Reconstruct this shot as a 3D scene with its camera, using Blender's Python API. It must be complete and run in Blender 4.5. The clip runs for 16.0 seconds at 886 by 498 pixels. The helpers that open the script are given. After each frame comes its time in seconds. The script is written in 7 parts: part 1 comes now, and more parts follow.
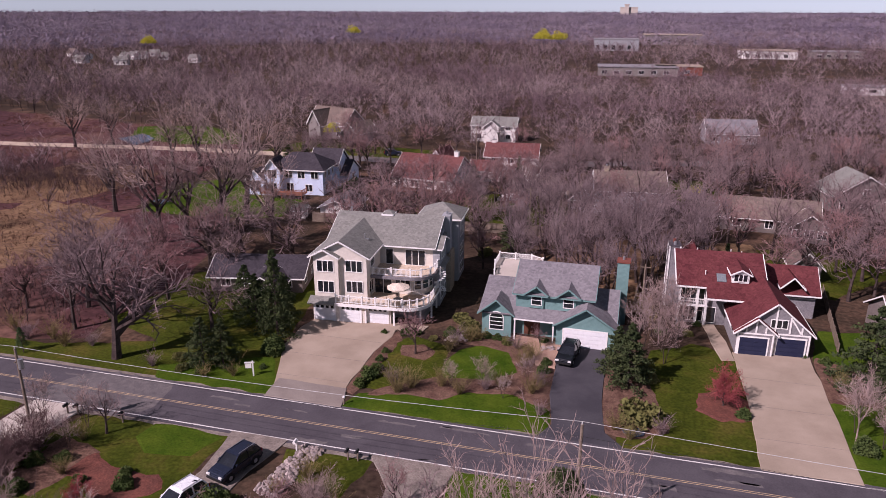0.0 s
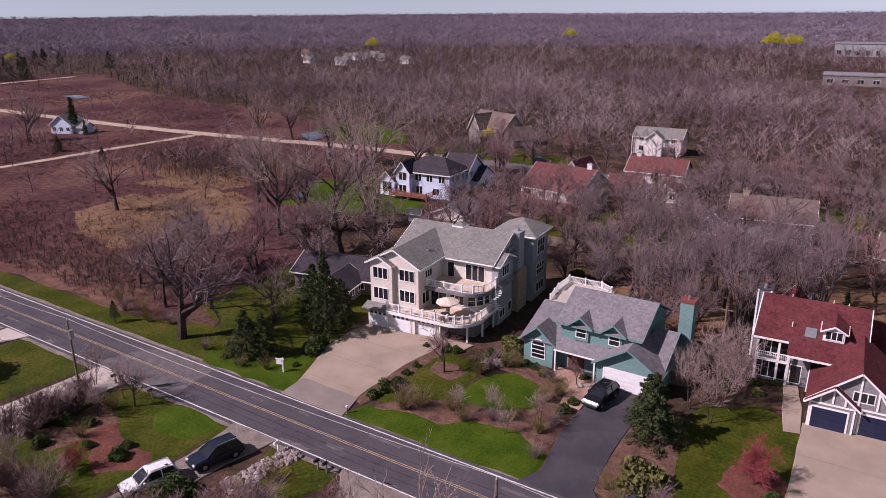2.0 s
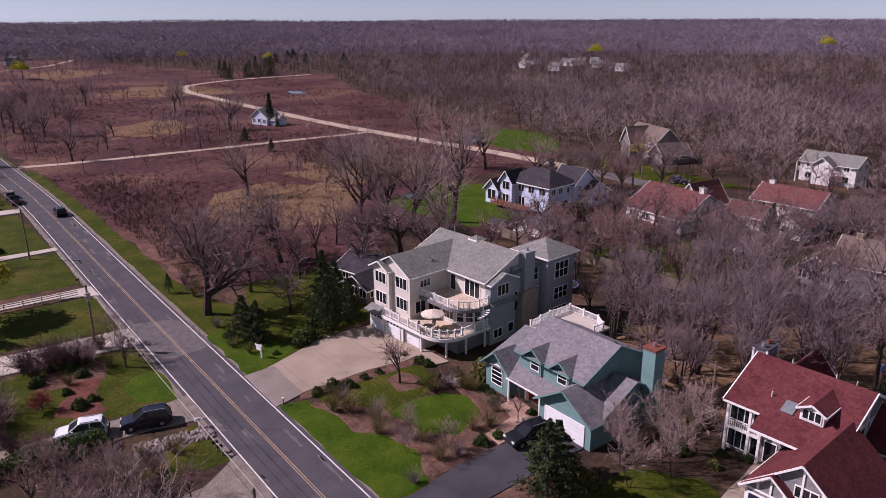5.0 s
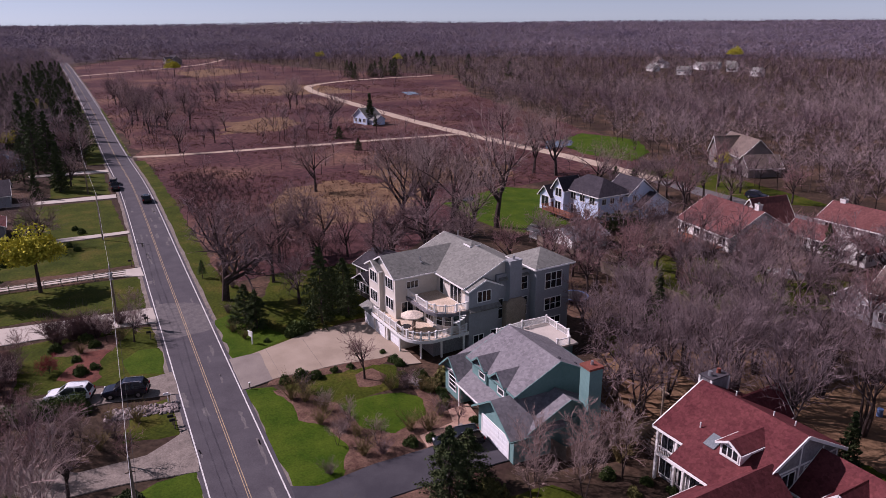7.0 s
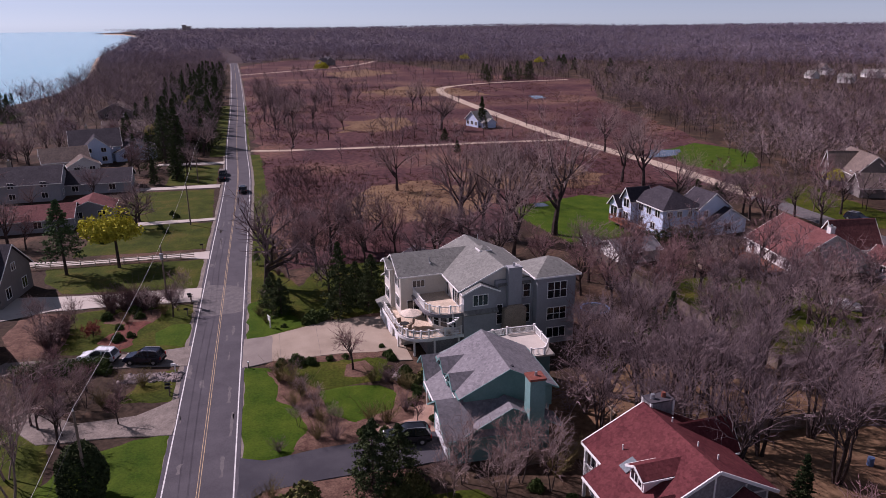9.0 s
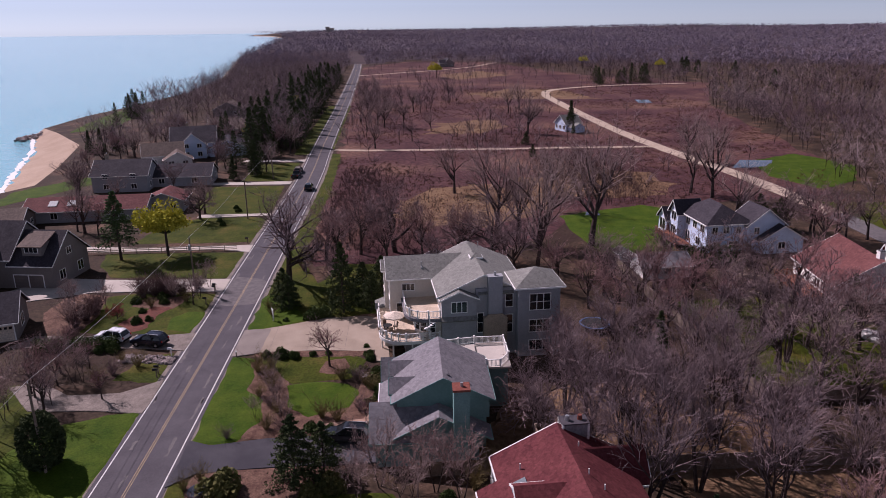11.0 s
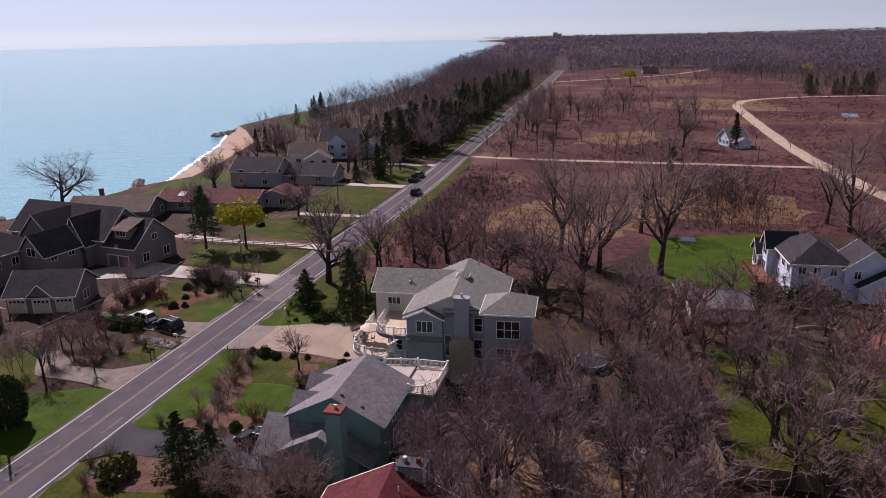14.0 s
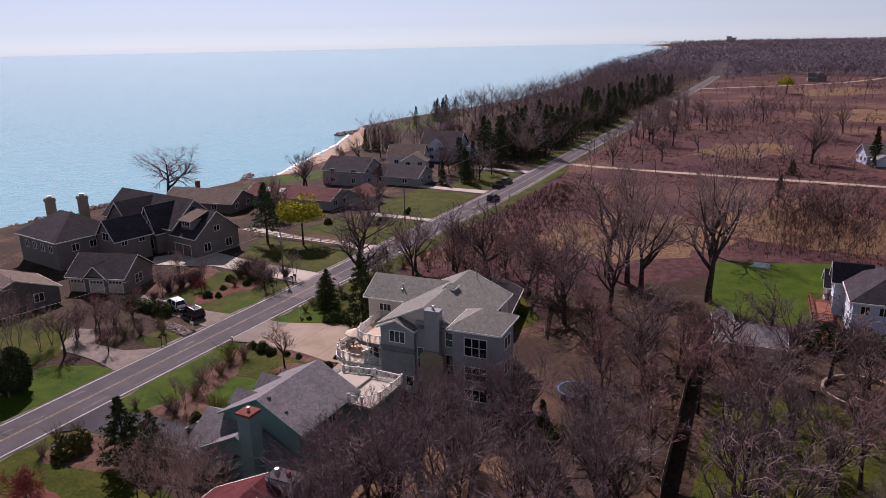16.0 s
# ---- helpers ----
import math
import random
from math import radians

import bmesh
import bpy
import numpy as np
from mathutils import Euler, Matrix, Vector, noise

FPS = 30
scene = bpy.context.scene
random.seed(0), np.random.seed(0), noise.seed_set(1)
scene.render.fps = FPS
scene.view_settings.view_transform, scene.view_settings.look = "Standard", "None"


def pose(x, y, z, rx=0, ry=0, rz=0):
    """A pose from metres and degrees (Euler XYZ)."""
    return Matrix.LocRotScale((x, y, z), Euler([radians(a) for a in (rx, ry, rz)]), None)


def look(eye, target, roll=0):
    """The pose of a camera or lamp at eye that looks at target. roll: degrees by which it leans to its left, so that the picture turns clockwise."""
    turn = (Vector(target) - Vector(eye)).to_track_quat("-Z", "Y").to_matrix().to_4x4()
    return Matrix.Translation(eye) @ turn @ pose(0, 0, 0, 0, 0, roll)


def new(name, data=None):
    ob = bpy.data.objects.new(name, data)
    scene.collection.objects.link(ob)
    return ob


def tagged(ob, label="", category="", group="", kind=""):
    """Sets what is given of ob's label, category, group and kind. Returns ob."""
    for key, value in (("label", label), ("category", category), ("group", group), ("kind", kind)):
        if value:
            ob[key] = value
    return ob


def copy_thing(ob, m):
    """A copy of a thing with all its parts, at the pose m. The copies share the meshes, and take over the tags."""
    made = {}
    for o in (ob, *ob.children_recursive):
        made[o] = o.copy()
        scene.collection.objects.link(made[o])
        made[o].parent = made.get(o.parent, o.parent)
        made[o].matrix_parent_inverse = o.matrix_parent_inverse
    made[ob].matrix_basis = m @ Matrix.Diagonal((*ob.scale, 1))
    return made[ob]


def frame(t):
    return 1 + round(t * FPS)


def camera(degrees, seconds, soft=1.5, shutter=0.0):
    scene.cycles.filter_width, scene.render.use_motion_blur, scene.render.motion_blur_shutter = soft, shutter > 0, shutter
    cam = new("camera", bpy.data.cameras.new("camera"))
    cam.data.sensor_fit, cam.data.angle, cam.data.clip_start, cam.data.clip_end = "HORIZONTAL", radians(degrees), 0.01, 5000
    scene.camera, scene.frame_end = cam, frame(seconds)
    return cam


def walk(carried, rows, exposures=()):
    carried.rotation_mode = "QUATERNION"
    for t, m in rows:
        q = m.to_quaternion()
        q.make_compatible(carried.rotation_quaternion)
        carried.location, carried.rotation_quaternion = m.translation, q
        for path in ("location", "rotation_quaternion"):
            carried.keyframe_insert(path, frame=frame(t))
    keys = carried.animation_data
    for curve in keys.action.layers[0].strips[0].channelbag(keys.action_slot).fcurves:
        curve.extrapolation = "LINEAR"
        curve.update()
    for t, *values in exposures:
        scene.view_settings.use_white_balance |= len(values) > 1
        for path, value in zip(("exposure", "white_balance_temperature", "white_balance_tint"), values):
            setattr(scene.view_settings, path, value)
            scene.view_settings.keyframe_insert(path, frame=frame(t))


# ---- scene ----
cam = camera(63.5, 16.0, soft=0.6)
PATH = [
    (0, (-0.005, -0.051, 37.989), (-0.500, 1.778, 37.349), 0.1),
    (0.5, (4.479, 2.176, 38.221), (3.832, 3.958, 37.584), -0),
    (1, (8.732, 4.701, 38.412), (7.948, 6.428, 37.776), -0.2),
    (1.5, (12.809, 7.520, 38.582), (11.895, 9.182, 37.947), -0.3),
    (2, (16.683, 10.672, 38.726), (15.649, 12.262, 38.092), -0.4),
    (2.5, (20.426, 13.912, 38.714), (19.302, 15.442, 38.084), -0.4),
    (3, (23.943, 17.217, 38.743), (22.728, 18.677, 38.115), -0.4),
    (3.5, (27.425, 20.628, 38.800), (26.117, 22.006, 38.175), -0.4),
    (6, (43.145, 38.644, 39.505), (41.535, 39.657, 38.887), -0.3),
    (6.5, (45.817, 42.526, 39.668), (44.155, 43.454, 39.051), -0.4),
    (7, (48.341, 46.478, 39.886), (46.633, 47.316, 39.271), -0.4),
    (7.5, (50.743, 50.612, 40.053), (48.992, 51.359, 39.439), -0.5),
    (8, (52.910, 54.780, 40.168), (51.121, 55.432, 39.557), -0.6),
    (8.5, (54.868, 59.051, 40.287), (53.045, 59.606, 39.678), -0.5),
    (9, (56.639, 63.305, 40.403), (54.786, 63.752, 39.797), -0.5),
    (11.5, (59.837, 86.178, 41.062), (57.928, 86.171, 40.465), -0.9),
    (12, (59.163, 91.248, 41.014), (57.256, 91.130, 40.421), -1),
    (12.5, (58.144, 96.089, 41.022), (56.242, 95.904, 40.432), -1.2),
    (13, (56.827, 100.883, 41.012), (54.935, 100.605, 40.427), -1.2),
    (13.5, (55.175, 105.698, 40.975), (53.300, 105.312, 40.394), -1.2),
    (14, (53.209, 110.487, 40.868), (51.358, 109.995, 40.292), -1.3),
    (14.5, (51.005, 115.135, 40.738), (49.182, 114.543, 40.166), -1.3),
    (15, (48.542, 119.753, 40.646), (46.753, 119.062, 40.080), -1.2),
    (15.5, (45.955, 124.330, 40.559), (44.206, 123.539, 39.996), -1.3),
    (16, (43.168, 128.710, 40.410), (41.465, 127.822, 39.852), -1.2),
]
walk(cam, [(t, look(eye, target, roll)) for t, eye, target, roll in PATH], [(0, 0.16, 6150, 41), (8, 0.06, 5950, 41), (12, 0.08, 6050, 38), (16, 0.12, 6350, 36)])

# ---- world and sun ----
SUN_EL, SUN_AZ = radians(41), math.atan2(-0.73, -0.68)
world = bpy.data.worlds.new("sky")
scene.world = world
world.use_nodes = True
wn = world.node_tree.nodes
sky = wn.new("ShaderNodeTexSky")
sky.sky_type = "NISHITA"
sky.sun_disc = False
sky.sun_elevation = SUN_EL
sky.sun_rotation = math.pi / 2 - SUN_AZ
sky.altitude = 3300
sky.air_density, sky.dust_density, sky.ozone_density = 1.0, 0.7, 3.0
wn["Background"].inputs["Strength"].default_value = 0.065
soft = wn.new("ShaderNodeHueSaturation")
soft.inputs["Saturation"].default_value = 0.34
haze = wn.new("ShaderNodeMix")
haze.data_type, haze.blend_type = "RGBA", "MULTIPLY"
haze.inputs[0].default_value = 1.0
haze.inputs[7].default_value = (0.88, 1.02, 1.05, 1)
world.node_tree.links.new(sky.outputs[0], soft.inputs["Color"])
world.node_tree.links.new(soft.outputs[0], haze.inputs[6])
world.node_tree.links.new(haze.outputs[2], wn["Background"].inputs["Color"])
sun = new("sun", bpy.data.lights.new("sun", "SUN"))
sun.data.energy, sun.data.angle, sun.data.color = 5.0, radians(0.6), (1.0, 0.93, 0.84)
sun.matrix_basis = look((-68 * 3, -73 * 3, 260), (0, 0, 0))


# ---- materials ----
def mat(name, a, b=None, rough=0.85, scale=1.0, fine=12.0, bump=0.0, metal=0.0, spec=0.06, c=None, pieces=0.0, mid=0.5, vary=0.28):
    """A surface whose colour wanders between a, b (and c) at two sizes, in world metres."""
    m = bpy.data.materials.new(name)
    m.use_nodes = True
    nt = m.node_tree
    nd, ln = nt.nodes, nt.links
    p = nd["Principled BSDF"]
    p.inputs["Roughness"].default_value = rough
    p.inputs["Metallic"].default_value = metal
    p.inputs["Specular IOR Level"].default_value = spec
    if b is None:
        b = tuple(x * 0.82 for x in a)
    geo = nd.new("ShaderNodeNewGeometry")
    n1 = nd.new("ShaderNodeTexNoise")
    n1.inputs["Scale"].default_value = scale
    n1.inputs["Detail"].default_value = 5
    n1.inputs["Roughness"].default_value = 0.62
    n2 = nd.new("ShaderNodeTexNoise")
    n2.inputs["Scale"].default_value = fine
    n2.inputs["Detail"].default_value = 3
    for n in (n1, n2):
        ln.new(geo.outputs["Position"], n.inputs["Vector"])
    ramp = nd.new("ShaderNodeValToRGB")
    ramp.color_ramp.elements[0].position, ramp.color_ramp.elements[0].color = max(0.05, mid - 0.16), (*a, 1)
    ramp.color_ramp.elements[1].position, ramp.color_ramp.elements[1].color = min(0.95, mid + 0.16), (*b, 1)
    if c:
        e = ramp.color_ramp.elements.new(mid)
        e.color = (*c, 1)
    ln.new(n1.outputs["Fac"], ramp.inputs["Fac"])
    hsv = nd.new("ShaderNodeHueSaturation")
    ln.new(ramp.outputs["Color"], hsv.inputs["Color"])
    mr = nd.new("ShaderNodeMapRange")
    mr.inputs["From Min"].default_value, mr.inputs["From Max"].default_value = 0.25, 0.75
    mr.inputs["To Min"].default_value, mr.inputs["To Max"].default_value = 1 - vary, 1 + vary
    ln.new(n2.outputs["Fac"], mr.inputs["Value"])
    val = mr.outputs[0]
    if pieces:
        info = nd.new("ShaderNodeObjectInfo")
        mp = nd.new("ShaderNodeMapRange")
        mp.inputs["To Min"].default_value, mp.inputs["To Max"].default_value = 1 - pieces, 1 + pieces
        ln.new(info.outputs["Random"], mp.inputs["Value"])
        mu = nd.new("ShaderNodeMath")
        mu.operation = "MULTIPLY"
        ln.new(val, mu.inputs[0])
        ln.new(mp.outputs[0], mu.inputs[1])
        val = mu.outputs[0]
    ln.new(val, hsv.inputs["Value"])
    ln.new(hsv.outputs[0], p.inputs["Base Color"])
    if bump:
        bp = nd.new("ShaderNodeBump")
        bp.inputs["Strength"].default_value = bump
        bp.inputs["Distance"].default_value = 0.05
        ln.new(n2.outputs["Fac"], bp.inputs["Height"])
        ln.new(bp.outputs[0], p.inputs["Normal"])
    return m


def boards(m, pitch=0.16, depth=0.6):
    """Lap siding: a saw-tooth relief that repeats up the wall."""
    nt = m.node_tree
    nd, ln = nt.nodes, nt.links
    geo = nd.new("ShaderNodeNewGeometry")
    sep = nd.new("ShaderNodeSeparateXYZ")
    ln.new(geo.outputs["Position"], sep.inputs[0])
    d = nd.new("ShaderNodeMath")
    d.operation = "DIVIDE"
    d.inputs[1].default_value = pitch
    ln.new(sep.outputs["Z"], d.inputs[0])
    fr = nd.new("ShaderNodeMath")
    fr.operation = "FRACT"
    ln.new(d.outputs[0], fr.inputs[0])
    bp = nd.new("ShaderNodeBump")
    bp.inputs["Strength"].default_value = depth
    bp.inputs["Distance"].default_value = 0.02
    bp.invert = True
    ln.new(fr.outputs[0], bp.inputs["Height"])
    ln.new(bp.outputs[0], nd["Principled BSDF"].inputs["Normal"])
    return m


def shingles(m, row=0.2):
    """Courses of shingles: short tabs of slightly different tone, stepped along the slope."""
    nt = m.node_tree
    nd, ln = nt.nodes, nt.links
    geo = nd.new("ShaderNodeNewGeometry")
    vo = nd.new("ShaderNodeTexVoronoi")
    vo.inputs["Scale"].default_value = 3.6
    ln.new(geo.outputs["Position"], vo.inputs["Vector"])
    hs = [n for n in nd if n.bl_idname == "ShaderNodeHueSaturation"][0]
    bw = nd.new("ShaderNodeSeparateColor")
    ln.new(vo.outputs["Color"], bw.inputs[0])
    mr = nd.new("ShaderNodeMapRange")
    mr.inputs["To Min"].default_value, mr.inputs["To Max"].default_value = 0.82, 1.18
    ln.new(bw.outputs[0], mr.inputs["Value"])
    old = hs.inputs["Value"].links[0].from_socket
    mu = nd.new("ShaderNodeMath")
    mu.operation = "MULTIPLY"
    ln.new(old, mu.inputs[0])
    ln.new(mr.outputs[0], mu.inputs[1])
    ln.new(mu.outputs[0], hs.inputs["Value"])
    sep = nd.new("ShaderNodeSeparateXYZ")
    ln.new(geo.outputs["Position"], sep.inputs[0])
    d = nd.new("ShaderNodeMath")
    d.operation = "DIVIDE"
    d.inputs[1].default_value = row
    ln.new(sep.outputs["Z"], d.inputs[0])
    fr = nd.new("ShaderNodeMath")
    fr.operation = "FRACT"
    ln.new(d.outputs[0], fr.inputs[0])
    bp = nd.new("ShaderNodeBump")
    bp.inputs["Strength"].default_value = 0.5
    bp.inputs["Distance"].default_value = 0.02
    bp.invert = True
    ln.new(fr.outputs[0], bp.inputs["Height"])
    ln.new(bp.outputs[0], nd["Principled BSDF"].inputs["Normal"])
    return m


LITTER = mat("leaf_litter_ground", (0.042, 0.025, 0.02), (0.112, 0.066, 0.045), scale=0.11, fine=1.8, bump=0.7, c=(0.05, 0.034, 0.023), vary=0.45)
WOODFLOOR = mat("woodland_floor", (0.045, 0.032, 0.036), (0.08, 0.056, 0.056), scale=0.05, fine=0.8, bump=0.5)
GRASS = mat("spring_lawn", (0.028, 0.06, 0.003), (0.06, 0.092, 0.007), scale=0.3, fine=5.0, bump=0.5, vary=0.28)
GRASS_DULL = mat("thin_lawn", (0.03, 0.042, 0.004), (0.078, 0.07, 0.013), scale=0.22, fine=3.0, bump=0.5, c=(0.047, 0.058, 0.006), vary=0.38)
FIELD = mat("brown_meadow", (0.056, 0.025, 0.028), (0.15, 0.082, 0.058), scale=0.028, fine=0.7, bump=0.7, c=(0.086, 0.04, 0.039), vary=0.5)
TAN = mat("tan_grass", (0.13, 0.075, 0.046), (0.2, 0.125, 0.07), scale=0.12, fine=1.4, bump=0.6, vary=0.4)
MULCH = mat("bark_mulch", (0.085, 0.045, 0.034), (0.165, 0.098, 0.07), scale=0.8, fine=6.0, bump=0.8, vary=0.4)
MULCH_RED = mat("red_mulch", (0.16, 0.06, 0.045), (0.11, 0.045, 0.035), scale=0.8, fine=6.0, bump=0.8)
ASPHALT = mat("worn_asphalt", (0.064, 0.056, 0.064), (0.086, 0.077, 0.085), scale=0.35, fine=8.0, bump=0.15, vary=0.16, spec=0.2)
ASPHALT_PATCH = mat("patched_asphalt", (0.15, 0.132, 0.13), (0.095, 0.086, 0.088), scale=1.1, fine=9.0, bump=0.15, vary=0.18, spec=0.2)
ASPHALT_NEW = mat("sealed_asphalt", (0.05, 0.047, 0.055), (0.07, 0.066, 0.074), scale=0.3, fine=8.0, bump=0.1, vary=0.1)
CONCRETE = mat("aged_concrete", (0.285, 0.226, 0.172), (0.36, 0.29, 0.225), scale=0.25, fine=9.0, bump=0.08, vary=0.07)
APRON = mat("weathered_apron", (0.2, 0.168, 0.148), (0.255, 0.218, 0.19), scale=0.4, fine=8.0, bump=0.1, vary=0.12)
CONCRETE_PALE = mat("pale_concrete", (0.42, 0.37, 0.32), (0.5, 0.445, 0.39), scale=0.25, fine=9.0, bump=0.08, vary=0.07)
PAVER = mat("clay_pavers", (0.33, 0.2, 0.15), (0.42, 0.28, 0.21), scale=1.2, fine=8.0, bump=0.3)
GRAVEL = mat("gravel", (0.16, 0.134, 0.116), (0.25, 0.21, 0.18), scale=0.7, fine=6.0, bump=0.7)
DIRT = mat("bare_gravel_track", (0.37, 0.29, 0.22), (0.46, 0.37, 0.28), scale=0.3, fine=2.5, bump=0.4)
SAND = mat("beach_sand", (0.36, 0.26, 0.185), (0.43, 0.32, 0.235), scale=0.12, fine=2.0, bump=0.3, vary=0.12)
STONE = mat("field_stone", (0.22, 0.18, 0.17), (0.36, 0.3, 0.28), scale=1.6, fine=8.0, bump=0.6, pieces=0.25)
LINE_WHITE = mat("worn_white_line", (0.72, 0.7, 0.67), (0.5, 0.48, 0.46), scale=2.2, fine=9.0)
LINE_YELLOW = mat("worn_yellow_line", (0.5, 0.36, 0.2), (0.26, 0.2, 0.15), scale=1.6, fine=9.0)
SIDING = boards(mat("beige_siding", (0.6, 0.55, 0.48), (0.65, 0.6, 0.53), scale=0.5, fine=4.0, vary=0.05))
# Also paints the beige house's shaded side, its shade mixed into the grey.
SIDING_GREY = boards(mat("grey_siding_and_shade", (0.285, 0.29, 0.3), (0.325, 0.325, 0.335), scale=0.5, fine=4.0, vary=0.05))
TEAL = boards(mat("teal_siding", (0.135, 0.24, 0.23), (0.165, 0.28, 0.265), scale=0.5, fine=4.0, vary=0.05))
SIDING_BLUE = boards(mat("pale_blue_siding", (0.52, 0.6, 0.74), (0.58, 0.66, 0.79), scale=0.5, fine=4.0, vary=0.05))
SIDING_WHITE = boards(mat("white_siding", (0.66, 0.63, 0.6), (0.74, 0.71, 0.67), scale=0.5, fine=4.0, vary=0.05))
SIDING_TAUPE = boards(mat("taupe_siding", (0.19, 0.168, 0.155), (0.225, 0.2, 0.185), scale=0.5, fine=4.0, vary=0.05))
SIDING_BROWN = boards(mat("brown_grey_siding", (0.15, 0.125, 0.115), (0.19, 0.16, 0.145), scale=0.5, fine=4.0, vary=0.05))
STUCCO_GREY = mat("grey_infill_and_shade", (0.2, 0.19, 0.2), (0.25, 0.235, 0.24), scale=0.6, fine=5.0)
TRIM = mat("white_trim_paint", (0.76, 0.74, 0.71), (0.8, 0.78, 0.75), rough=0.5, scale=0.7, fine=6.0, vary=0.05)
DOOR_WHITE = mat("white_door_paint", (0.72, 0.72, 0.73), (0.77, 0.77, 0.77), rough=0.45, scale=0.6, fine=5.0, vary=0.05)
DOOR_NAVY = mat("navy_door_paint", (0.022, 0.026, 0.055), (0.03, 0.034, 0.065), rough=0.4, scale=0.6, fine=5.0, vary=0.05)
DOOR_BROWN = mat("brown_door_stain", (0.1, 0.045, 0.03), (0.14, 0.06, 0.04), rough=0.5, scale=1.5, fine=6.0)
ROOF_GREY = shingles(mat("grey_green_shingles", (0.175, 0.172, 0.155), (0.205, 0.2, 0.18), scale=0.4, fine=5.0, vary=0.07, spec=0.15))
ROOF_SLATE = shingles(mat("slate_grey_shingles", (0.16, 0.148, 0.158), (0.2, 0.186, 0.195), scale=0.4, fine=5.0, vary=0.1, spec=0.15))
ROOF_RED = shingles(mat("red_shingles", (0.095, 0.026, 0.029), (0.132, 0.039, 0.04), scale=0.4, fine=5.0, vary=0.18))
ROOF_MAROON = shingles(mat("maroon_shingles", (0.12, 0.048, 0.045), (0.155, 0.064, 0.06), scale=0.4, fine=5.0, vary=0.12))
ROOF_DARK = shingles(mat("charcoal_shingles", (0.04, 0.035, 0.042), (0.058, 0.05, 0.058), scale=0.4, fine=5.0, vary=0.12, spec=0.08))
ROOF_BROWN = shingles(mat("brown_shingles", (0.13, 0.10, 0.085), (0.17, 0.13, 0.11), scale=0.4, fine=5.0, vary=0.12))
DECK = mat("tan_deck_boards", (0.5, 0.4, 0.3), (0.58, 0.47, 0.36), scale=0.8, fine=6.0)
BRICK = mat("tan_brick", (0.3, 0.24, 0.18), (0.36, 0.29, 0.22), scale=1.5, fine=9.0, bump=0.3)
BRICK_RED = mat("red_brick", (0.18, 0.06, 0.045), (0.22, 0.08, 0.06), scale=2.0, fine=9.0, bump=0.3)
BARK = mat("grey_brown_bark", (0.042, 0.03, 0.028), (0.09, 0.066, 0.06), scale=1.5, fine=9.0, bump=0.6)
TWIG = mat("bare_twigs", (0.15, 0.102, 0.104), (0.25, 0.18, 0.178), scale=0.3, fine=3.0)
TWIG_RED = mat("budding_red_twigs", (0.2, 0.112, 0.112), (0.3, 0.185, 0.175), scale=0.3, fine=3.0)
TWIG_LILAC = mat("lilac_grey_twigs", (0.145, 0.102, 0.106), (0.265, 0.198, 0.2), scale=0.3, fine=3.0)
TWIG_PALE = mat("pale_twigs", (0.27, 0.19, 0.175), (0.36, 0.27, 0.245), scale=0.3, fine=3.0)
# A slight purple-grey tint of distance haze is put into this twig colour.
TWIG_FAR = mat("far_twigs", (0.2, 0.142, 0.155), (0.36, 0.272, 0.265), scale=0.012, fine=0.25)
TWIG_DUSK = mat("dark_red_twigs", (0.145, 0.094, 0.106), (0.245, 0.17, 0.178), scale=0.012, fine=0.25)
TWIG_OLIVE = mat("olive_twigs", (0.15, 0.115, 0.05), (0.21, 0.165, 0.075), scale=0.5, fine=4.0)
THICKET = mat("dark_thicket_twigs", (0.1, 0.058, 0.06), (0.155, 0.1, 0.092), scale=0.2, fine=2.0)
TWIG_BUD = mat("crimson_buds", (0.24, 0.05, 0.055), (0.3, 0.08, 0.08), scale=0.5, fine=4.0)
NEEDLE = mat("spruce_needles", (0.03, 0.046, 0.02), (0.066, 0.082, 0.032), scale=0.8, fine=6.0)
NEEDLE_LIGHT = mat("pine_needles", (0.05, 0.085, 0.035), (0.075, 0.115, 0.045), scale=0.8, fine=6.0)
LEAF = mat("shrub_leaves", (0.04, 0.065, 0.02), (0.075, 0.1, 0.03), scale=0.9, fine=7.0)
LEAF_OLIVE = mat("olive_shrub_leaves", (0.09, 0.095, 0.03), (0.135, 0.125, 0.045), scale=0.9, fine=7.0)
LEAF_YELLOW = mat("willow_leaves", (0.36, 0.34, 0.03), (0.48, 0.43, 0.05), scale=0.9, fine=7.0)
GLASS = mat("dark_window_glass", (0.012, 0.014, 0.018), (0.02, 0.022, 0.027), rough=0.06, spec=0.6, scale=0.4, fine=1.0)
PAINT_BLACK = mat("black_car_paint", (0.008, 0.009, 0.012), (0.01, 0.011, 0.014), rough=0.16, spec=0.6)
PAINT_NAVY = mat("dark_blue_car_paint", (0.012, 0.016, 0.03), (0.016, 0.02, 0.036), rough=0.16, spec=0.6)
PAINT_WHITE = mat("white_car_paint", (0.72, 0.73, 0.75), (0.76, 0.77, 0.78), rough=0.2, spec=0.5)
RUBBER = mat("tyre_rubber", (0.018, 0.018, 0.018), (0.025, 0.025, 0.025), rough=0.8)
STEEL = mat("galvanised_steel", (0.4, 0.4, 0.41), (0.48, 0.48, 0.49), rough=0.45, metal=0.8)
LAMP = mat("lamp_lens", (0.6, 0.6, 0.58), (0.65, 0.65, 0.62), rough=0.15)
TAIL = mat("tail_lens", (0.35, 0.02, 0.02), (0.4, 0.03, 0.03), rough=0.2)
WOOD = mat("weathered_wood", (0.17, 0.13, 0.1), (0.23, 0.18, 0.14), scale=1.2, fine=7.0, bump=0.4)
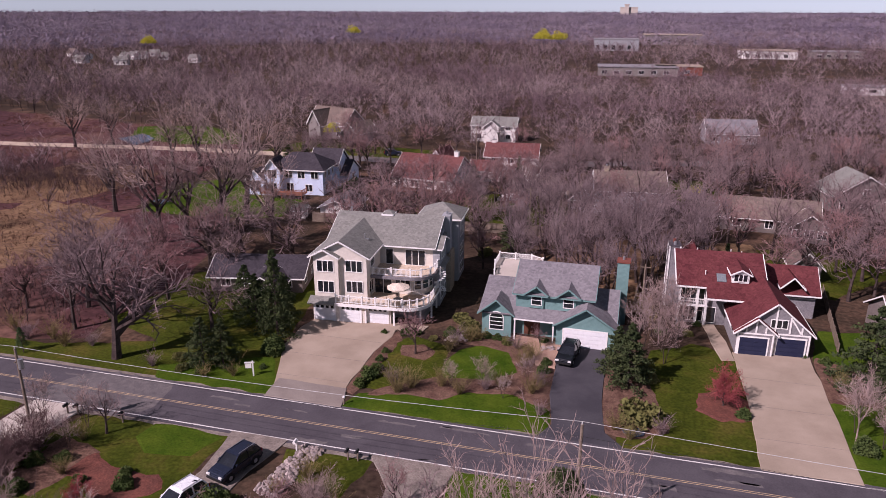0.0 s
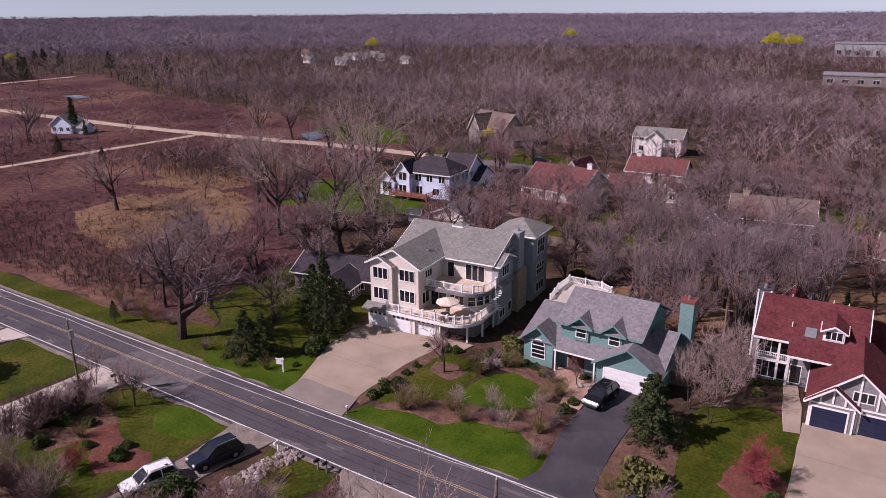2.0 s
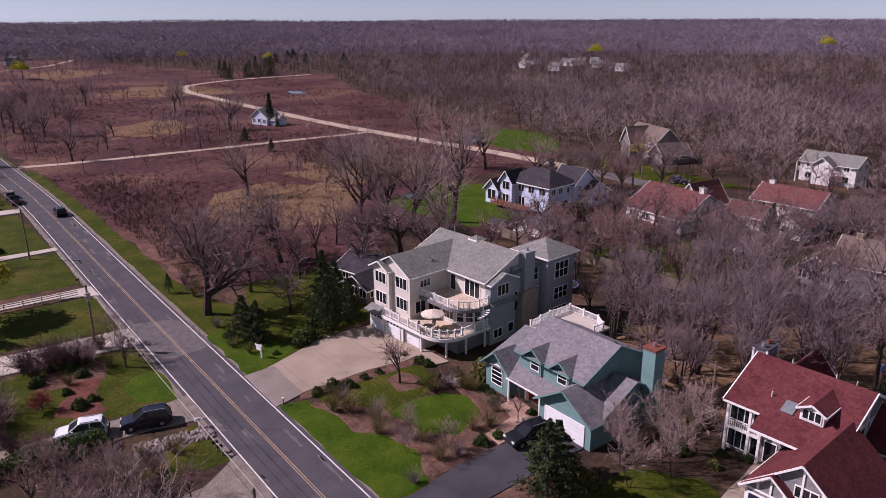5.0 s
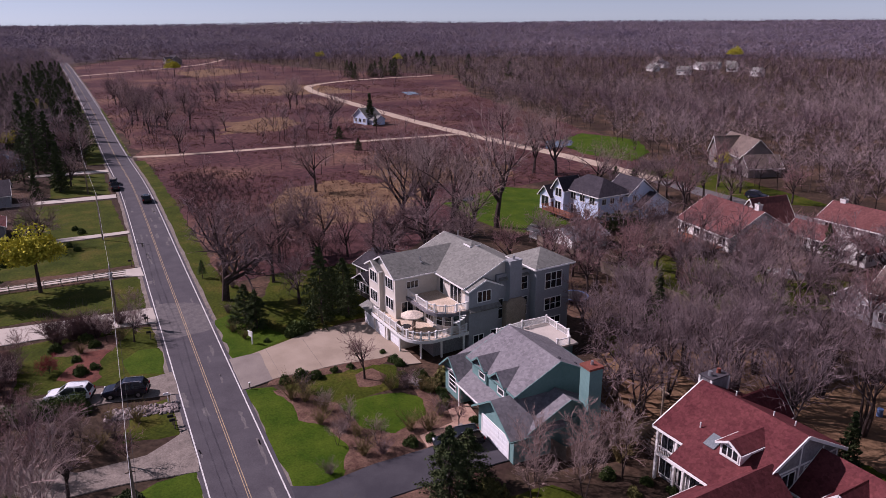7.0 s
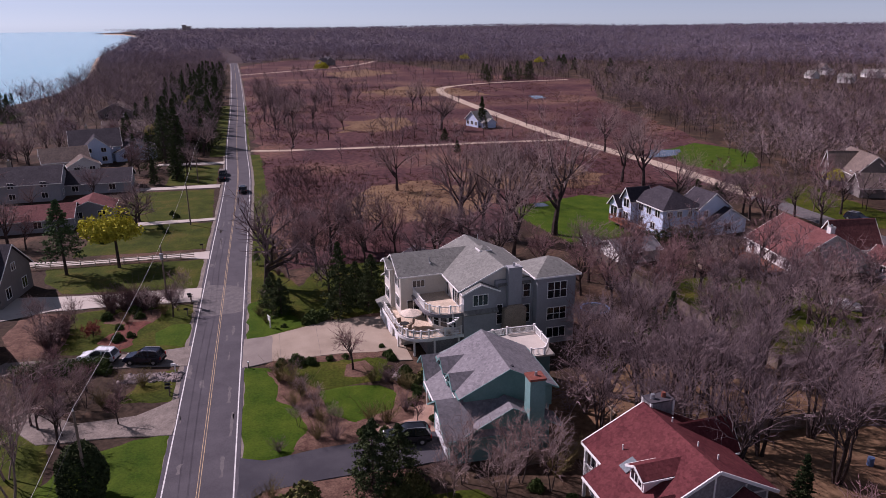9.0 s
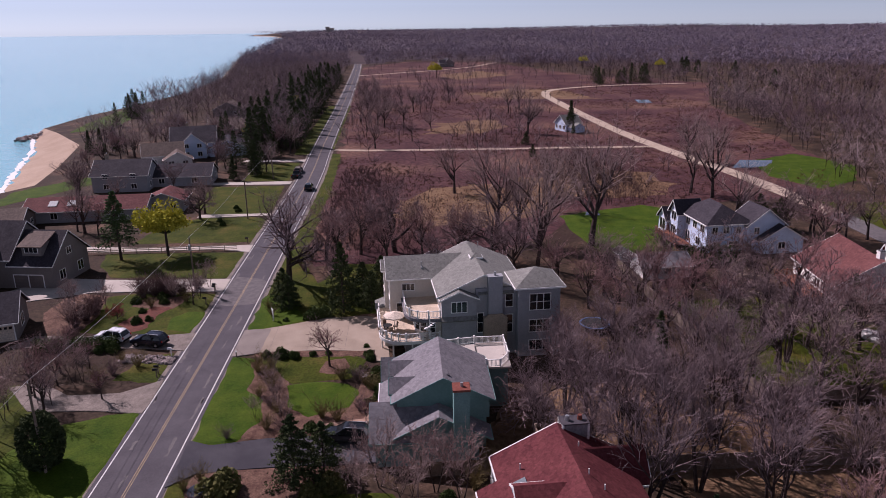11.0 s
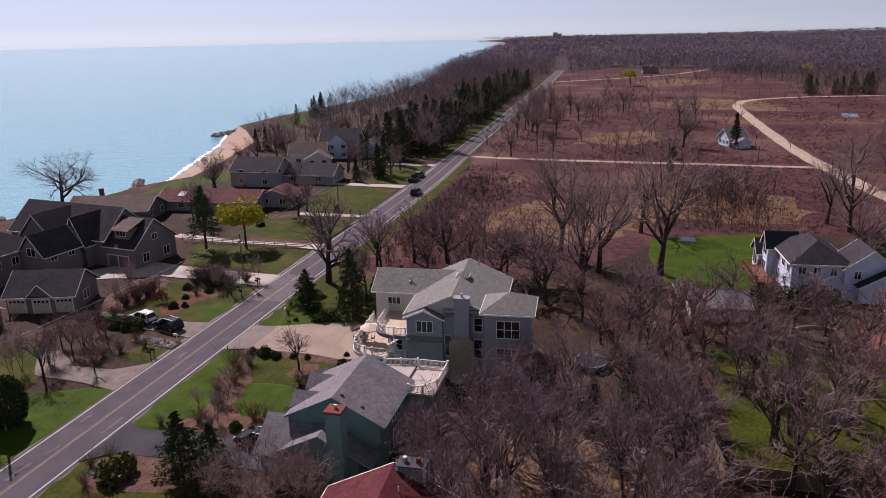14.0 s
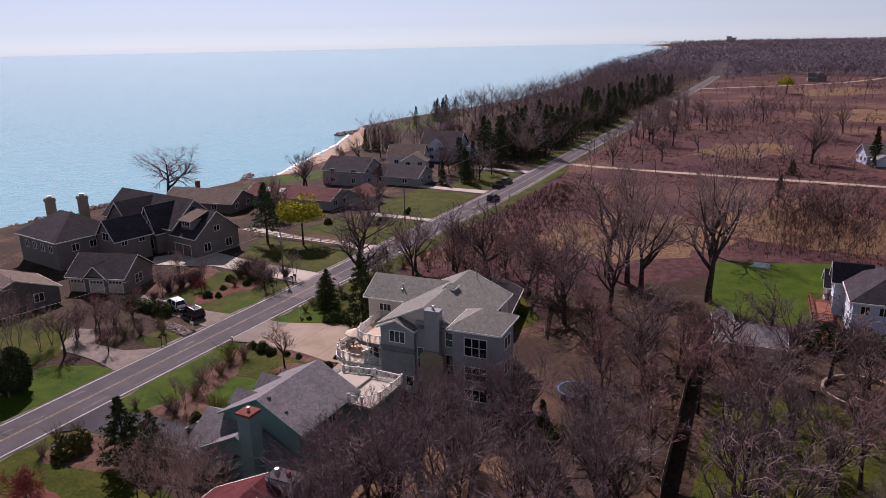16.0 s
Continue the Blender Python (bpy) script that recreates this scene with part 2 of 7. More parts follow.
WOOD_RED = mat("red_stained_wood", (0.2, 0.08, 0.055), (0.25, 0.11, 0.075), scale=1.2, fine=7.0, bump=0.3)
WIRE = mat("cable_black", (0.03, 0.03, 0.03), (0.04, 0.04, 0.04))
CABLE = mat("bare_aluminium_cable", (0.5, 0.49, 0.47), (0.42, 0.41, 0.4), rough=0.5)
CANVAS = mat("beige_canvas", (0.6, 0.5, 0.4), (0.66, 0.56, 0.46), scale=0.8, fine=5.0)
SKYLIGHT = mat("skylight_glass", (0.16, 0.18, 0.19), (0.2, 0.22, 0.23), rough=0.12, spec=0.5)
PLASTIC_BLUE = mat("blue_plastic", (0.1, 0.16, 0.3), (0.12, 0.18, 0.33), rough=0.5)

WATER = mat("lake_water", (0.17, 0.46, 0.53), (0.22, 0.5, 0.56), rough=0.09, spec=0.5, scale=0.004, fine=0.3, vary=0.06)
wt = WATER.node_tree
wave = wt.nodes.new("ShaderNodeTexNoise")
wave.inputs["Scale"].default_value, wave.inputs["Detail"].default_value = 0.45, 6
wgeo = wt.nodes.new("ShaderNodeNewGeometry")
wt.links.new(wgeo.outputs["Position"], wave.inputs["Vector"])
wb = wt.nodes.new("ShaderNodeBump")
wb.inputs["Strength"].default_value, wb.inputs["Distance"].default_value = 0.9, 0.4
wt.links.new(wave.outputs["Fac"], wb.inputs["Height"])
wt.links.new(wb.outputs[0], wt.nodes["Principled BSDF"].inputs["Normal"])


POND = mat("pond_water", (0.05, 0.06, 0.08), (0.07, 0.085, 0.11), rough=0.08, spec=0.5, scale=0.3, fine=2.0)


# ---- mesh helpers ----
class Shape:
    """Collects solid pieces into one mesh."""

    def __init__(self):
        self.v, self.f = [], []

    def add(self, verts, faces):
        n = len(self.v)
        self.v += [tuple(p) for p in verts]
        self.f += [tuple(i + n for i in fc) for fc in faces]
        return self

    def box(self, x0, x1, y0, y1, z0, z1):
        return self.add([(x, y, z) for z in (z0, z1) for x, y in ((x0, y0), (x1, y0), (x1, y1), (x0, y1))],
                        [(3, 2, 1, 0), (4, 5, 6, 7), (0, 1, 5, 4), (1, 2, 6, 5), (2, 3, 7, 6), (3, 0, 4, 7)])

    def prism(self, poly, off):
        """A flat polygon of 3D points pushed along off."""
        n = len(poly)
        a = [Vector(p) for p in poly]
        b = [p + Vector(off) for p in a]
        faces = [tuple(range(n))[::-1], tuple(range(n, 2 * n))]
        faces += [(i, (i + 1) % n, n + (i + 1) % n, n + i) for i in range(n)]
        return self.add(a + b, faces)

    def beam(self, p, q, w, h):
        p, q = Vector(p), Vector(q)
        d = (q - p).normalized()
        s = d.cross(Vector((0, 0, 1)))
        s = s.normalized() if s.length > 1e-4 else Vector((1, 0, 0))
        u = s.cross(d)
        c = [s * (i * w / 2) + u * (j * h / 2) for i, j in ((-1, -1), (1, -1), (1, 1), (-1, 1))]
        return self.add([p + k for k in c] + [q + k for k in c],
                        [(3, 2, 1, 0), (4, 5, 6, 7), (0, 1, 5, 4), (1, 2, 6, 5), (2, 3, 7, 6), (3, 0, 4, 7)])

    def tube(self, p, q, r0, r1, n=6):
        p, q = Vector(p), Vector(q)
        d = (q - p).normalized()
        s = d.orthogonal().normalized()
        u = d.cross(s)
        ring = [s * math.cos(2 * math.pi * i / n) + u * math.sin(2 * math.pi * i / n) for i in range(n)]
        return self.add([p + k * r0 for k in ring] + [q + k * r1 for k in ring],
                        [(i, (i + 1) % n, n + (i + 1) % n, n + i) for i in range(n)] + [tuple(range(n))[::-1], tuple(range(n, 2 * n))])

    def mesh(self, name, material, smooth=False):
        me = bpy.data.meshes.new(name)
        me.from_pydata(self.v, [], self.f)
        me.materials.append(material)
        if smooth:
            me.polygons.foreach_set("use_smooth", [True] * len(me.polygons))
        me.update()
        bm = bmesh.new()
        bm.from_mesh(me)
        bmesh.ops.recalc_face_normals(bm, faces=bm.faces[:])
        bm.to_mesh(me)
        bm.free()
        return me


def thing(name, x=0, y=0, z=0, turn=0, label="", category="", group="", kind=""):
    ob = new(name)
    ob.empty_display_size = 0.3
    ob.matrix_basis = pose(x, y, z, 0, 0, turn)
    return tagged(ob, label, category, group, kind)


def part(name, shape, material, parent, label="", smooth=False):
    data = shape.mesh(name, material, smooth) if isinstance(shape, Shape) else shape
    ob = new(name, data)
    ob.parent = parent
    return tagged(ob, label)


def raw(name, verts, faces, material, parent=None, smooth=False):
    """One mesh object straight from arrays."""
    me = bpy.data.meshes.new(name)
    me.from_pydata(verts, [], faces)
    me.materials.append(material)
    if smooth:
        me.polygons.foreach_set("use_smooth", [True] * len(me.polygons))
    me.update()
    ob = new(name, me)
    if parent:
        ob.parent = parent
    return ob


def ragged(pts, step=1.5, amount=0.25, seed=1):
    """A closed outline with uneven edges."""
    rng = random.Random(seed)
    out = []
    for (x0, y0), (x1, y1) in zip(pts, pts[1:] + pts[:1]):
        n = max(1, int(math.hypot(x1 - x0, y1 - y0) / step))
        for i in range(n):
            t = i / n
            out.append((x0 + (x1 - x0) * t + rng.uniform(-amount, amount), y0 + (y1 - y0) * t + rng.uniform(-amount, amount)))
    return out


def sheet(name, pts, z, material, label, category="ground", edge=0.0, step=1.5, seed=1, thick=0.02):
    """A flat patch of ground with its own outline, its rim turned down into the soil."""
    if edge:
        pts = ragged(pts, step, edge, seed)
    n = len(pts)
    bm = bmesh.new()
    area = sum(x0 * y1 - x1 * y0 for (x0, y0), (x1, y1) in zip(pts, pts[1:] + pts[:1]))
    slope = (0.45 if edge >= 0.2 else 0.06) * (1 if area > 0 else -1)
    top, low = [], []
    for i, (x, y) in enumerate(pts):
        (xa, ya), (xb, yb) = pts[i - 1], pts[(i + 1) % n]
        L = math.hypot(xb - xa, yb - ya) or 1.0
        top.append(bm.verts.new((x, y, z)))
        low.append(bm.verts.new((x + (yb - ya) / L * slope, y - (xb - xa) / L * slope, z - thick - 0.05)))
    bm.faces.new(top)
    for i in range(n):
        bm.faces.new((top[i], low[i], low[(i + 1) % n], top[(i + 1) % n]))
    bmesh.ops.triangulate(bm, faces=[f for f in bm.faces if len(f.verts) > 4])
    bmesh.ops.recalc_face_normals(bm, faces=bm.faces[:])
    me = bpy.data.meshes.new(name)
    bm.to_mesh(me)
    bm.free()
    me.materials.append(material)
    return tagged(new(name, me), label, category, kind="structure")


def ribbon(name, line, width, z, material, label, category="road", kind="structure", step=12.0, wobble=0.0, parent=None):
    """A strip along a line of points, resampled and smoothed."""
    P = [Vector((*p, 0)) for p in line]
    pts = []
    for i in range(len(P) - 1):
        a, b, c, d = P[max(i - 1, 0)], P[i], P[i + 1], P[min(i + 2, len(P) - 1)]
        n = max(1, int((c - b).length / step))
        for k in range(n):
            t = k / n
            pts.append(0.5 * (2 * b + (c - a) * t + (2 * a - 5 * b + 4 * c - d) * t * t + (3 * b - a - 3 * c + d) * t ** 3))
    pts.append(P[-1])
    rng = random.Random(len(line))
    verts, faces = [], []
    for i, p in enumerate(pts):
        d = (pts[min(i + 1, len(pts) - 1)] - pts[max(i - 1, 0)]).normalized()
        s = Vector((-d.y, d.x, 0))
        for k in (-1, 1):
            q = p + s * (k * width / 2 + rng.uniform(-wobble, wobble))
            verts += [(q.x, q.y, z), (q.x, q.y, z - 0.08)]
    for i in range(len(pts) - 1):
        a, b = 4 * i, 4 * i + 4
        faces += [(a, b, b + 2, a + 2), (a + 1, b + 1, b, a), (a + 2, b + 2, b + 3, a + 3)]
    ob = raw(name, verts, faces, material, parent)
    return ob if parent else tagged(ob, label, category, kind=kind)


def arc_points(cx, cy, rx, ry, n=14):
    return [(cx + rx * math.cos(2 * math.pi * i / n), cy + ry * math.sin(2 * math.pi * i / n)) for i in range(n)]


# ---- ground, lake and shore ----
WATER_Z = -2.6
shore = [(4900, -60), (1200, -75), (300, -62), (120, -52), (0, -49), (-56, -49), (-100, -40), (-128, -36), (-140, -30), (-168, -41), (-212, -56),
         (-246, -72), (-262, -80), (-305, -80), (-345, -74), (-430, -66), (-600, -80), (-1000, -150), (-1700, -235), (-2700, -350), (-3300, -500), (-3750, -705)]
depth = [9] * 8 + [9, 14, 17, 10] + [5] * 10
land = [(x, y + d) for (x, y), d in zip(shore, depth)]
outer = [(-4100, -640), (-4900, -700), (-4900, 4900), (4900, 4900)]
gm = bmesh.new()
gv = [gm.verts.new((x, y, 0)) for x, y in land + outer]
gm.faces.new(gv)
bmesh.ops.triangulate(gm, faces=gm.faces[:])
bmesh.ops.recalc_face_normals(gm, faces=gm.faces[:])
gme = bpy.data.meshes.new("ground")
gm.to_mesh(gme)
gm.free()
gme.materials.append(LITTER)
tagged(new("ground", gme), "leaf-strewn brown and dull green ground of early spring", "ground", kind="structure")

# the bank and beach fall from the land's edge under the water
rng = random.Random(5)
bv, bf = [], []
for i in range(len(shore) - 1):
    for k in range(8 if i < 16 else 3):
        t = k / (8 if i < 16 else 3)
        for (a, b), n in (((land[i], land[i + 1]), 0), ((shore[i], shore[i + 1]), 1)):
            x, y = a[0] + (b[0] - a[0]) * t, a[1] + (b[1] - a[1]) * t
            if n == 0:
                bv.append((x, y, 0.0))
            else:
                lx, ly = land[i][0] + (land[i + 1][0] - land[i][0]) * t, land[i][1] + (land[i + 1][1] - land[i][1]) * t
                w = rng.uniform(-1.0, 1.0)
                bv.append((lx * 0.45 + x * 0.55, ly * 0.45 + y * 0.55 + w * 0.4, -1.75 + w * 0.12))
                bv.append((x, y + w, WATER_Z - 0.05))
                bv.append((x, y - 8, WATER_Z - 2.0))
for i in range(len(bv) // 4 - 1):
    a, b = 4 * i, 4 * i + 4
    bf += [(a + k, b + k, b + k + 1, a + k + 1) for k in range(3)]
tagged(raw("beach", bv, bf, SAND, smooth=True), "pale sandy beach sloping to the lake", "beach", kind="structure")
lake = raw("lake", [(-4950, -4950, WATER_Z), (4950, -4950, WATER_Z), (4950, -30, WATER_Z), (-4950, -30, WATER_Z)], [(0, 1, 2, 3)], WATER)
tagged(lake, "calm pale blue lake glittering in the sun", "lake", kind="structure")

foam = []
for i in range(8, 12):
    a, b = Vector(shore[i]), Vector(shore[i + 1])
    foam += [tuple(a.lerp(b, k / 5) + Vector((0, -1.0))) for k in range(5)]
ribbon("surf", foam, 1.6, WATER_Z + 0.03, TRIM, "thin white line of surf along the beach", "surf", "stuff", step=2.0, wobble=0.7)

# ---- open land ----
FIELD_EDGE = [(-64, 63), (-120, 62), (-182, 60), (-240, 56), (-400, 51), (-700, 42), (-790, 90), (-760, 170), (-520, 230), (-430, 290), (-300, 235),
              (-150, 208), (-105, 185), (-100, 146), (-97, 118), (-78, 110), (-66, 96), (-62, 80)]
sheet("meadow", FIELD_EDGE, 0.03, FIELD, "wide red-brown dormant meadow with low scrub", "meadow", edge=1.8, step=8, seed=2)
for i, pts in enumerate((
        [(-84, 84), (-100, 78), (-118, 84), (-125, 100), (-116, 117), (-98, 112), (-86, 100)],
        [(-110, 118), (-132, 112), (-148, 126), (-140, 148), (-120, 152), (-107, 138)],
        [(-222, 90), (-252, 96), (-262, 118), (-236, 124), (-220, 108)],
        [(-340, 190), (-400, 180), (-415, 150), (-380, 120), (-350, 140)],
        [(-500, 120), (-560, 110), (-600, 150), (-540, 170)])):
    sheet("tan_grass_patch", pts, 0.05 + i * 0.002, TAN, "patch of pale tan dead grass in the meadow", "grass", edge=3.2, step=3, seed=20 + i)
sheet("green_lawn", [(-64.5, 118), (-78, 115.5), (-92, 115.5), (-100, 136), (-90, 145), (-77, 141), (-76, 133), (-66, 131)], 0.08, GRASS, "bright green mown lawn behind the blue house", "lawn", edge=0.3, step=3, seed=31)
sheet("green_lawn", [(-128, 181), (-150, 186), (-160, 205), (-140, 212), (-120, 200), (-112, 186)], 0.08, GRASS, "green lawn beside the gravel lane", "lawn", edge=0.4, step=3, seed=32)
for i, pts in enumerate(([(-140, 176), (-152, 184), (-150, 193), (-141, 186)], [(-92, 121), (-95, 121.5), (-95, 124), (-92, 124)], [(-315, 205), (-332, 208), (-330, 214), (-316, 212)])):
    sheet("pond", pts, 0.1, POND, "small shallow puddle of standing water in the meadow", "pond", edge=0.35, step=1.5, seed=40 + i)

# ---- roads ----
ROAD = [(120, 54.6), (60, 54.5), (0, 54.5), (-70, 54.4), (-140, 54.2), (-205, 52.0), (-370, 47.5), (-620, 38.5), (-790, 30), (-1000, 10)]
ribbon("road_shoulder", ROAD, 8.4, 0.035, GRAVEL, "grey gravel shoulder along the road", wobble=0.12, step=3)
ribbon("road", ROAD, 7.2, 0.07, ASPHALT, "two-lane asphalt road, worn and patched")


def shifted(off):
    return [(x, y + off) for x, y in ROAD]


for off in (-3.15, 3.15):
    ribbon("edge_line", shifted(off), 0.13, 0.078, LINE_WHITE, "worn white edge line", "road marking")
for off in (-0.11, 0.11):
    ribbon("centre_line", shifted(off), 0.07, 0.078, LINE_YELLOW, "faded yellow centre line", "road marking")
rng = random.Random(11)
for i in range(46):
    x, y = rng.uniform(-130, 25), 54.4 + rng.choice((-1.9, -1.0, 1.2, 2.0, -2.8, 2.8)) + rng.uniform(-0.3, 0.3)
    ln_, wd = rng.uniform(1.2, 5.0), rng.uniform(0.12, 0.55)
    if -52 < x < -42:
        wd *= 2.0
    sheet("road_patch", [(x, y - wd / 2), (x + ln_, y - wd / 2), (x + ln_, y + wd / 2), (x, y + wd / 2)], 0.0745, ASPHALT_PATCH, "pale worn patch in the asphalt", "road patch", edge=0.14, step=0.5, seed=i, thick=0.0)
sheet("road_patch", [(-58, 51.4), (-46, 50.9), (-44, 53.5), (-45, 57.6), (-55, 57.9), (-57, 55)], 0.074, ASPHALT_PATCH, "broad worn patch where the lanes meet", "road patch", edge=0.5, step=1.2, seed=77, thick=0.0)
LANE = [(30, 196), (-10.9, 184), (-31, 175.4), (-88, 175), (-125.8, 173.8), (-177.5, 167.7), (-228, 164.5), (-325, 164), (-372, 166), (-402, 178), (-424, 217), (-432, 274)]
ribbon("gravel_lane", LANE[3:], 5.0, 0.07, DIRT, "pale gravel lane winding through the meadow", step=6, wobble=0.25)
ribbon("back_street", LANE[:4], 6.0, 0.065, ASPHALT_PATCH, "narrow grey street behind the houses", step=6, wobble=0.1)
ribbon("field_track", [(-187, 57), (-184.5, 75), (-182, 117), (-181.5, 135), (-180, 166)], 3.0, 0.06, DIRT, "pale dirt track across the meadow", step=4, wobble=0.3)
ribbon("far_lane", [(-560, 40), (-640, 130), (-700, 165), (-790, 200)], 4.5, 0.06, DIRT, "far pale lane in the meadow", step=8, wobble=0.3)

# ---- verges, lawns and beds ----
zl = 0.0
for pts, m, lab in (
        ([(-33.6, 58.1), (-60, 58.1), (-130, 58), (-180, 57), (-180, 60), (-130, 61.5), (-66, 62), (-52, 66), (-42, 69), (-38.5, 68.6), (-36, 64)], GRASS_DULL, "thin lawn and grass verge along the road"),
        ([(-33.8, 58.4), (-48, 58.4), (-49, 61), (-44, 64), (-38, 65.5), (-36.4, 63)], GRASS, "green grass strip beside the driveway"),
        ([(-38.6, 68.6), (-52, 66), (-63, 70), (-62, 88), (-52, 95), (-42, 92), (-40, 78)], GRASS_DULL, "patchy shaded lawn under bare trees"),
        ([(-26.3, 58.4), (-5.8, 58.4), (-6.4, 62.6), (-10.5, 64.8), (-14.7, 63.9), (-17.5, 61.8), (-21.5, 62), (-25, 60.8)], GRASS, "bright green front lawn along the road"),
        ([(-17.8, 66.6), (-12.5, 67.3), (-10.8, 70.4), (-12.2, 74), (-15.5, 75), (-17.2, 73.2), (-18.4, 70)], GRASS, "bright green lawn patch between beds"),
        ([(-25.6, 62.4), (-21, 63.5), (-18.6, 66.8), (-19.2, 73.6), (-24, 75.6), (-26.2, 73)], GRASS_DULL, "rough lawn beside the driveway"),
        ([(0.8, 58.3), (13.0, 58.3), (12.8, 80.2), (8.5, 82), (4, 79), (2.4, 68)], GRASS_DULL, "thin yellowish lawn beside the asphalt drive"),
        ([(21, 58.3), (60, 58.3), (60, 92), (24, 90), (22, 82)], GRASS, "green side lawn beside the concrete drive"),
        ([(-40, 122), (-14, 122.5), (-11, 128), (-11.5, 138), (-16, 150), (-30, 146), (-41, 134)], GRASS_DULL, "olive-green back yard lawn under bare trees"),
        ([(14, 104), (28, 102), (40, 116), (28, 124), (16, 120)], GRASS_DULL, "shaded thin lawn behind the red-roofed house"),
        ([(-2, 150), (16, 148), (20, 170), (0, 174)], GRASS_DULL, "patch of yard in the trees"),
        ([(-100, 178), (-60, 178), (-50, 190), (-95, 195)], GRASS_DULL, "yard beside the back street"),
        ([(-34.5, 50.2), (-50, 50.2), (-51, 40), (-50, 32), (-44, 29), (-36.5, 34), (-35, 44)], GRASS_DULL, "front lawn with beds on the lake side"),
        ([(-35, 50.2), (-42, 50.2), (-42.5, 48), (-40, 46.5), (-36, 47)], GRASS, "green lawn by the road on the lake side"),
        ([(-57.6, 50.2), (-72, 50.0), (-73.4, 24), (-66, 26), (-60, 30)], GRASS_DULL, "olive-green lawn beside a pale driveway"),
        ([(-79, 50), (-98, 49.6), (-99, 35), (-92, 28), (-80, 27)], GRASS_DULL, "olive-green lawn on the lake side of the road"),
        ([(-102, 49.6), (-131, 48.6), (-132, 30), (-112, 30), (-102, 36)], GRASS_DULL, "wide olive-green lawn between driveways"),
        ([(-138, 48.4), (-165, 48), (-164, 36), (-139, 36)], GRASS_DULL, "olive-green front lawn further along the road"),
        ([(-112, -20), (-142, -4), (-150, -10), (-132, -22)], GRASS, "green lawn above the beach"),
        ([(-246, -57), (-275, -62), (-330, -66), (-330, -50), (-262, -46)], GRASS, "green lawn on the point above the lake"),
        ([(-20.5, 50.3), (-28, 50.2), (-27, 46.5), (-21, 45)], GRASS_DULL, "strip of lawn by the road"),
        ([(-13, 50.6), (12, 50.6), (10, 43), (-4, 40), (-10, 42)], GRASS, "green corner lawn on the lake side"),
        ([(-20, 37), (-10, 40), (8, 40), (8, 20), (-22, 20)], GRASS_DULL, "thin lawn on the lake side"),
        ([(-180, 49.2), (-330, 45), (-330, 41.5), (-180, 44.5)], GRASS_DULL, "grass verge on the lake side"),
        ([(-190, 56.5), (-330, 53), (-330, 50.6), (-190, 54)], GRASS_DULL, "grass verge along the meadow")):
    zl += 0.0015
    sheet("lawn", pts, (0.034 if m is GRASS_DULL else 0.068) + zl * 0.4, m, lab, "lawn", edge=0.3, step=1.4, seed=int(abs(pts[0][0] * 7 + pts[0][1])))
for pts, m, lab in (
        ([(-24.5, 60.9), (-20.8, 62.2), (-17.2, 62), (-14.6, 64.2), (-10.4, 65), (-7.0, 63.5), (-6.6, 68), (-9.5, 70), (-12.6, 67.0), (-18, 66.3), (-21.5, 64.5)], MULCH, "winding mulch bed with bare shrubs"),
        ([(-10.6, 70.4), (-6.6, 68.5), (-7.0, 73.2), (-9, 77), (-16.5, 78), (-18.2, 75.5), (-15, 75.3), (-12, 74.4)], MULCH, "mulch bed in front of the teal house"),
        ([(-23.8, 70.8), (-21.4, 70.2), (-20.6, 72), (-22.4, 73.4), (-24.2, 72.6)], MULCH, "round mulch ring under a small tree"),
        ([(-27.1, 61.3), (-26.2, 61), (-25.6, 74), (-26.4, 75.8), (-27, 74)], MULCH, "narrow bed edging the driveway"),
        ([(8.4, 66.8), (10.5, 65.6), (13, 66.2), (13.0, 69.8), (10.5, 71.2), (8.6, 70)], MULCH_RED, "red-brown mulch bed under the crimson tree"),
        ([(-1.2, 60.8), (2, 60), (5, 62), (4, 68), (2.2, 73.5), (-0.6, 74), (-0.8, 66)], MULCH, "mulch bed with evergreens beside the drive"),
        ([(21.4, 72), (26, 72), (27, 79), (22, 82)], MULCH, "mulch bed beside the concrete drive"),
        ([(-52, 27), (-44, 26.5), (-37, 29.5), (-36, 34), (-41, 34.5), (-50, 33)], MULCH, "brown bed under small bare trees"),
        ([(-46.8, 42.4), (-44.5, 44.7), (-42, 43.2), (-37.2, 43.2), (-35.8, 42), (-38.7, 39.4), (-43.2, 41.4)], MULCH_RED, "red-brown mulch bed on the lake side lawn"),
        ([(-49, 40), (-45.5, 38.5), (-44.5, 45), (-49, 46)], MULCH, "mulch bed with clipped shrubs"),
        ([(-12, 92), (-2, 88), (4, 92), (2, 112), (-10, 113), (-16, 104)], TAN, "bare tan earth under the trees"),
        ([(-9, 112), (3, 106), (22, 108), (20, 124), (-6, 122)], TAN, "leaf-covered tan clearing")):
    zl += 0.0015
    sheet("planting_bed", pts, 0.085 + zl * 0.25, m, lab, "bed", edge=0.22, step=0.8, seed=int(abs(pts[0][0] * 5 + pts[0][1])))

sheet("garden_pond", arc_points(2.1, 61.0, 1.0, 0.75), 0.2, POND, "small oval garden pond with blue-grey water by the road", "pond")

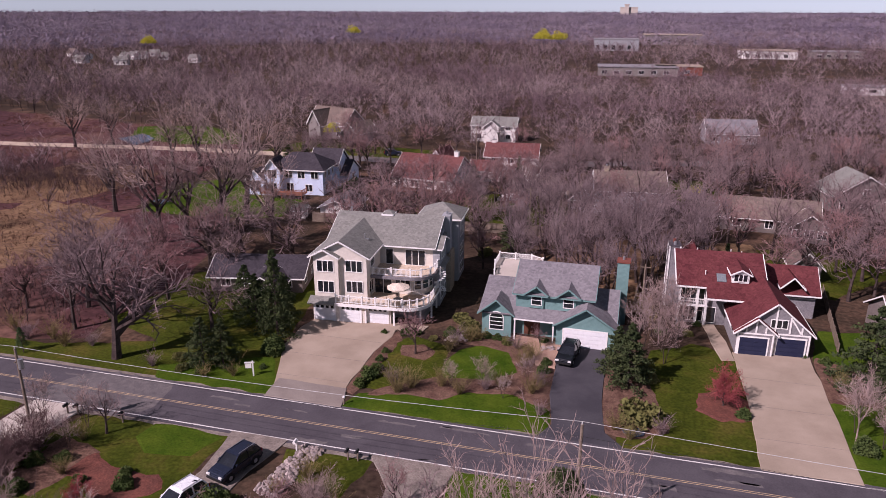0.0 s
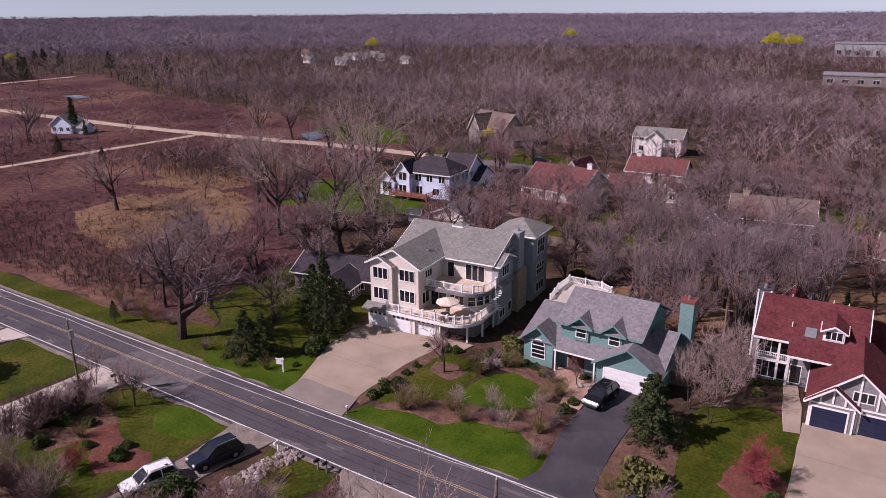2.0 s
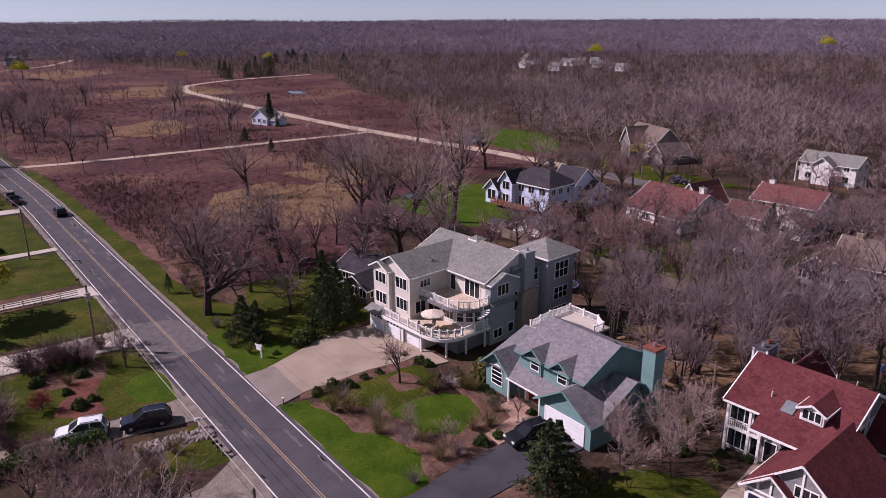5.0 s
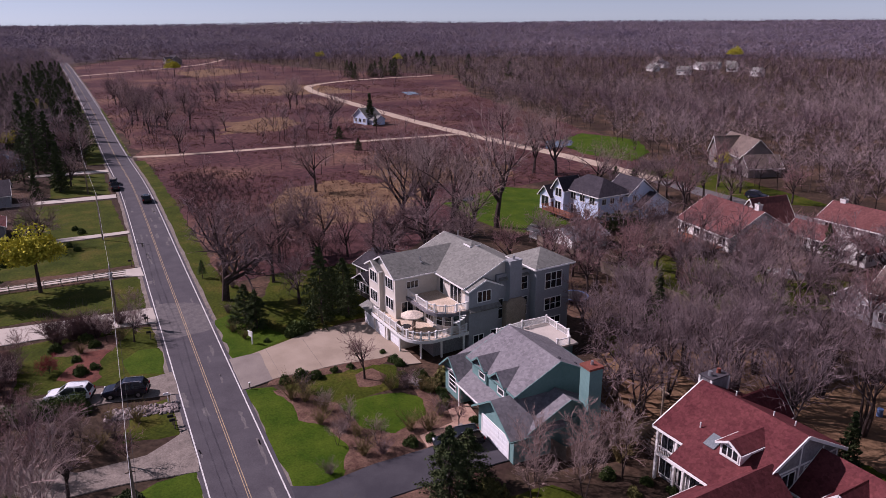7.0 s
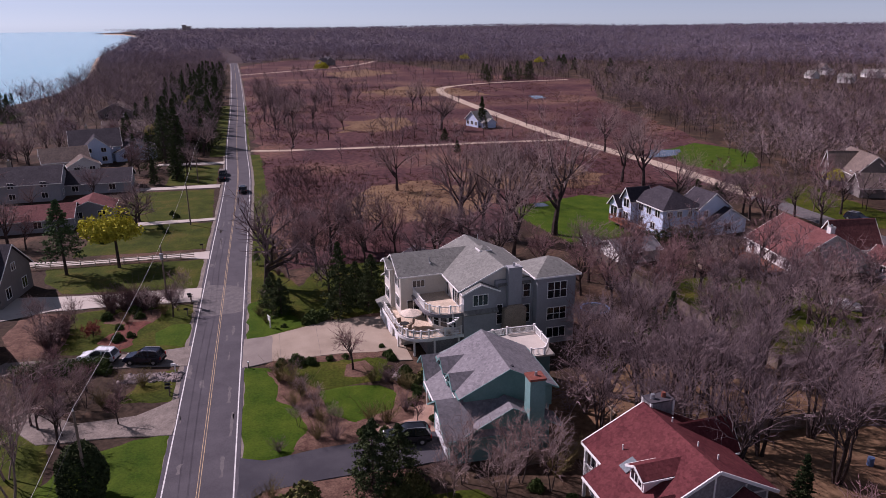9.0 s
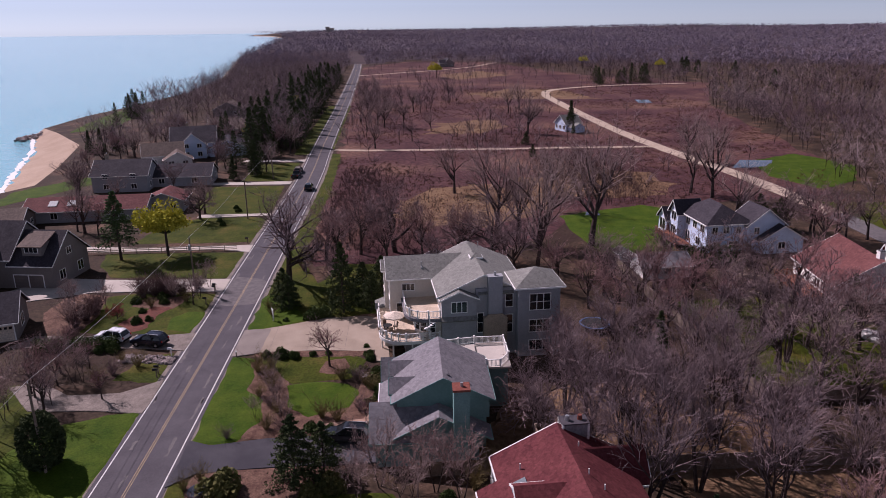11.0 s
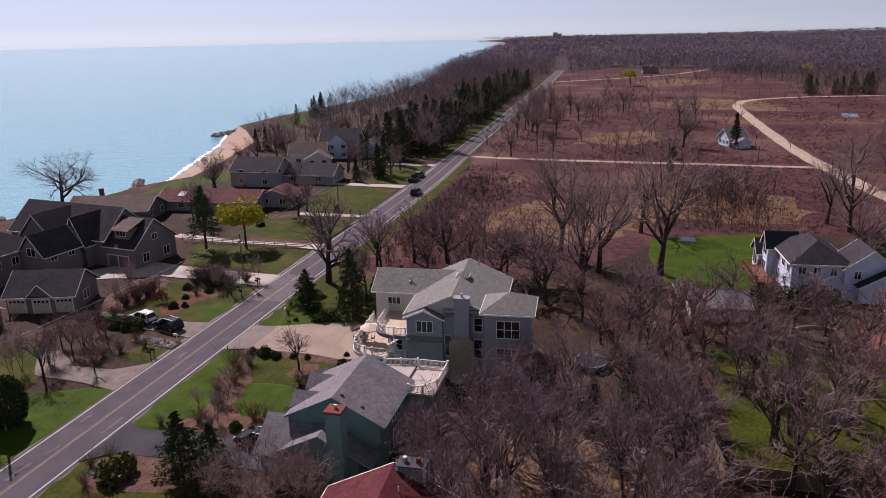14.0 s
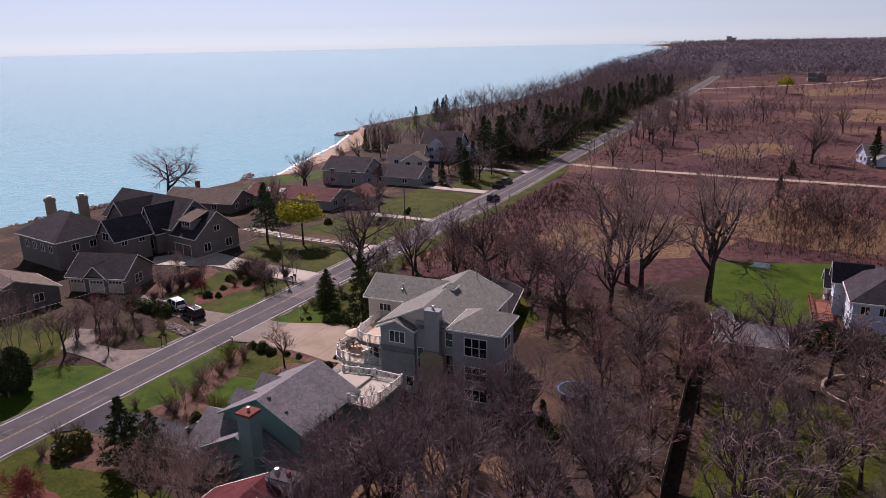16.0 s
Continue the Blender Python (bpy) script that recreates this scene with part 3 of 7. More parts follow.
# ---- driveways and walks ----
for pts, z, m, lab in (
        ([(-34.4, 58.0), (-26.4, 58.0), (-27.3, 61.5), (-27.2, 70), (-26.6, 74.5), (-27.0, 78.2), (-37.6, 77.4), (-38.4, 74), (-38.2, 69), (-36.3, 64.5), (-35.0, 61)], 0.10, CONCRETE, "broad tan concrete driveway"),
        ([(-27.1, 76.5), (-23.5, 76.9), (-23.2, 78.6), (-27.1, 78.3)], 0.11, CONCRETE, "concrete walk beside the garage"),
        ([(-6.6, 58.0), (1.4, 58.0), (-0.5, 60.2), (-1.1, 66), (-1.2, 78), (-6.5, 78), (-6.4, 66), (-5.4, 60.4)], 0.10, ASPHALT_NEW, "dark sealed asphalt driveway"),
        ([(-8.8, 71.8), (-6.5, 71.6), (-6.6, 78.2), (-12.2, 79), (-12, 76.5), (-9.6, 76)], 0.105, PAVER, "pinkish paver walk to the front door"),
        ([(12.9, 58.0), (20.9, 58.0), (21.2, 70), (21.2, 82.6), (12.9, 81.0), (13.2, 70)], 0.10, CONCRETE, "long pale concrete driveway"),
        ([(11.5, 78.5), (12.8, 78.8), (12.3, 84), (11.4, 88.6), (10, 88.3), (10.8, 83)], 0.105, CONCRETE, "concrete walk to the door"),
        ([(-50.8, 51), (-56.8, 51), (-57.4, 38), (-58.6, 28), (-60, 20.6), (-52, 14), (-48, 18), (-52.2, 30), (-51.8, 42)], 0.10, CONCRETE_PALE, "pale concrete driveway and court"),
        ([(-71.8, 51), (-76.6, 51), (-76.4, 30), (-78.8, 16), (-76, 15), (-74.2, 30), (-74.0, 46)], 0.10, CONCRETE_PALE, "narrow pale concrete driveway"),
        ([(-99.4, 50.6), (-101.4, 50.6), (-101.6, 34), (-98.8, 34)], 0.10, CONCRETE_PALE, "short pale driveway"),
        ([(-132.6, 49.9), (-136.6, 49.9), (-137, 22), (-134.4, 22)], 0.10, CONCRETE_PALE, "long pale driveway across the lawns"),
        ([(-166, 49.5), (-170, 49.5), (-171, 30), (-168, 30)], 0.10, CONCRETE_PALE, "pale driveway further along"),
        ([(-28.6, 51.2), (-34.4, 51.2), (-33.8, 45), (-34.6, 36), (-35.2, 29), (-31.6, 27), (-30.6, 38), (-29.8, 46)], 0.09, GRAVEL, "grey gravel driveway with parked cars"),
        ([(-12.6, 51.2), (-20.6, 51.2), (-17.5, 47), (-17.5, 41), (-21, 36), (-20, 33), (-14, 38), (-13.6, 46)], 0.09, GRAVEL, "grey-brown gravel drive beside the road")):
    zl += 0.001
    sheet("driveway", pts, z + 0.012 + zl * 0.2, m, lab, "driveway", edge=0.1, step=2.0, seed=int(abs(pts[0][0] * 3)))
sheet("driveway_apron", [(-34.7, 57.9), (-26.2, 57.9), (-27.1, 61.4), (-35.0, 61.6)], 0.128, APRON, "greyer weathered apron of the driveway at the road", "driveway", edge=0.06, step=1.0, seed=9)
# saw-cut slabs of the tan driveways: thin dark joints
js = Shape()
for y in (62.5, 67.5, 72.5):
    js.box(-37.9 if y > 66 else -35.6, -27.3, y, y + 0.03, 0.09, 0.135)
for y in (63, 69, 75):
    js.box(13.1, 21.0, y, y + 0.03, 0.09, 0.135)
tagged(new("slab_joint", js.mesh("slab_joint", GRAVEL)), "dark saw-cut joints between driveway slabs", "joint", kind="structure")


# ---- building helpers ----
BOX = [(3, 2, 1, 0), (4, 5, 6, 7), (0, 1, 5, 4), (1, 2, 6, 5), (2, 3, 7, 6), (3, 0, 4, 7)]


SLAB = [(3, 2, 1, 0), (4, 5, 6, 7), (0, 1, 5, 4), (1, 2, 6, 5), (2, 3, 7, 6), (3, 0, 4, 7)]


def roof_slab(s, a, b, c, d, t=0.16):
    """A sloping roof plane a b c d (3D corners) with thickness."""
    a, b, c, d = (Vector(p) for p in (a, b, c, d))
    n = (b - a).cross(d - a).normalized()
    if n.z < 0:
        n = -n
    pts = [a, b, c] if (c - d).length < 1e-4 else [a, b, c, d]
    return s.prism(pts, -n * t)


def pieces(name, s, material, parent, label=""):
    """Each box of a shape as a part of its own."""
    for k in range(0, len(s.v), 8):
        part(name, Shape().add(s.v[k:k + 8], BOX), material, parent, label)


def gable(parent, x0, x1, y0, y1, ze, zr, along, material, rakes=(True, True), trim=TRIM, name="roof"):
    """Two slopes from eaves at ze to a ridge at zr along 'x' or 'y', with white rake boards and eave gutters."""
    s, w = Shape(), Shape()
    if along == "x":
        m = (y0 + y1) / 2
        roof_slab(s, (x0, y0, ze), (x1, y0, ze), (x1, m, zr), (x0, m, zr))
        roof_slab(s, (x1, y1, ze), (x0, y1, ze), (x0, m, zr), (x1, m, zr))
        for x, on in ((x0 - 0.03, rakes[0]), (x1 + 0.03, rakes[1])):
            if on:
                w.beam((x, y0, ze - 0.1), (x, m, zr - 0.1), 0.06, 0.17)
                w.beam((x, y1, ze - 0.1), (x, m, zr - 0.1), 0.06, 0.17)
        for y in (y0 - 0.04, y1 + 0.04):
            w.box(x0, x1, y - 0.05, y + 0.05, ze - 0.2, ze - 0.04)
    else:
        m = (x0 + x1) / 2
        roof_slab(s, (x0, y1, ze), (x0, y0, ze), (m, y0, zr), (m, y1, zr))
        roof_slab(s, (x1, y0, ze), (x1, y1, ze), (m, y1, zr), (m, y0, zr))
        for y, on in ((y0 - 0.03, rakes[0]), (y1 + 0.03, rakes[1])):
            if on:
                w.beam((x0, y, ze - 0.1), (m, y, zr - 0.1), 0.06, 0.17)
                w.beam((x1, y, ze - 0.1), (m, y, zr - 0.1), 0.06, 0.17)
        for x in (x0 - 0.04, x1 + 0.04):
            w.box(x - 0.05, x + 0.05, y0, y1, ze - 0.2, ze - 0.04)
    r = part(name, Shape().add(s.v[:8], SLAB), material, parent)
    part(name, Shape().add(s.v[8:], SLAB), material, parent)
    for k in range(0, len(w.v), 8):
        piece = Shape().add(w.v[k:k + 8], BOX)
        part("gutter" if k >= len(w.v) - 16 else "rake_board", piece, trim, r)
    return r


def hip(parent, x0, x1, y0, y1, ze, zr, material, ridge=0.0, along="x", trim=TRIM, name="roof"):
    """A hipped roof; ridge: half the ridge's length."""
    s, w = Shape(), Shape()
    mx, my = (x0 + x1) / 2, (y0 + y1) / 2
    a, b = ((mx - ridge, my, zr), (mx + ridge, my, zr)) if along == "x" else ((mx, my - ridge, zr), (mx, my + ridge, zr))
    A, B, C, D = (x0, y0, ze), (x1, y0, ze), (x1, y1, ze), (x0, y1, ze)
    quads = ((A, B, b, a), (C, D, a, b), (B, C, b, b), (D, A, a, a)) if along == "x" else ((B, C, b, a), (D, A, a, b), (A, B, a, a), (C, D, b, b))
    for q in quads:
        roof_slab(s, *q)
    for x in (x0 - 0.03, x1 + 0.03):
        w.box(x - 0.05, x + 0.05, y0, y1, ze - 0.24, ze - 0.04)
    for y in (y0 - 0.03, y1 + 0.03):
        w.box(x0, x1, y - 0.05, y + 0.05, ze - 0.24, ze - 0.04)
    r = part(name, s, material, parent)
    pieces("fascia", w, trim, r, "painted fascia board")
    return r


def gable_wall(s, x0, x1, y0, y1, ze, zr, along):
    """The triangle under a gable roof, as a solid block."""
    if along == "x":
        m = (y0 + y1) / 2
        return s.prism([(x0, y0, ze), (x0, y1, ze), (x0, m, zr)], (x1 - x0, 0, 0))
    m = (x0 + x1) / 2
    return s.prism([(x0, y0, ze), (x1, y0, ze), (m, y0, zr)], (0, y1 - y0, 0))


def lattice(xs, zs, y0, y1):
    """One connected frame of bars: every second strip between xs and between zs is solid, the cells between are open."""
    s = Shape()
    nx, nz = len(xs), len(zs)
    verts = [(x, y, z) for y in (y0, y1) for z in zs for x in xs]

    def solid(i, j):
        return 0 <= i < nx - 1 and 0 <= j < nz - 1 and (i % 2 == 0 or j % 2 == 0)

    faces = []
    for j in range(nz - 1):
        for i in range(nx - 1):
            if not solid(i, j):
                continue
            a, b, c, d = j * nx + i, j * nx + i + 1, (j + 1) * nx + i + 1, (j + 1) * nx + i
            o = nx * nz
            faces += [(a, b, c, d), (d + o, c + o, b + o, a + o)]
            for (p, q), k in (((a, b), (i, j - 1)), ((b, c), (i + 1, j)), ((c, d), (i, j + 1)), ((d, a), (i - 1, j))):
                if not solid(*k):
                    faces.append((q, p, p + o, q + o))
    return s.add(verts, faces)


def window(parent, x, y, z, w, h, face, cols=1, rows=1, frame_m=TRIM, glass=GLASS, name="window"):
    """A framed window on a wall; x, y, z: the middle of its sill line on the wall's face; face: '-y', '+y', '+x' or '-x'."""
    g, b = Shape(), 0.09
    xs = [-w / 2 - b, -w / 2]
    for i in range(1, cols):
        xs += [-w / 2 + w * i / cols - 0.045, -w / 2 + w * i / cols + 0.045]
    xs += [w / 2, w / 2 + b]
    zs = [-b, 0]
    for j in range(1, rows):
        zs += [h * j / rows - 0.03, h * j / rows + 0.03]
    zs += [h, h + b]
    f = lattice(xs, zs, -0.065, 0.02)
    g.box(-w / 2, w / 2, -0.025, 0.015, 0, h)
    turn = {"-y": 0, "+x": 90, "+y": 180, "-x": -90}[face]
    ob = part(name, f, frame_m, parent)
    ob.matrix_basis = pose(x, y, z, 0, 0, turn)
    part("pane", g, glass, ob, "dark reflecting glass")
    return ob


def garage_door(parent, x, y, w, h, face="-y", material=DOOR_WHITE, lights=True, z=0.1):
    d, fr = Shape(), Shape()
    n = 4
    for i in range(n):
        d.box(-w / 2, w / 2, -0.04, 0.02, h * i / n + 0.012, h * (i + 1) / n - 0.012)
        if i < n - 1 or not lights:
            k = max(2, int(w / 0.75))
            for j in range(k):
                d.box(-w / 2 + w * (j + 0.14) / k, -w / 2 + w * (j + 0.86) / k, -0.055, 0.0, h * (i + 0.2) / n, h * (i + 0.8) / n)
    ob = part("garage_door", d, material, parent)
    ob.matrix_basis = pose(x, y, z, 0, 0, {"-y": 0, "+x": 90, "+y": 180}[face])
    if lights:
        k = max(4, int(w / 0.6))
        for j in range(k):
            pane = Shape().box(-w / 2 + w * (j + 0.2) / k, -w / 2 + w * (j + 0.8) / k, -0.05, 0.0, h * 0.79, h * 0.95)
            part("light", pane, GLASS, ob, "small dark pane")
    fr.box(-w / 2 - 0.16, -w / 2, -0.06, 0.02, 0, h + 0.16)
    fr.box(w / 2, w / 2 + 0.16, -0.06, 0.02, 0, h + 0.16)
    fr.box(-w / 2, w / 2, -0.06, 0.02, h, h + 0.16)
    part("door_frame", fr, TRIM, ob, "white door casing")
    return ob


def railing(parent, line, z, h=0.95, material=TRIM, gap=0.16, posts=1.7, name="railing", balls=True):
    """A baluster railing along a line of points: posts with caps, two rails and thin balusters."""
    rails, bal, pst = Shape(), Shape(), Shape()
    for (x0, y0), (x1, y1) in zip(line, line[1:]):
        L = math.hypot(x1 - x0, y1 - y0)
        rails.beam((x0, y0, z + h), (x1, y1, z + h), 0.1, 0.08)
        rails.beam((x0, y0, z + 0.12), (x1, y1, z + 0.12), 0.06, 0.07)
        n = max(1, int(L / gap))
        for i in range(1, n):
            x, y = x0 + (x1 - x0) * i / n, y0 + (y1 - y0) * i / n
            bal.box(x - 0.022, x + 0.022, y - 0.022, y + 0.022, z + 0.14, z + h - 0.03)
    run = 0.0
    last = None
    for i, (x, y) in enumerate(line):
        if last is None or math.hypot(x - last[0], y - last[1]) > posts * 0.55 or i == len(line) - 1:
            pst.box(x - 0.08, x + 0.08, y - 0.08, y + 0.08, z, z + h + 0.1)
            pst.box(x - 0.11, x + 0.11, y - 0.11, y + 0.11, z + h + 0.1, z + h + 0.17)
            last = (x, y)
    for (x0, y0), (x1, y1) in zip(line, line[1:]):
        L = math.hypot(x1 - x0, y1 - y0)
        for i in range(1, int(L / posts)):
            n = int(L / posts)
            x, y = x0 + (x1 - x0) * i / n, y0 + (y1 - y0) * i / n
            pst.box(x - 0.08, x + 0.08, y - 0.08, y + 0.08, z, z + h + 0.1)
            pst.box(x - 0.11, x + 0.11, y - 0.11, y + 0.11, z + h + 0.1, z + h + 0.17)
    r = part(name, rails, material, parent)
    if bal.v:
        tagged(part("balustrade", bal, material, r), kind="stuff")
    for k in range(0, len(pst.v), 16):
        n = pst.v[k:k + 16]
        part("post", Shape().add(n[:8], BOX).add(n[8:], BOX), material, r)
    return r


def slab_outline(s, pts, z0, z1):
    return s.prism([(x, y, z0) for x, y in pts], (0, 0, z1 - z0))


def arc(cx, cy, r, a0, a1, n=8):
    return [(cx + r * math.cos(radians(a0 + (a1 - a0) * i / n)), cy + r * math.sin(radians(a0 + (a1 - a0) * i / n))) for i in range(n + 1)]


# ---- the three-storey beige house ----
h1 = thing("house", -34.6, 78.3, 0, 4, "large three-storey beige house with grey roofs and white balconies", "house")
w = Shape()
w.box(-3.4, 3.4, 0.1, 12, 0, 8.35)
gable_wall(w, -3.4, 3.4, 0.1, 12, 8.35, 10.2, "y")
part("front_wing_wall", w, SIDING, h1, "pale beige lap siding")
w = Shape()
w.box(-3.4, -0.15, -0.45, 0.098, 0, 8.3)
gable_wall(w, -3.5, -0.1, -0.45, 0.098, 8.3, 9.25, "y")
part("projecting_bay", w, SIDING, h1, "pale beige projecting bay")
w = Shape()
w.box(3.402, 10.6, 6.3, 17.2, 2.6, 8.25)
w.box(-3.3, 3.4, 12.002, 17.2, 0, 8.25)
w.prism([(10.6, 6.3, 8.25), (10.6, 17.2, 8.25), (10.6, 11.7, 10.75)], (-14, 0, 0))
part("main_wall", w, SIDING, h1, "pale beige lap siding")
w = Shape()
slab_outline(w, [(3.402, 3.0), (7.8, 3.0)] + arc(8.0, 5.6, 2.6, -80, -5, 8) + [(10.6, 6.298), (3.402, 6.298)], 2.6, 5.3)
part("sunroom_wall", w, SIDING, h1, "rounded sunroom wall under the upper terrace")
w = Shape()
w.box(-3.4, 3.4, -1.25, -0.455, 0, 2.44)
w.box(3.402, 6.7, -0.9, 1.598, 0, 2.44)
part("garage_wall", w, SIDING, h1, "pale beige garage front below the terrace")
# Grey instead of the house's beige: shade below the terrace is in the colour.
w = Shape()
w.box(3.402, 10.55, 1.6, 17.2, 0, 2.598)
part("ground_floor_wall", w, STUCCO_GREY, h1, "ground floor wall, terrace shade put into its grey")
# Side bay and tower take a greyer siding with the side's shade in it.
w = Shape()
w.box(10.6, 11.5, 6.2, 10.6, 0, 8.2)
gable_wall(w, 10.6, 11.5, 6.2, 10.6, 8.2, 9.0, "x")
part("side_bay_wall", w, SIDING_GREY, h1, "siding of the shaded side, shade put into its grey")
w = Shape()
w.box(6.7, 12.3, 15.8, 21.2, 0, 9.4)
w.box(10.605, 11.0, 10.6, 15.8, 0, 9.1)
part("tower_wall", w, SIDING_GREY, h1, "rear tower siding, side shade put into its grey")
gable(h1, -3.95, 3.95, -0.35, 10.4, 8.42, 10.5, "y", ROOF_GREY, (True, False))
gable(h1, -3.95, 0.1, -0.85, 0.0, 8.4, 9.45, "y", ROOF_GREY, (True, False), name="bay_roof")
gable(h1, -3.9, 11.05, 5.7, 17.7, 8.3, 11.0, "x", ROOF_GREY)
gable(h1, 9.6, 11.95, 5.9, 10.9, 8.15, 9.25, "x", ROOF_GREY, (False, True), name="side_bay_roof")
hip(h1, 6.2, 12.8, 15.3, 21.7, 9.55, 11.2, ROOF_GREY, name="tower_roof")
s = Shape()
roof_slab(s, (10.6, 10.9, 8.9), (11.4, 10.9, 8.5), (11.4, 15.4, 8.5), (10.6, 15.4, 8.9))
roof_slab(s, (11.52, 6.1, 5.75), (12.1, 6.1, 5.35), (12.1, 10.7, 5.35), (11.52, 10.7, 5.75))
roof_slab(s, (-4.0, -1.85, 2.5), (-0.45, -1.85, 2.5), (-0.45, -0.46, 3.05), (-4.0, -0.46, 3.05))
for k in range(0, 24, 8):
    part("skirt_roof", Shape().add(s.v[k:k + 8], [tuple(i - k for i in f) for f in s.f if k <= f[0] < k + 8]), ROOF_GREY, h1, "narrow shingled skirt roof")
# The chimney repeats the side walls' grey, shade included.
s = Shape()
s.box(10.65, 11.75, 12.1, 13.9, 0, 10.75)
s.box(10.6, 11.8, 12.05, 13.95, 10.75, 10.9)
ch = part("chimney", s, SIDING_GREY, h1, "chimney with the side's shade put into its grey siding")
s = Shape()
s.box(11.002, 12.0, 11.5, 14.5, 0, 5.4)
s.prism([(11.752, 11.5, 5.4), (11.752, 14.5, 5.4), (11.752, 13.9, 5.9), (11.752, 12.1, 5.9)], (0.25, 0, 0))
part("shoulder", s, BRICK, ch, "tan brick shoulder")
part("flue", Shape().tube((11.2, 13.0, 10.9), (11.2, 13.0, 11.35), 0.17, 0.17, 10), STEEL, ch, "round metal flue")
s = Shape()
s.box(1.3, 2.5, 12.2, 13.4, 10.3, 11.15)
cu = part("cupola", s, TRIM, h1, "small white roof cupola")
hip(cu, 1.1, 2.7, 12.0, 13.6, 11.15, 11.6, ROOF_GREY, name="cupola_roof")
cu.matrix_basis = pose(1.3, -0.9, -0.15)
s = Shape()
s.tube((1.9, 4.6, 9.2), (1.9, 4.6, 10.1), 0.09, 0.09)
s.box(1.75, 2.4, 4.5, 4.7, 9.3, 9.45)
part("roof_vent", s, STEEL, h1)
part("roof_vent", Shape().tube((-2.6, 13.2, 10.2), (-2.6, 13.2, 11.2), 0.08, 0.08), STEEL, h1)
for x, y in ((-1.85, -0.452), (1.75, 0.098)):
    window(h1, x, y, 3.65, 2.1, 1.45, "-y", 3)
    window(h1, x, y, 6.45, 2.1, 1.4, "-y", 3)
window(h1, 3.402, 2.6, 6.6, 1.6, 0.9, "+x", 3)
window(h1, 3.402, 1.8, 3.3, 1.6, 1.5, "+x", 2)
window(h1, 4.7, 6.298, 5.6, 0.9, 2.0, "-y", 1, name="terrace_door")
window(h1, 8.2, 6.298, 5.6, 2.6, 2.05, "-y", 3, name="terrace_door")
window(h1, 4.7, 2.998, 2.65, 2.2, 2.1, "-y", 2, name="terrace_door")
window(h1, 7.3, 2.998, 3.4, 1.9, 1.25, "-y", 3)
for i, a in enumerate((-62, -38, -14)):
    wd = window(h1, 0, 0, 0, 0.85, 1.3, "-y", 1, 2)
    wd.matrix_basis = pose(8.0 + 2.62 * math.cos(radians(a)), 5.6 + 2.62 * math.sin(radians(a)), 3.4, 0, 0, a + 90)
window(h1, 11.502, 8.4, 6.3, 1.9, 1.35, "+x", 3)
window(h1, 11.502, 9.9, 0.9, 0.9, 1.2, "+x", 1)
window(h1, 11.502, 7.6, 0.8, 1.4, 1.1, "+x", 2)
window(h1, 11.002, 11.2, 3.2, 0.7, 2.6, "+x", 1, 2)
window(h1, 11.002, 14.9, 6.5, 0.9, 1.7, "+x", 1, 2)
window(h1, 11.002, 14.9, 3.0, 0.9, 2.4, "+x", 1, 2)
for z, hh in ((6.4, 2.1), (3.4, 1.6), (0.9, 1.3)):
    window(h1, 12.302, 18.6, z, 2.6, hh, "+x", 3, 2 if hh > 1.4 else 1)
for z in (6.6, 3.5):
    window(h1, 9.0, 21.202, z, 2.0, 1.4, "+y", 2)
    window(h1, 0.5, 17.202, z, 2.0, 1.3, "+y", 2)
    window(h1, 4.5, 17.202, z, 1.6, 1.3, "+y", 2)
garage_door(h1, -1.85, -1.27, 2.6, 2.15)
garage_door(h1, 1.55, -1.27, 2.6, 2.15)
garage_door(h1, 5.0, -0.92, 2.6, 2.1)
# terraces
up = [(3.42, 1.7)] + [(8.6, 1.7)] + arc(8.6, 4.5, 2.8, -90, 0, 9)[1:] + [(11.4, 6.25), (3.42, 6.25)]
d = part("upper_terrace", slab_outline(Shape(), up, 5.3, 5.55), DECK, h1, "tan terrace floor")
rim = Shape()
for p, q in zip(up[:-2], up[1:-1]):
    rim.beam((*p, 5.35), (*q, 5.35), 0.22, 0.42)
part("fascia", rim, ROOF_SLATE, d, "dark slate-coloured fascia band")
edge = [(3.6, 1.85), (8.6, 1.85)] + arc(8.6, 4.5, 2.65, -90, 0, 9)[1:] + [(11.25, 6.0)]
railing(h1, edge, 5.55)
lo = [(-0.4, -1.6), (8.3, -1.6)] + arc(8.3, 1.6, 3.2, -90, 0, 10)[1:] + [(11.5, 6.15), (10.62, 6.15), (10.62, 1.62), (3.42, 1.62), (3.42, 0.08), (-0.13, 0.08), (-0.4, -0.48)]
d = part("lower_terrace", slab_outline(Shape(), lo, 2.45, 2.72), DECK, h1, "tan terrace floor")
part("inner_terrace", Shape().box(3.42, 10.55, 1.63, 3.2, 2.62, 2.7), DECK, h1)
rim = Shape()
for p, q in zip(lo[:12], lo[1:13]):
    rim.beam((*p, 2.52), (*q, 2.52), 0.2, 0.4)
part("fascia", rim, TRIM, d, "white fascia band")
edge = [(-0.3, -1.45), (8.3, -1.45)] + arc(8.3, 1.6, 3.05, -90, 0, 10)[1:] + [(11.35, 5.9)]
railing(h1, edge, 2.72)
for x, y in ((3.5, -1.2), (7.2, -1.3), (10.3, 0.0), (11.2, 2.4), (11.2, 5.6)):
    part("support_post", Shape().box(x - 0.1, x + 0.1, y - 0.1, y + 0.1, 0, 2.45), TRIM, h1)
s = Shape()
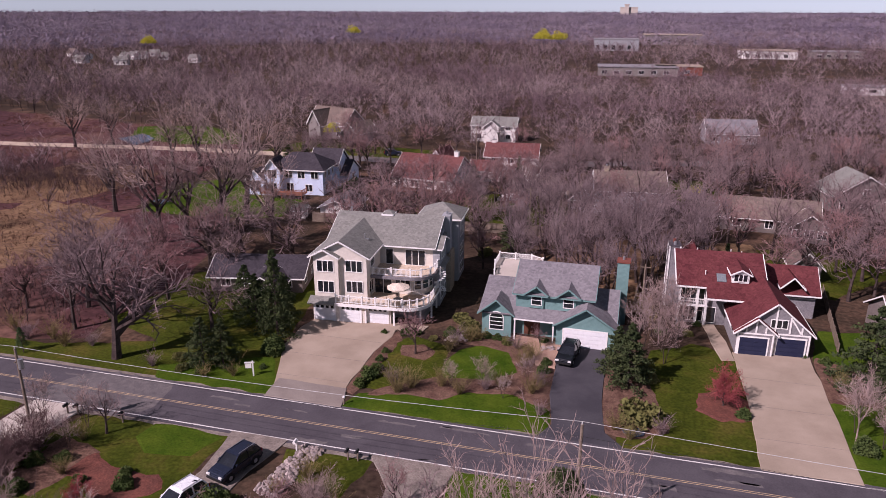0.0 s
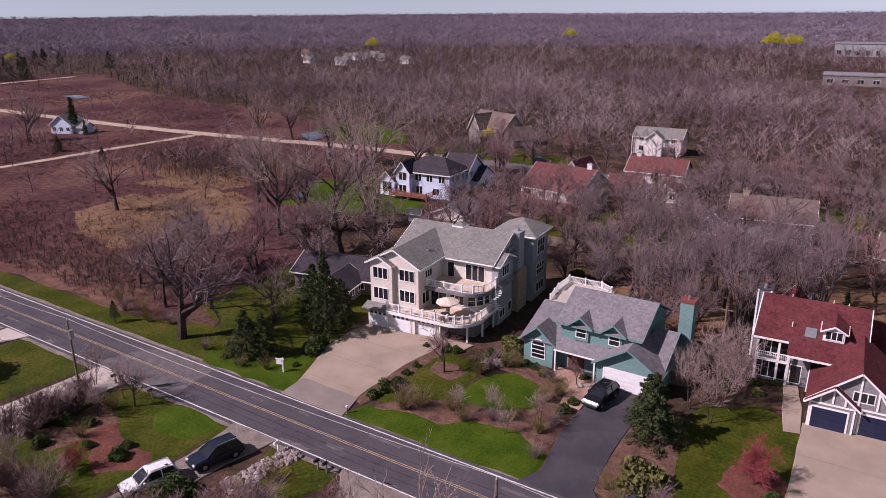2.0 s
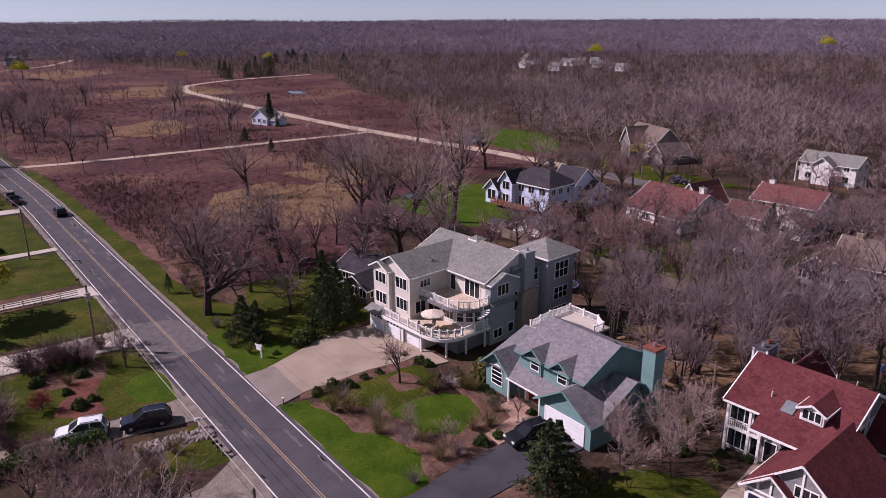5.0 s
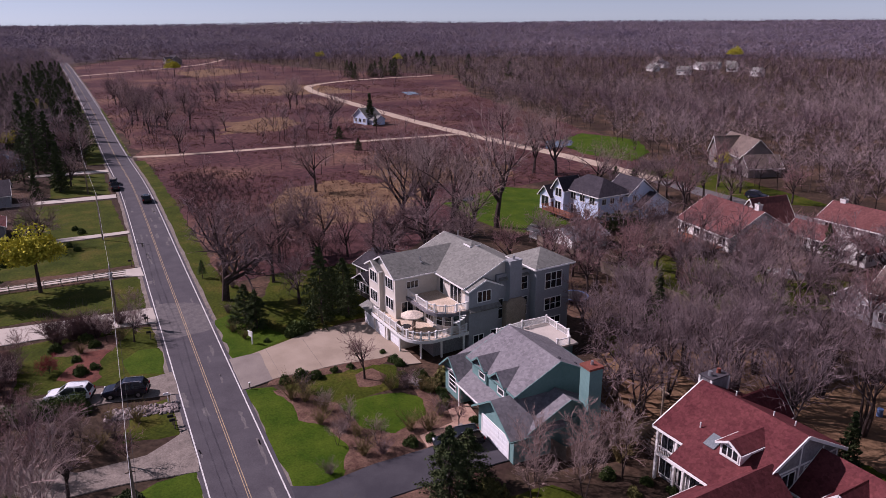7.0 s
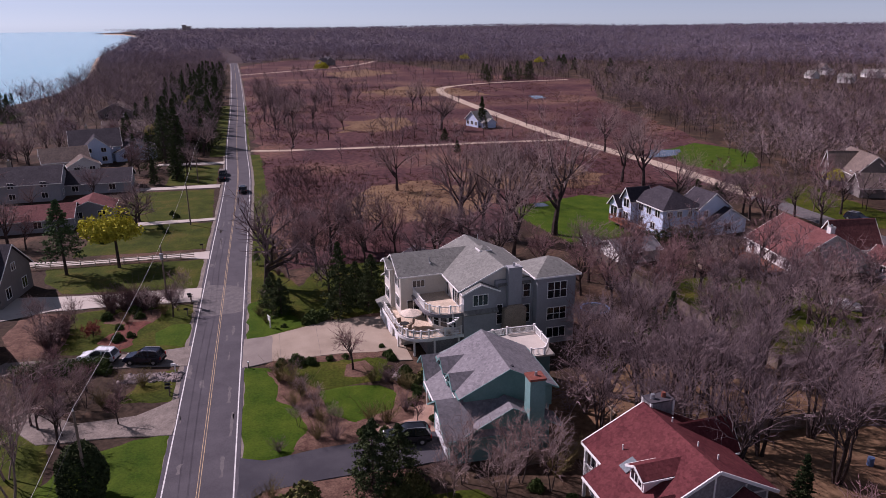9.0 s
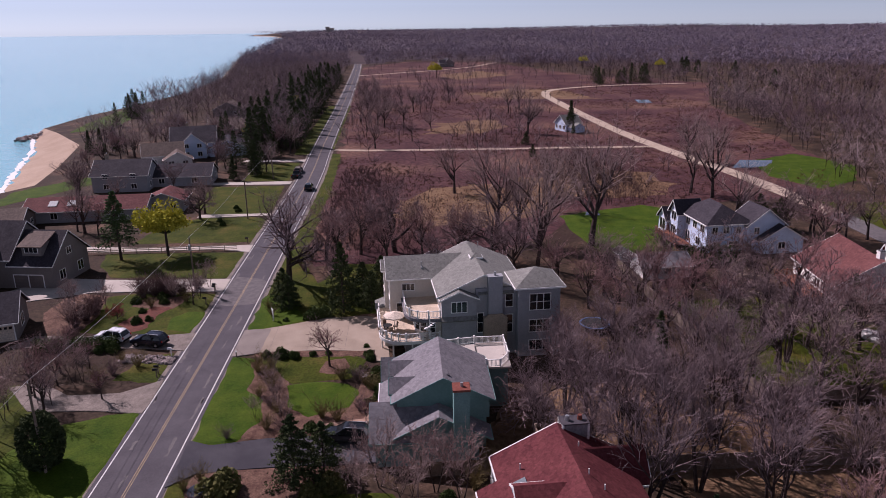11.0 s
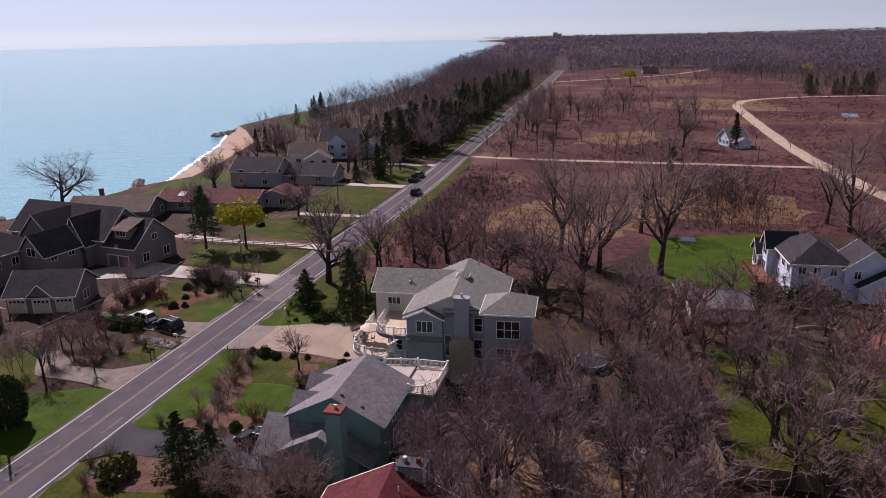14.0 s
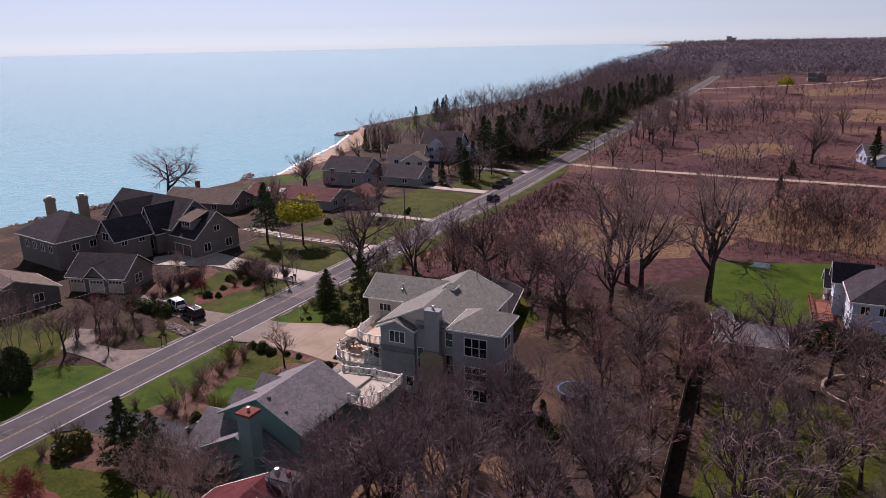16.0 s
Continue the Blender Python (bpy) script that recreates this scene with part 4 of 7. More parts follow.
for i in range(14):
    a = i * 30
    s.prism([(11.9 + 0.1 * math.cos(radians(a)), 4.6 + 0.1 * math.sin(radians(a)), 2.9 + i * 0.19), (11.9 + 0.8 * math.cos(radians(a)), 4.6 + 0.8 * math.sin(radians(a)), 2.9 + i * 0.19),
             (11.9 + 0.8 * math.cos(radians(a + 30)), 4.6 + 0.8 * math.sin(radians(a + 30)), 2.9 + i * 0.19)], (0, 0, 0.05))
s.tube((11.9, 4.6, 2.4), (11.9, 4.6, 6.3), 0.06, 0.06)
part("spiral_stair", s, TRIM, h1, "white spiral stair between the terraces")

# terrace furniture
def at1(x, y):
    p = h1.matrix_basis @ Vector((x, y, 0))
    return p.x, p.y


px, py = at1(7.4, 0.4)
um = thing("patio_umbrella", px, py, 2.72, 0, "open beige canvas umbrella on the lower terrace", "umbrella")
part("pole", Shape().tube((0, 0, 0), (0, 0, 2.5), 0.03, 0.03), STEEL, um)
s = Shape()
n = 8
s.add([(0, 0, 2.5)] + [(1.5 * math.cos(2 * math.pi * i / n), 1.5 * math.sin(2 * math.pi * i / n), 2.0) for i in range(n)] + [(0, 0, 2.46)] + [(1.5 * math.cos(2 * math.pi * i / n), 1.5 * math.sin(2 * math.pi * i / n), 1.86) for i in range(n)],
      [(0, i + 1, (i + 1) % n + 1) for i in range(n)] + [(n + 1, n + 2 + (i + 1) % n, n + 2 + i) for i in range(n)] + [(i + 1, n + 2 + i, n + 2 + (i + 1) % n, (i + 1) % n + 1) for i in range(n)])
part("canopy", s, CANVAS, um, "faceted beige canopy with a short valance")
tb = thing("patio_table", px + 0.2, py - 0.9, 2.72, 0, "round dark metal patio table on the terrace", "table")
part("tabletop", Shape().tube((0, 0, 0.7), (0, 0, 0.75), 0.6, 0.6, 14), WIRE, tb)
for a in range(4):
    part("leg", Shape().beam((0.4 * math.cos(a * 1.57), 0.4 * math.sin(a * 1.57), 0.7), (0.5 * math.cos(a * 1.57), 0.5 * math.sin(a * 1.57), 0), 0.05, 0.05), WIRE, tb)


def patio_chair(m=BRICK_RED):
    c = thing("patio_chair", 0, 0, 0, 0, "dark patio chair with a brown cushion", "chair", "chairs on the terrace")
    part("seat", Shape().box(-0.25, 0.25, -0.25, 0.25, 0.38, 0.5), m, c)
    part("backrest", Shape().prism([(-0.25, 0.22, 0.5), (0.25, 0.22, 0.5), (0.25, 0.32, 1.0), (-0.25, 0.32, 1.0)], (0, 0.07, 0)), m, c)
    for x in (-0.22, 0.22):
        for y in (-0.22, 0.22):
            part("leg", Shape().box(x - 0.02, x + 0.02, y - 0.02, y + 0.02, 0, 0.4), WIRE, c)
    return c


c0 = patio_chair(WOOD)
first = True
for a in (20, 110, 200, 290):
    m4 = pose(px + 0.2 + 1.05 * math.cos(radians(a)), py - 0.9 + 1.05 * math.sin(radians(a)), 2.72, 0, 0, a - 90)
    if first:
        c0.matrix_basis, first = m4, False
    else:
        copy_thing(c0, m4)

# ---- the teal house ----
h2 = thing("house", 0, 0, 0, 0, "two-storey teal house with slate-grey roofs and attached garage", "house")
w = Shape()
w.box(-16.2, -3.2, 79.7, 88.6, 0, 3.4)
w.box(-12.4, -3.3, 79.7, 88.9, 3.4, 5.55)
gable_wall(w, -12.4, -3.3, 79.7, 88.9, 5.55, 7.9, "x")
w.prism([(-16.2, 79.7, 3.4), (-16.2, 88.6, 3.4), (-16.2, 88.6, 5.2), (-16.2, 84.5, 5.2)], (3.8, 0, 0))
part("main_wall", w, TEAL, h2, "teal lap siding")
w = Shape()
w.box(-16.3, -12.7, 78.4, 79.698, 0, 3.2)
gable_wall(w, -16.3, -12.7, 78.4, 80.5, 3.2, 4.75, "y")
part("bay_wall", w, TEAL, h2, "teal gabled bay with an arched window")
w = Shape()
w.box(-7.2, -0.5, 77.6, 84.0, 0, 2.9)
gable_wall(w, -7.2, -0.5, 77.6, 83.0, 2.9, 5.05, "y")
w.box(-3.198, -0.5, 84.0, 87.6, 0, 3.2)
w.prism([(-0.7, 79.2, 3.0), (-0.7, 87.6, 3.0), (-0.7, 83.8, 5.2)], (-2.4, 0, 0))
part("garage_wall", w, TEAL, h2, "teal siding of the garage")
gable(h2, -12.75, -2.95, 79.15, 89.45, 5.5, 8.1, "x", ROOF_SLATE, trim=TEAL)
gable(h2, -7.55, -0.1, 77.0, 83.2, 2.85, 5.25, "y", ROOF_SLATE, (True, False), TEAL, name="garage_roof")
gable(h2, -16.75, -12.25, 77.85, 81.0, 3.05, 4.95, "y", ROOF_SLATE, (True, False), TEAL, name="bay_roof")
s = Shape()
roof_slab(s, (-16.75, 78.2, 3.05), (-12.3, 78.2, 3.05), (-12.3, 84.7, 5.45), (-16.75, 84.7, 5.45))
roof_slab(s, (-12.3, 77.7, 2.88), (-6.2, 77.7, 2.88), (-6.2, 79.72, 3.62), (-12.3, 79.72, 3.62))
part("porch_roof", s, ROOF_SLATE, h2, "long low slope over the porch and left wing")
gable(h2, -3.0, -0.3, 78.6, 88.9, 2.8, 5.4, "x", ROOF_SLATE, (False, True), TEAL, name="side_roof")
part("porch_gutter", Shape().box(-12.3, -7.4, 77.6, 77.72, 2.72, 2.86), TRIM, h2)
for x in (-9.9, -6.1):
    w = Shape()
    w.box(x - 0.85, x + 0.85, 79.5, 81.5, 3.7, 5.9)
    gable_wall(w, x - 0.85, x + 0.85, 79.5, 82.0, 5.9, 6.55, "y")
    dm = part("dormer", w, TEAL, h2, "small gabled wall dormer")
    gable(dm, x - 1.45, x + 1.45, 78.9, 82.4, 5.62, 6.75, "y", ROOF_SLATE, (True, False), TEAL, name="dormer_roof")
    window(dm, x, 79.498, 4.15, 1.1, 1.15, "-y", 1, 2, glass=GLASS)
window(h2, -14.5, 78.398, 0.9, 1.6, 1.5, "-y", 1, 3)
s = Shape()
s.prism([(-14.5 + 0.8 * math.cos(a), 78.36, 2.4 + 0.75 * math.sin(a)) for a in [math.pi * i / 12 for i in range(13)]], (0, 0.03, 0))
aw = part("arched_window", s, GLASS, h2, "half-round window light")
s = Shape()
for i in range(12):
    a, b = math.pi * i / 12, math.pi * (i + 1) / 12
    s.beam((-14.5 + 0.84 * math.cos(a), 78.36, 2.4 + 0.79 * math.sin(a)), (-14.5 + 0.84 * math.cos(b), 78.36, 2.4 + 0.79 * math.sin(b)), 0.1, 0.1)
part("arch_frame", s, TRIM, aw)
garage_door(h2, -3.85, 77.58, 4.9, 2.15, material=DOOR_WHITE, lights=False)
s = Shape()
s.box(-11.3, -9.4, 79.64, 79.698, 0.1, 2.2)
fd = part("front_door", s, DOOR_BROWN, h2, "dark reddish-brown double door")
part("door_handle", Shape().box(-10.4, -10.3, 79.6, 79.64, 1.0, 1.2), STEEL, fd)
for x in (-12.2, -7.6):
    part("porch_post", Shape().box(x - 0.08, x + 0.08, 77.9, 78.06, 0, 2.75), TRIM, h2)
for y in (80.5, 82.5):
    part("roof_vent", Shape().box(-4.2, -3.9, y + 4.2, y + 4.5, 8.1 - (y - 79.9) * 0.52 - 0.1, 8.1 - (y - 79.9) * 0.52 + 0.12), ASPHALT_NEW, h2)
s = Shape()
s.box(-0.9, 0.55, 85.1, 86.6, 0, 8.4)
ch = part("chimney", s, TEAL, h2, "tall teal-sided chimney")
part("chimney_cap", Shape().box(-0.98, 0.63, 85.02, 86.68, 8.4, 8.62), BRICK_RED, ch, "red chimney cap")
part("flue", Shape().tube((-0.2, 85.9, 8.62), (-0.2, 85.9, 9.0), 0.16, 0.14, 8), STEEL, ch)
part("rear_deck", Shape().box(-16.2, -12.42, 84.75, 88.6, 5.2, 5.4).box(-16.9, -10.6, 88.62, 92.2, 4.95, 5.15), CONCRETE_PALE, h2, "pale roof deck")
railing(h2, [(-16.15, 84.9), (-16.8, 88.7)] + [(-16.8, 92.1), (-12.4, 92.1), (-10.7, 91.0), (-10.7, 89.4)], 5.15, h=0.85, gap=0.14, posts=1.8)
w = Shape()
w.box(-16.4, -11.2, 88.62, 91.9, 0, 4.94)
part("rear_wing_wall", w, TEAL, h2)
window(h2, -8.0, 88.902, 1.0, 2.2, 1.8, "+y", 3)
window(h2, -8.0, 88.902, 3.8, 2.2, 1.2, "+y", 3)

# ---- the red-roofed half-timbered house ----
h3 = thing("house", 12.9, 81.0, 0, 3, "half-timbered grey and white house with red shingle roof", "house")
w = Shape()
w.box(0.2, 8.1, 0.3, 8, 0, 2.9)
gable_wall(w, 0.2, 8.1, 0.35, 8, 2.9, 6.4, "y")
part("garage_wall", w, STUCCO_GREY, h3, "grey infill panels")
w = Shape()
w.box(0.2, 4.1, -0.15, 0.299, 0, 2.9)
gable_wall(w, 0.2, 4.1, -0.1, 0.299, 2.9, 4.6, "y")
part("garage_front", w, STUCCO_GREY, h3)
gable(h3, -0.25, 8.55, -0.05, 9.4, 2.85, 6.6, "y", ROOF_RED, (True, False), name="garage_roof")
gable(h3, -0.25, 4.55, -0.55, 1.3, 2.85, 4.8, "y", ROOF_RED, (True, False), name="garage_front_roof")
garage_door(h3, 2.0, -0.17, 3.0, 2.15, material=DOOR_NAVY, lights=False)
garage_door(h3, 6.1, 0.28, 3.0, 2.15, material=DOOR_NAVY, lights=False)
window(h3, 4.6, 0.348, 3.5, 1.7, 0.95, "-y", 3)
tim = Shape()
for p, q in (((4.25, 0.3, 2.9), (4.25, 0.3, 6.3)), ((2.3, 0.3, 4.7), (3.6, 0.3, 3.2)), ((5.8, 0.3, 2.9), (5.8, 0.3, 4.9)), ((7.1, 0.3, 2.9), (7.1, 0.3, 3.7)), ((5.9, 0.3, 4.6), (7.0, 0.3, 3.0)), ((0.2, 0.29, 2.75), (8.1, 0.29, 2.75)),
             ((2.15, -0.15, 2.9), (2.15, -0.15, 4.5)), ((1.1, -0.15, 2.9), (1.1, -0.15, 3.6)), ((3.2, -0.15, 2.9), (3.2, -0.15, 3.6)), ((0.9, -0.15, 3.4), (2.0, -0.15, 4.3)), ((0.2, -0.16, 2.75), (4.1, -0.16, 2.75)),
             ((0.25, -0.16, 0), (0.25, -0.16, 2.8)), ((4.05, -0.16, 0), (4.05, -0.16, 2.8)), ((8.0, 0.28, 0), (8.0, 0.28, 2.8)), ((4.3, 0.28, 0), (4.3, 0.28, 2.8))):
    tim.beam(p, q, 0.17, 0.1) if p[0] == q[0] else tim.beam(p, q, 0.1, 0.17)
pieces("half_timber", tim, TRIM, h3, "white half-timber board")
w = Shape()
w.box(-5.6, 4.2, 7.9, 18.0, 0, 5.2)
gable_wall(w, -5.6, 4.2, 7.7, 18.2, 5.2, 8.0, "x")
part("main_wall", w, STUCCO_GREY, h3, "grey wall with white half-timber boards")
s = Shape()
roof_slab(s, (-6.1, 7.1, 5.3), (-2.6, 7.1, 5.3), (-2.6, 12.9, 8.2), (-6.1, 12.9, 8.2))
roof_slab(s, (-2.6, 5.4, 4.5), (4.6, 5.4, 4.5), (4.6, 12.9, 8.2), (-2.6, 12.9, 8.2))
roof_slab(s, (4.6, 18.6, 5.3), (-6.1, 18.6, 5.3), (-6.1, 12.9, 8.2), (4.6, 12.9, 8.2))
r = None
for k in range(0, len(s.v), 8):
    r = part("roof_slope", Shape().add(s.v[k:k + 8], [tuple(i - k for i in f) for f in s.f if k <= f[0] < k + 8]), ROOF_RED, h3, "red shingle roof slope")
w = Shape()
for x in (-6.15, 4.65):
    w.beam((x, 7.1, 5.15), (x, 12.9, 8.05), 0.1, 0.28)
    w.beam((x, 18.6, 5.15), (x, 12.9, 8.05), 0.1, 0.28)
w.beam((4.65, 5.4, 4.35), (4.65, 7.2, 5.2), 0.1, 0.28)
w.box(-6.1, -2.6, 7.0, 7.1, 5.05, 5.25)
w.box(-2.6, 1.6, 5.3, 5.4, 4.25, 4.45)
pieces("rake_board", w, TRIM, r)
gable(h3, -5.2, -1.0, 13.0, 19.6, 5.0, 7.5, "y", ROOF_RED, (False, True), name="rear_roof")
w = Shape()
w.box(6.2, 11.6, 12.4, 18.6, 0, 3.4)
gable_wall(w, 6.2, 11.6, 12.4, 18.6, 3.4, 5.9, "x")
w.box(4.2, 6.2, 12.6, 17.6, 0, 3.4)
part("side_wing_wall", w, STUCCO_GREY, h3)
gable(h3, 4.3, 12.1, 11.9, 19.1, 3.3, 6.1, "x", ROOF_RED, name="side_wing_roof")
gable(h3, 7.0, 10.0, 11.4, 15.4, 4.3, 5.8, "y", ROOF_RED, (True, False), name="side_dormer_roof")
# dormer, skylight, vents and chimney
w = Shape()
w.box(0.4, 2.4, 7.9, 11.5, 5.8, 7.0)
gable_wall(w, 0.4, 2.4, 7.9, 11.5, 7.0, 7.45, "y")
dm = part("dormer", w, TRIM, h3, "white gabled dormer")
gable(dm, 0.15, 2.65, 7.6, 11.9, 6.98, 7.65, "y", ROOF_RED, (True, False), name="dormer_roof")
window(dm, 1.4, 7.898, 6.05, 1.5, 0.85, "-y", 3)
s = Shape()
roof_slab(s, (-1.3, 7.9, 5.86), (-0.2, 7.9, 5.86), (-0.2, 9.1, 6.46), (-1.3, 9.1, 6.46), 0.14)
part("skylight", s, SKYLIGHT, h3, "grey reflecting skylight")
for x, y, z in ((-2.6, 9.0, 6.2), (0.9, 13.6, 7.7), (2.4, 14.4, 7.3), (-3.2, 14.0, 7.5)):
    part("roof_vent", Shape().tube((x, y, z), (x, y, z + 0.6), 0.06, 0.06), TRIM, h3)
s = Shape()
s.box(-6.7, -5.4, 13.3, 15.5, 0, 8.3)
ch = part("chimney", s, STUCCO_GREY, h3, "boxed grey chimney with white corner boards")
w = Shape()
for x in (-6.72, -5.38):
    for y in (13.28, 15.52):
        w.box(x - 0.09, x + 0.09, y - 0.09, y + 0.09, 0, 8.35)

pieces("corner_board", w, TRIM, ch)
part("chimney_cap", Shape().box(-6.8, -5.3, 13.2, 15.6, 8.3, 8.42), ASPHALT, ch, "dark metal chimney cap")
for y in (13.8, 14.9):
    part("flue", Shape().tube((-6.05, y, 8.42), (-6.05, y, 8.85), 0.22, 0.18, 10), BRICK_RED if y > 14 else STEEL, ch)
# tall glazed front with a balcony
for z in (0.4, 3.0):
    window(h3, -4.6, 7.898, z, 2.0, 2.0, "-y", 3)
    window(h3, -3.0, 7.898, z, 0.8, 2.0, "-y", 1)
tim = Shape()
for x in (-5.6, -3.45, -2.4):
    tim.box(x - 0.12, x + 0.12, 7.15, 7.4, 0, 4.9)
tim.box(-5.6, -2.4, 7.15, 7.4, 2.55, 2.8)
pieces("balcony_post", tim, TRIM, h3, "white post or beam")
part("balcony_floor", Shape().box(-5.6, -2.4, 7.2, 7.9, 2.5, 2.62), WOOD, h3)
railing(h3, [(-5.5, 7.2), (-2.5, 7.2)], 2.62, gap=0.2)
window(h3, -1.6, 7.898, 0.3, 1.0, 2.0, "-y", 1, name="front_door")
for y, z in ((10.6, 0.6), (15.0, 0.6), (11.6, 3.4), (14.4, 3.4)):
    window(h3, 4.202, y, z, 1.6, 1.5, "+x", 2)
tim = Shape()
for y in (8.0, 10.0, 12.9, 15.8, 17.9):
    tim.box(4.19, 4.24, y - 0.08, y + 0.08, 0, 5.2 + max(0, 2.4 - abs(y - 12.9) * 0.5))
for z in (2.7, 5.2):
    tim.box(4.19, 4.24, 7.9, 18.0, z - 0.08, z + 0.08)
pieces("half_timber", tim, TRIM, h3, "white half-timber board")


# ---- plainer houses of the neighbourhood ----
def plain_house(x, y, turn, label, blocks, wall, roof, chimney=None, trim=TRIM, chim_m=BRICK):
    """A house of gabled blocks: (x0, x1, y0, y1, eave, ridge, along, windows by face)."""
    h = thing("house", x, y, 0, turn, label, "house")
    for i, (x0, x1, y0, y1, ze, zr, along, wins) in enumerate(blocks):
        s = Shape()
        s.box(x0, x1, y0, y1, 0, ze)
        gable_wall(s, x0, x1, y0, y1, ze, zr - 0.15, along)
        part("wall", s, wall, h)
        o = 0.45
        if along == "x":
            k = (zr - ze) / ((y1 - y0) / 2)
        else:
            k = (zr - ze) / ((x1 - x0) / 2)
        gable(h, x0 - o, x1 + o, y0 - o, y1 + o, ze - k * o, zr, along, roof, trim=trim)
        for face, n, z, ww, hh in wins:
            for j in range(n):
                t = (j + 0.5) / n
                if face == "-y":
                    window(h, x0 + (x1 - x0) * t, y0 - 0.002, z, ww, hh, face, 2)
                elif face == "+y":
                    window(h, x0 + (x1 - x0) * t, y1 + 0.002, z, ww, hh, face, 2)
                elif face == "+x":
                    window(h, x1 + 0.002, y0 + (y1 - y0) * t, z, ww, hh, face, 2)
                else:
                    window(h, x0 - 0.002, y0 + (y1 - y0) * t, z, ww, hh, face, 2)
    if chimney:
        cx, cy, cz = chimney
        s = Shape()
        s.box(cx - 0.5, cx + 0.5, cy - 0.4, cy + 0.4, 0, cz)
        s.box(cx - 0.56, cx + 0.56, cy - 0.46, cy + 0.46, cz - 0.25, cz)
        c = part("chimney", s, chim_m, h)
        part("flue", Shape().tube((cx, cy, cz), (cx, cy, cz + 0.35), 0.15, 0.13, 8), STEEL, c)
    return h


W1 = (("-y", 3, 0.9, 1.3, 1.3), ("+x", 2, 0.9, 1.2, 1.2))
W2 = (("-y", 3, 0.9, 1.3, 1.3), ("-y", 3, 3.6, 1.2, 1.2), ("+x", 2, 0.9, 1.2, 1.2), ("+x", 2, 3.6, 1.2, 1.2))
hb = plain_house(-69.0, 134.6, 4, "pale blue two-storey house with charcoal roofs and white front gables",
                 [(-6.4, -3.0, -0.6, 4.0, 5.7, 7.8, "y", (("-y", 1, 3.7, 1.9, 1.7), ("-y", 1, 0.8, 1.8, 1.8))), (-10.2, -6.5, -1.2, 4.5, 3.6, 5.5, "y", (("-y", 1, 0.9, 2.4, 2.2),)),
                  (0.5, 6.6, 8.4, 15.6, 5.3, 8.1, "x", (("+x", 2, 3.4, 0.9, 1.2),)), (2.4, 8.2, 10.2, 18.6, 2.8, 5.3, "x", (("+x", 1, 0.9, 1.3, 1.2),))], SIDING_BLUE, ROOF_DARK)
part("main_wall", Shape().box(-5.6, 6.0, 0.9, 9.4, 0, 5.4), SIDING_BLUE, hb, "pale blue lap siding")
hip(hb, -6.1, 6.5, 0.4, 9.9, 5.45, 8.3, ROOF_DARK, 2.4, "x", name="main_roof")
for y, z, w_ in ((2.4, 3.7, 1.0), (4.6, 3.7, 1.0), (7.0, 3.6, 0.8), (3.0, 0.9, 1.2), (6.2, 0.9, 1.6)):
    window(hb, 6.002, y, z, w_, 1.1, "+x", 2)
for x, z in ((-1.6, 3.6), (1.2, 3.6), (4.2, 3.6), (-1.4, 0.4), (2.8, 0.8)):
    window(hb, x, 0.898, z, 1.5, 1.4 if z > 0.5 else 2.0, "-y", 2)
part("rear_deck", Shape().box(-6.4, 3.0, -3.6, -0.7, 0.9, 1.05), WOOD_RED, hb, "reddish wooden deck")
for x in (-6.2, -1.7, 2.8):
    part("deck_post", Shape().box(x - 0.08, x + 0.08, -3.5, -3.34, 0, 0.9), WOOD_RED, hb)
railing(hb, [(-6.3, -0.8), (-6.3, -3.5), (2.9, -3.5), (2.9, -0.8)], 1.05, material=WOOD_RED, gap=0.22)
hm = plain_house(-51.8, 145.6, -6, "white ranch house with a maroon shingle roof", [(0.6, 14.5, 0.6, 14, 3.0, 6.9, "x", (("-y", 4, 0.9, 1.6, 1.3), ("+x", 2, 0.9, 1.2, 1.2))), (3.5, 9.5, 12, 20, 3.0, 7.0, "y", ())], SIDING_WHITE, ROOF_MAROON, (13.2, 7.4, 7.9), chim_m=SIDING_WHITE)
part("rear_deck", Shape().box(3, 13, -3.5, 0.55, 0.4, 0.55), WOOD_RED, hm, "reddish wooden deck")
railing(hm, [(3.1, 0.4), (3.1, -3.4), (12.9, -3.4)], 0.55, material=WOOD_RED, gap=0.25)
plain_house(-33.5, 158.5, 4, "white two-storey house with a maroon roof", [(0, 12, 4, 13, 5.2, 7.6, "x", W2), (-2.6, 4, -0.5, 4, 2.8, 4.6, "x", W1), (6, 12.5, -1.5, 4, 2.7, 4.4, "y", W1)], SIDING_WHITE, ROOF_MAROON, (1.5, 8.6, 8.2), chim_m=SIDING_WHITE)
hw = plain_house(-47.5, 207.5, 3, "white two-storey house with a porch gable and grey roof", [(0, 13, 1, 9, 5.0, 7.0, "x", W2), (4.0, 8.4, -1.6, 1, 5.0, 6.7, "y", ())], SIDING_WHITE, ROOF_GREY)
railing(hw, [(0.2, -1.4), (12.6, -1.4)], 2.7, gap=0.25)
for x in (0.2, 4.1, 8.3, 12.6):
    part("porch_post", Shape().box(x - 0.1, x + 0.1, -1.6, -1.4, 0, 5.0), TRIM, hw)
plain_house(-225.5, 141.5, 20, "small pale blue cottage with a grey roof and lean-to", [(0, 8, 0, 7, 3.2, 6.2, "y", W1), (8.02, 12, 1, 6, 2.4, 3.8, "x", ())], SIDING_BLUE, ROOF_GREY)
plain_house(-99, 205, -20, "tall grey house with steep gables and dormers among trees", [(0, 15, 0, 9, 4.6, 8.8, "x", W2), (3, 8, -3, 4, 4.6, 8.6, "y", ()), (15.02, 21, -1, 8, 2.8, 5.5, "y", ())], SIDING_TAUPE, ROOF_BROWN)
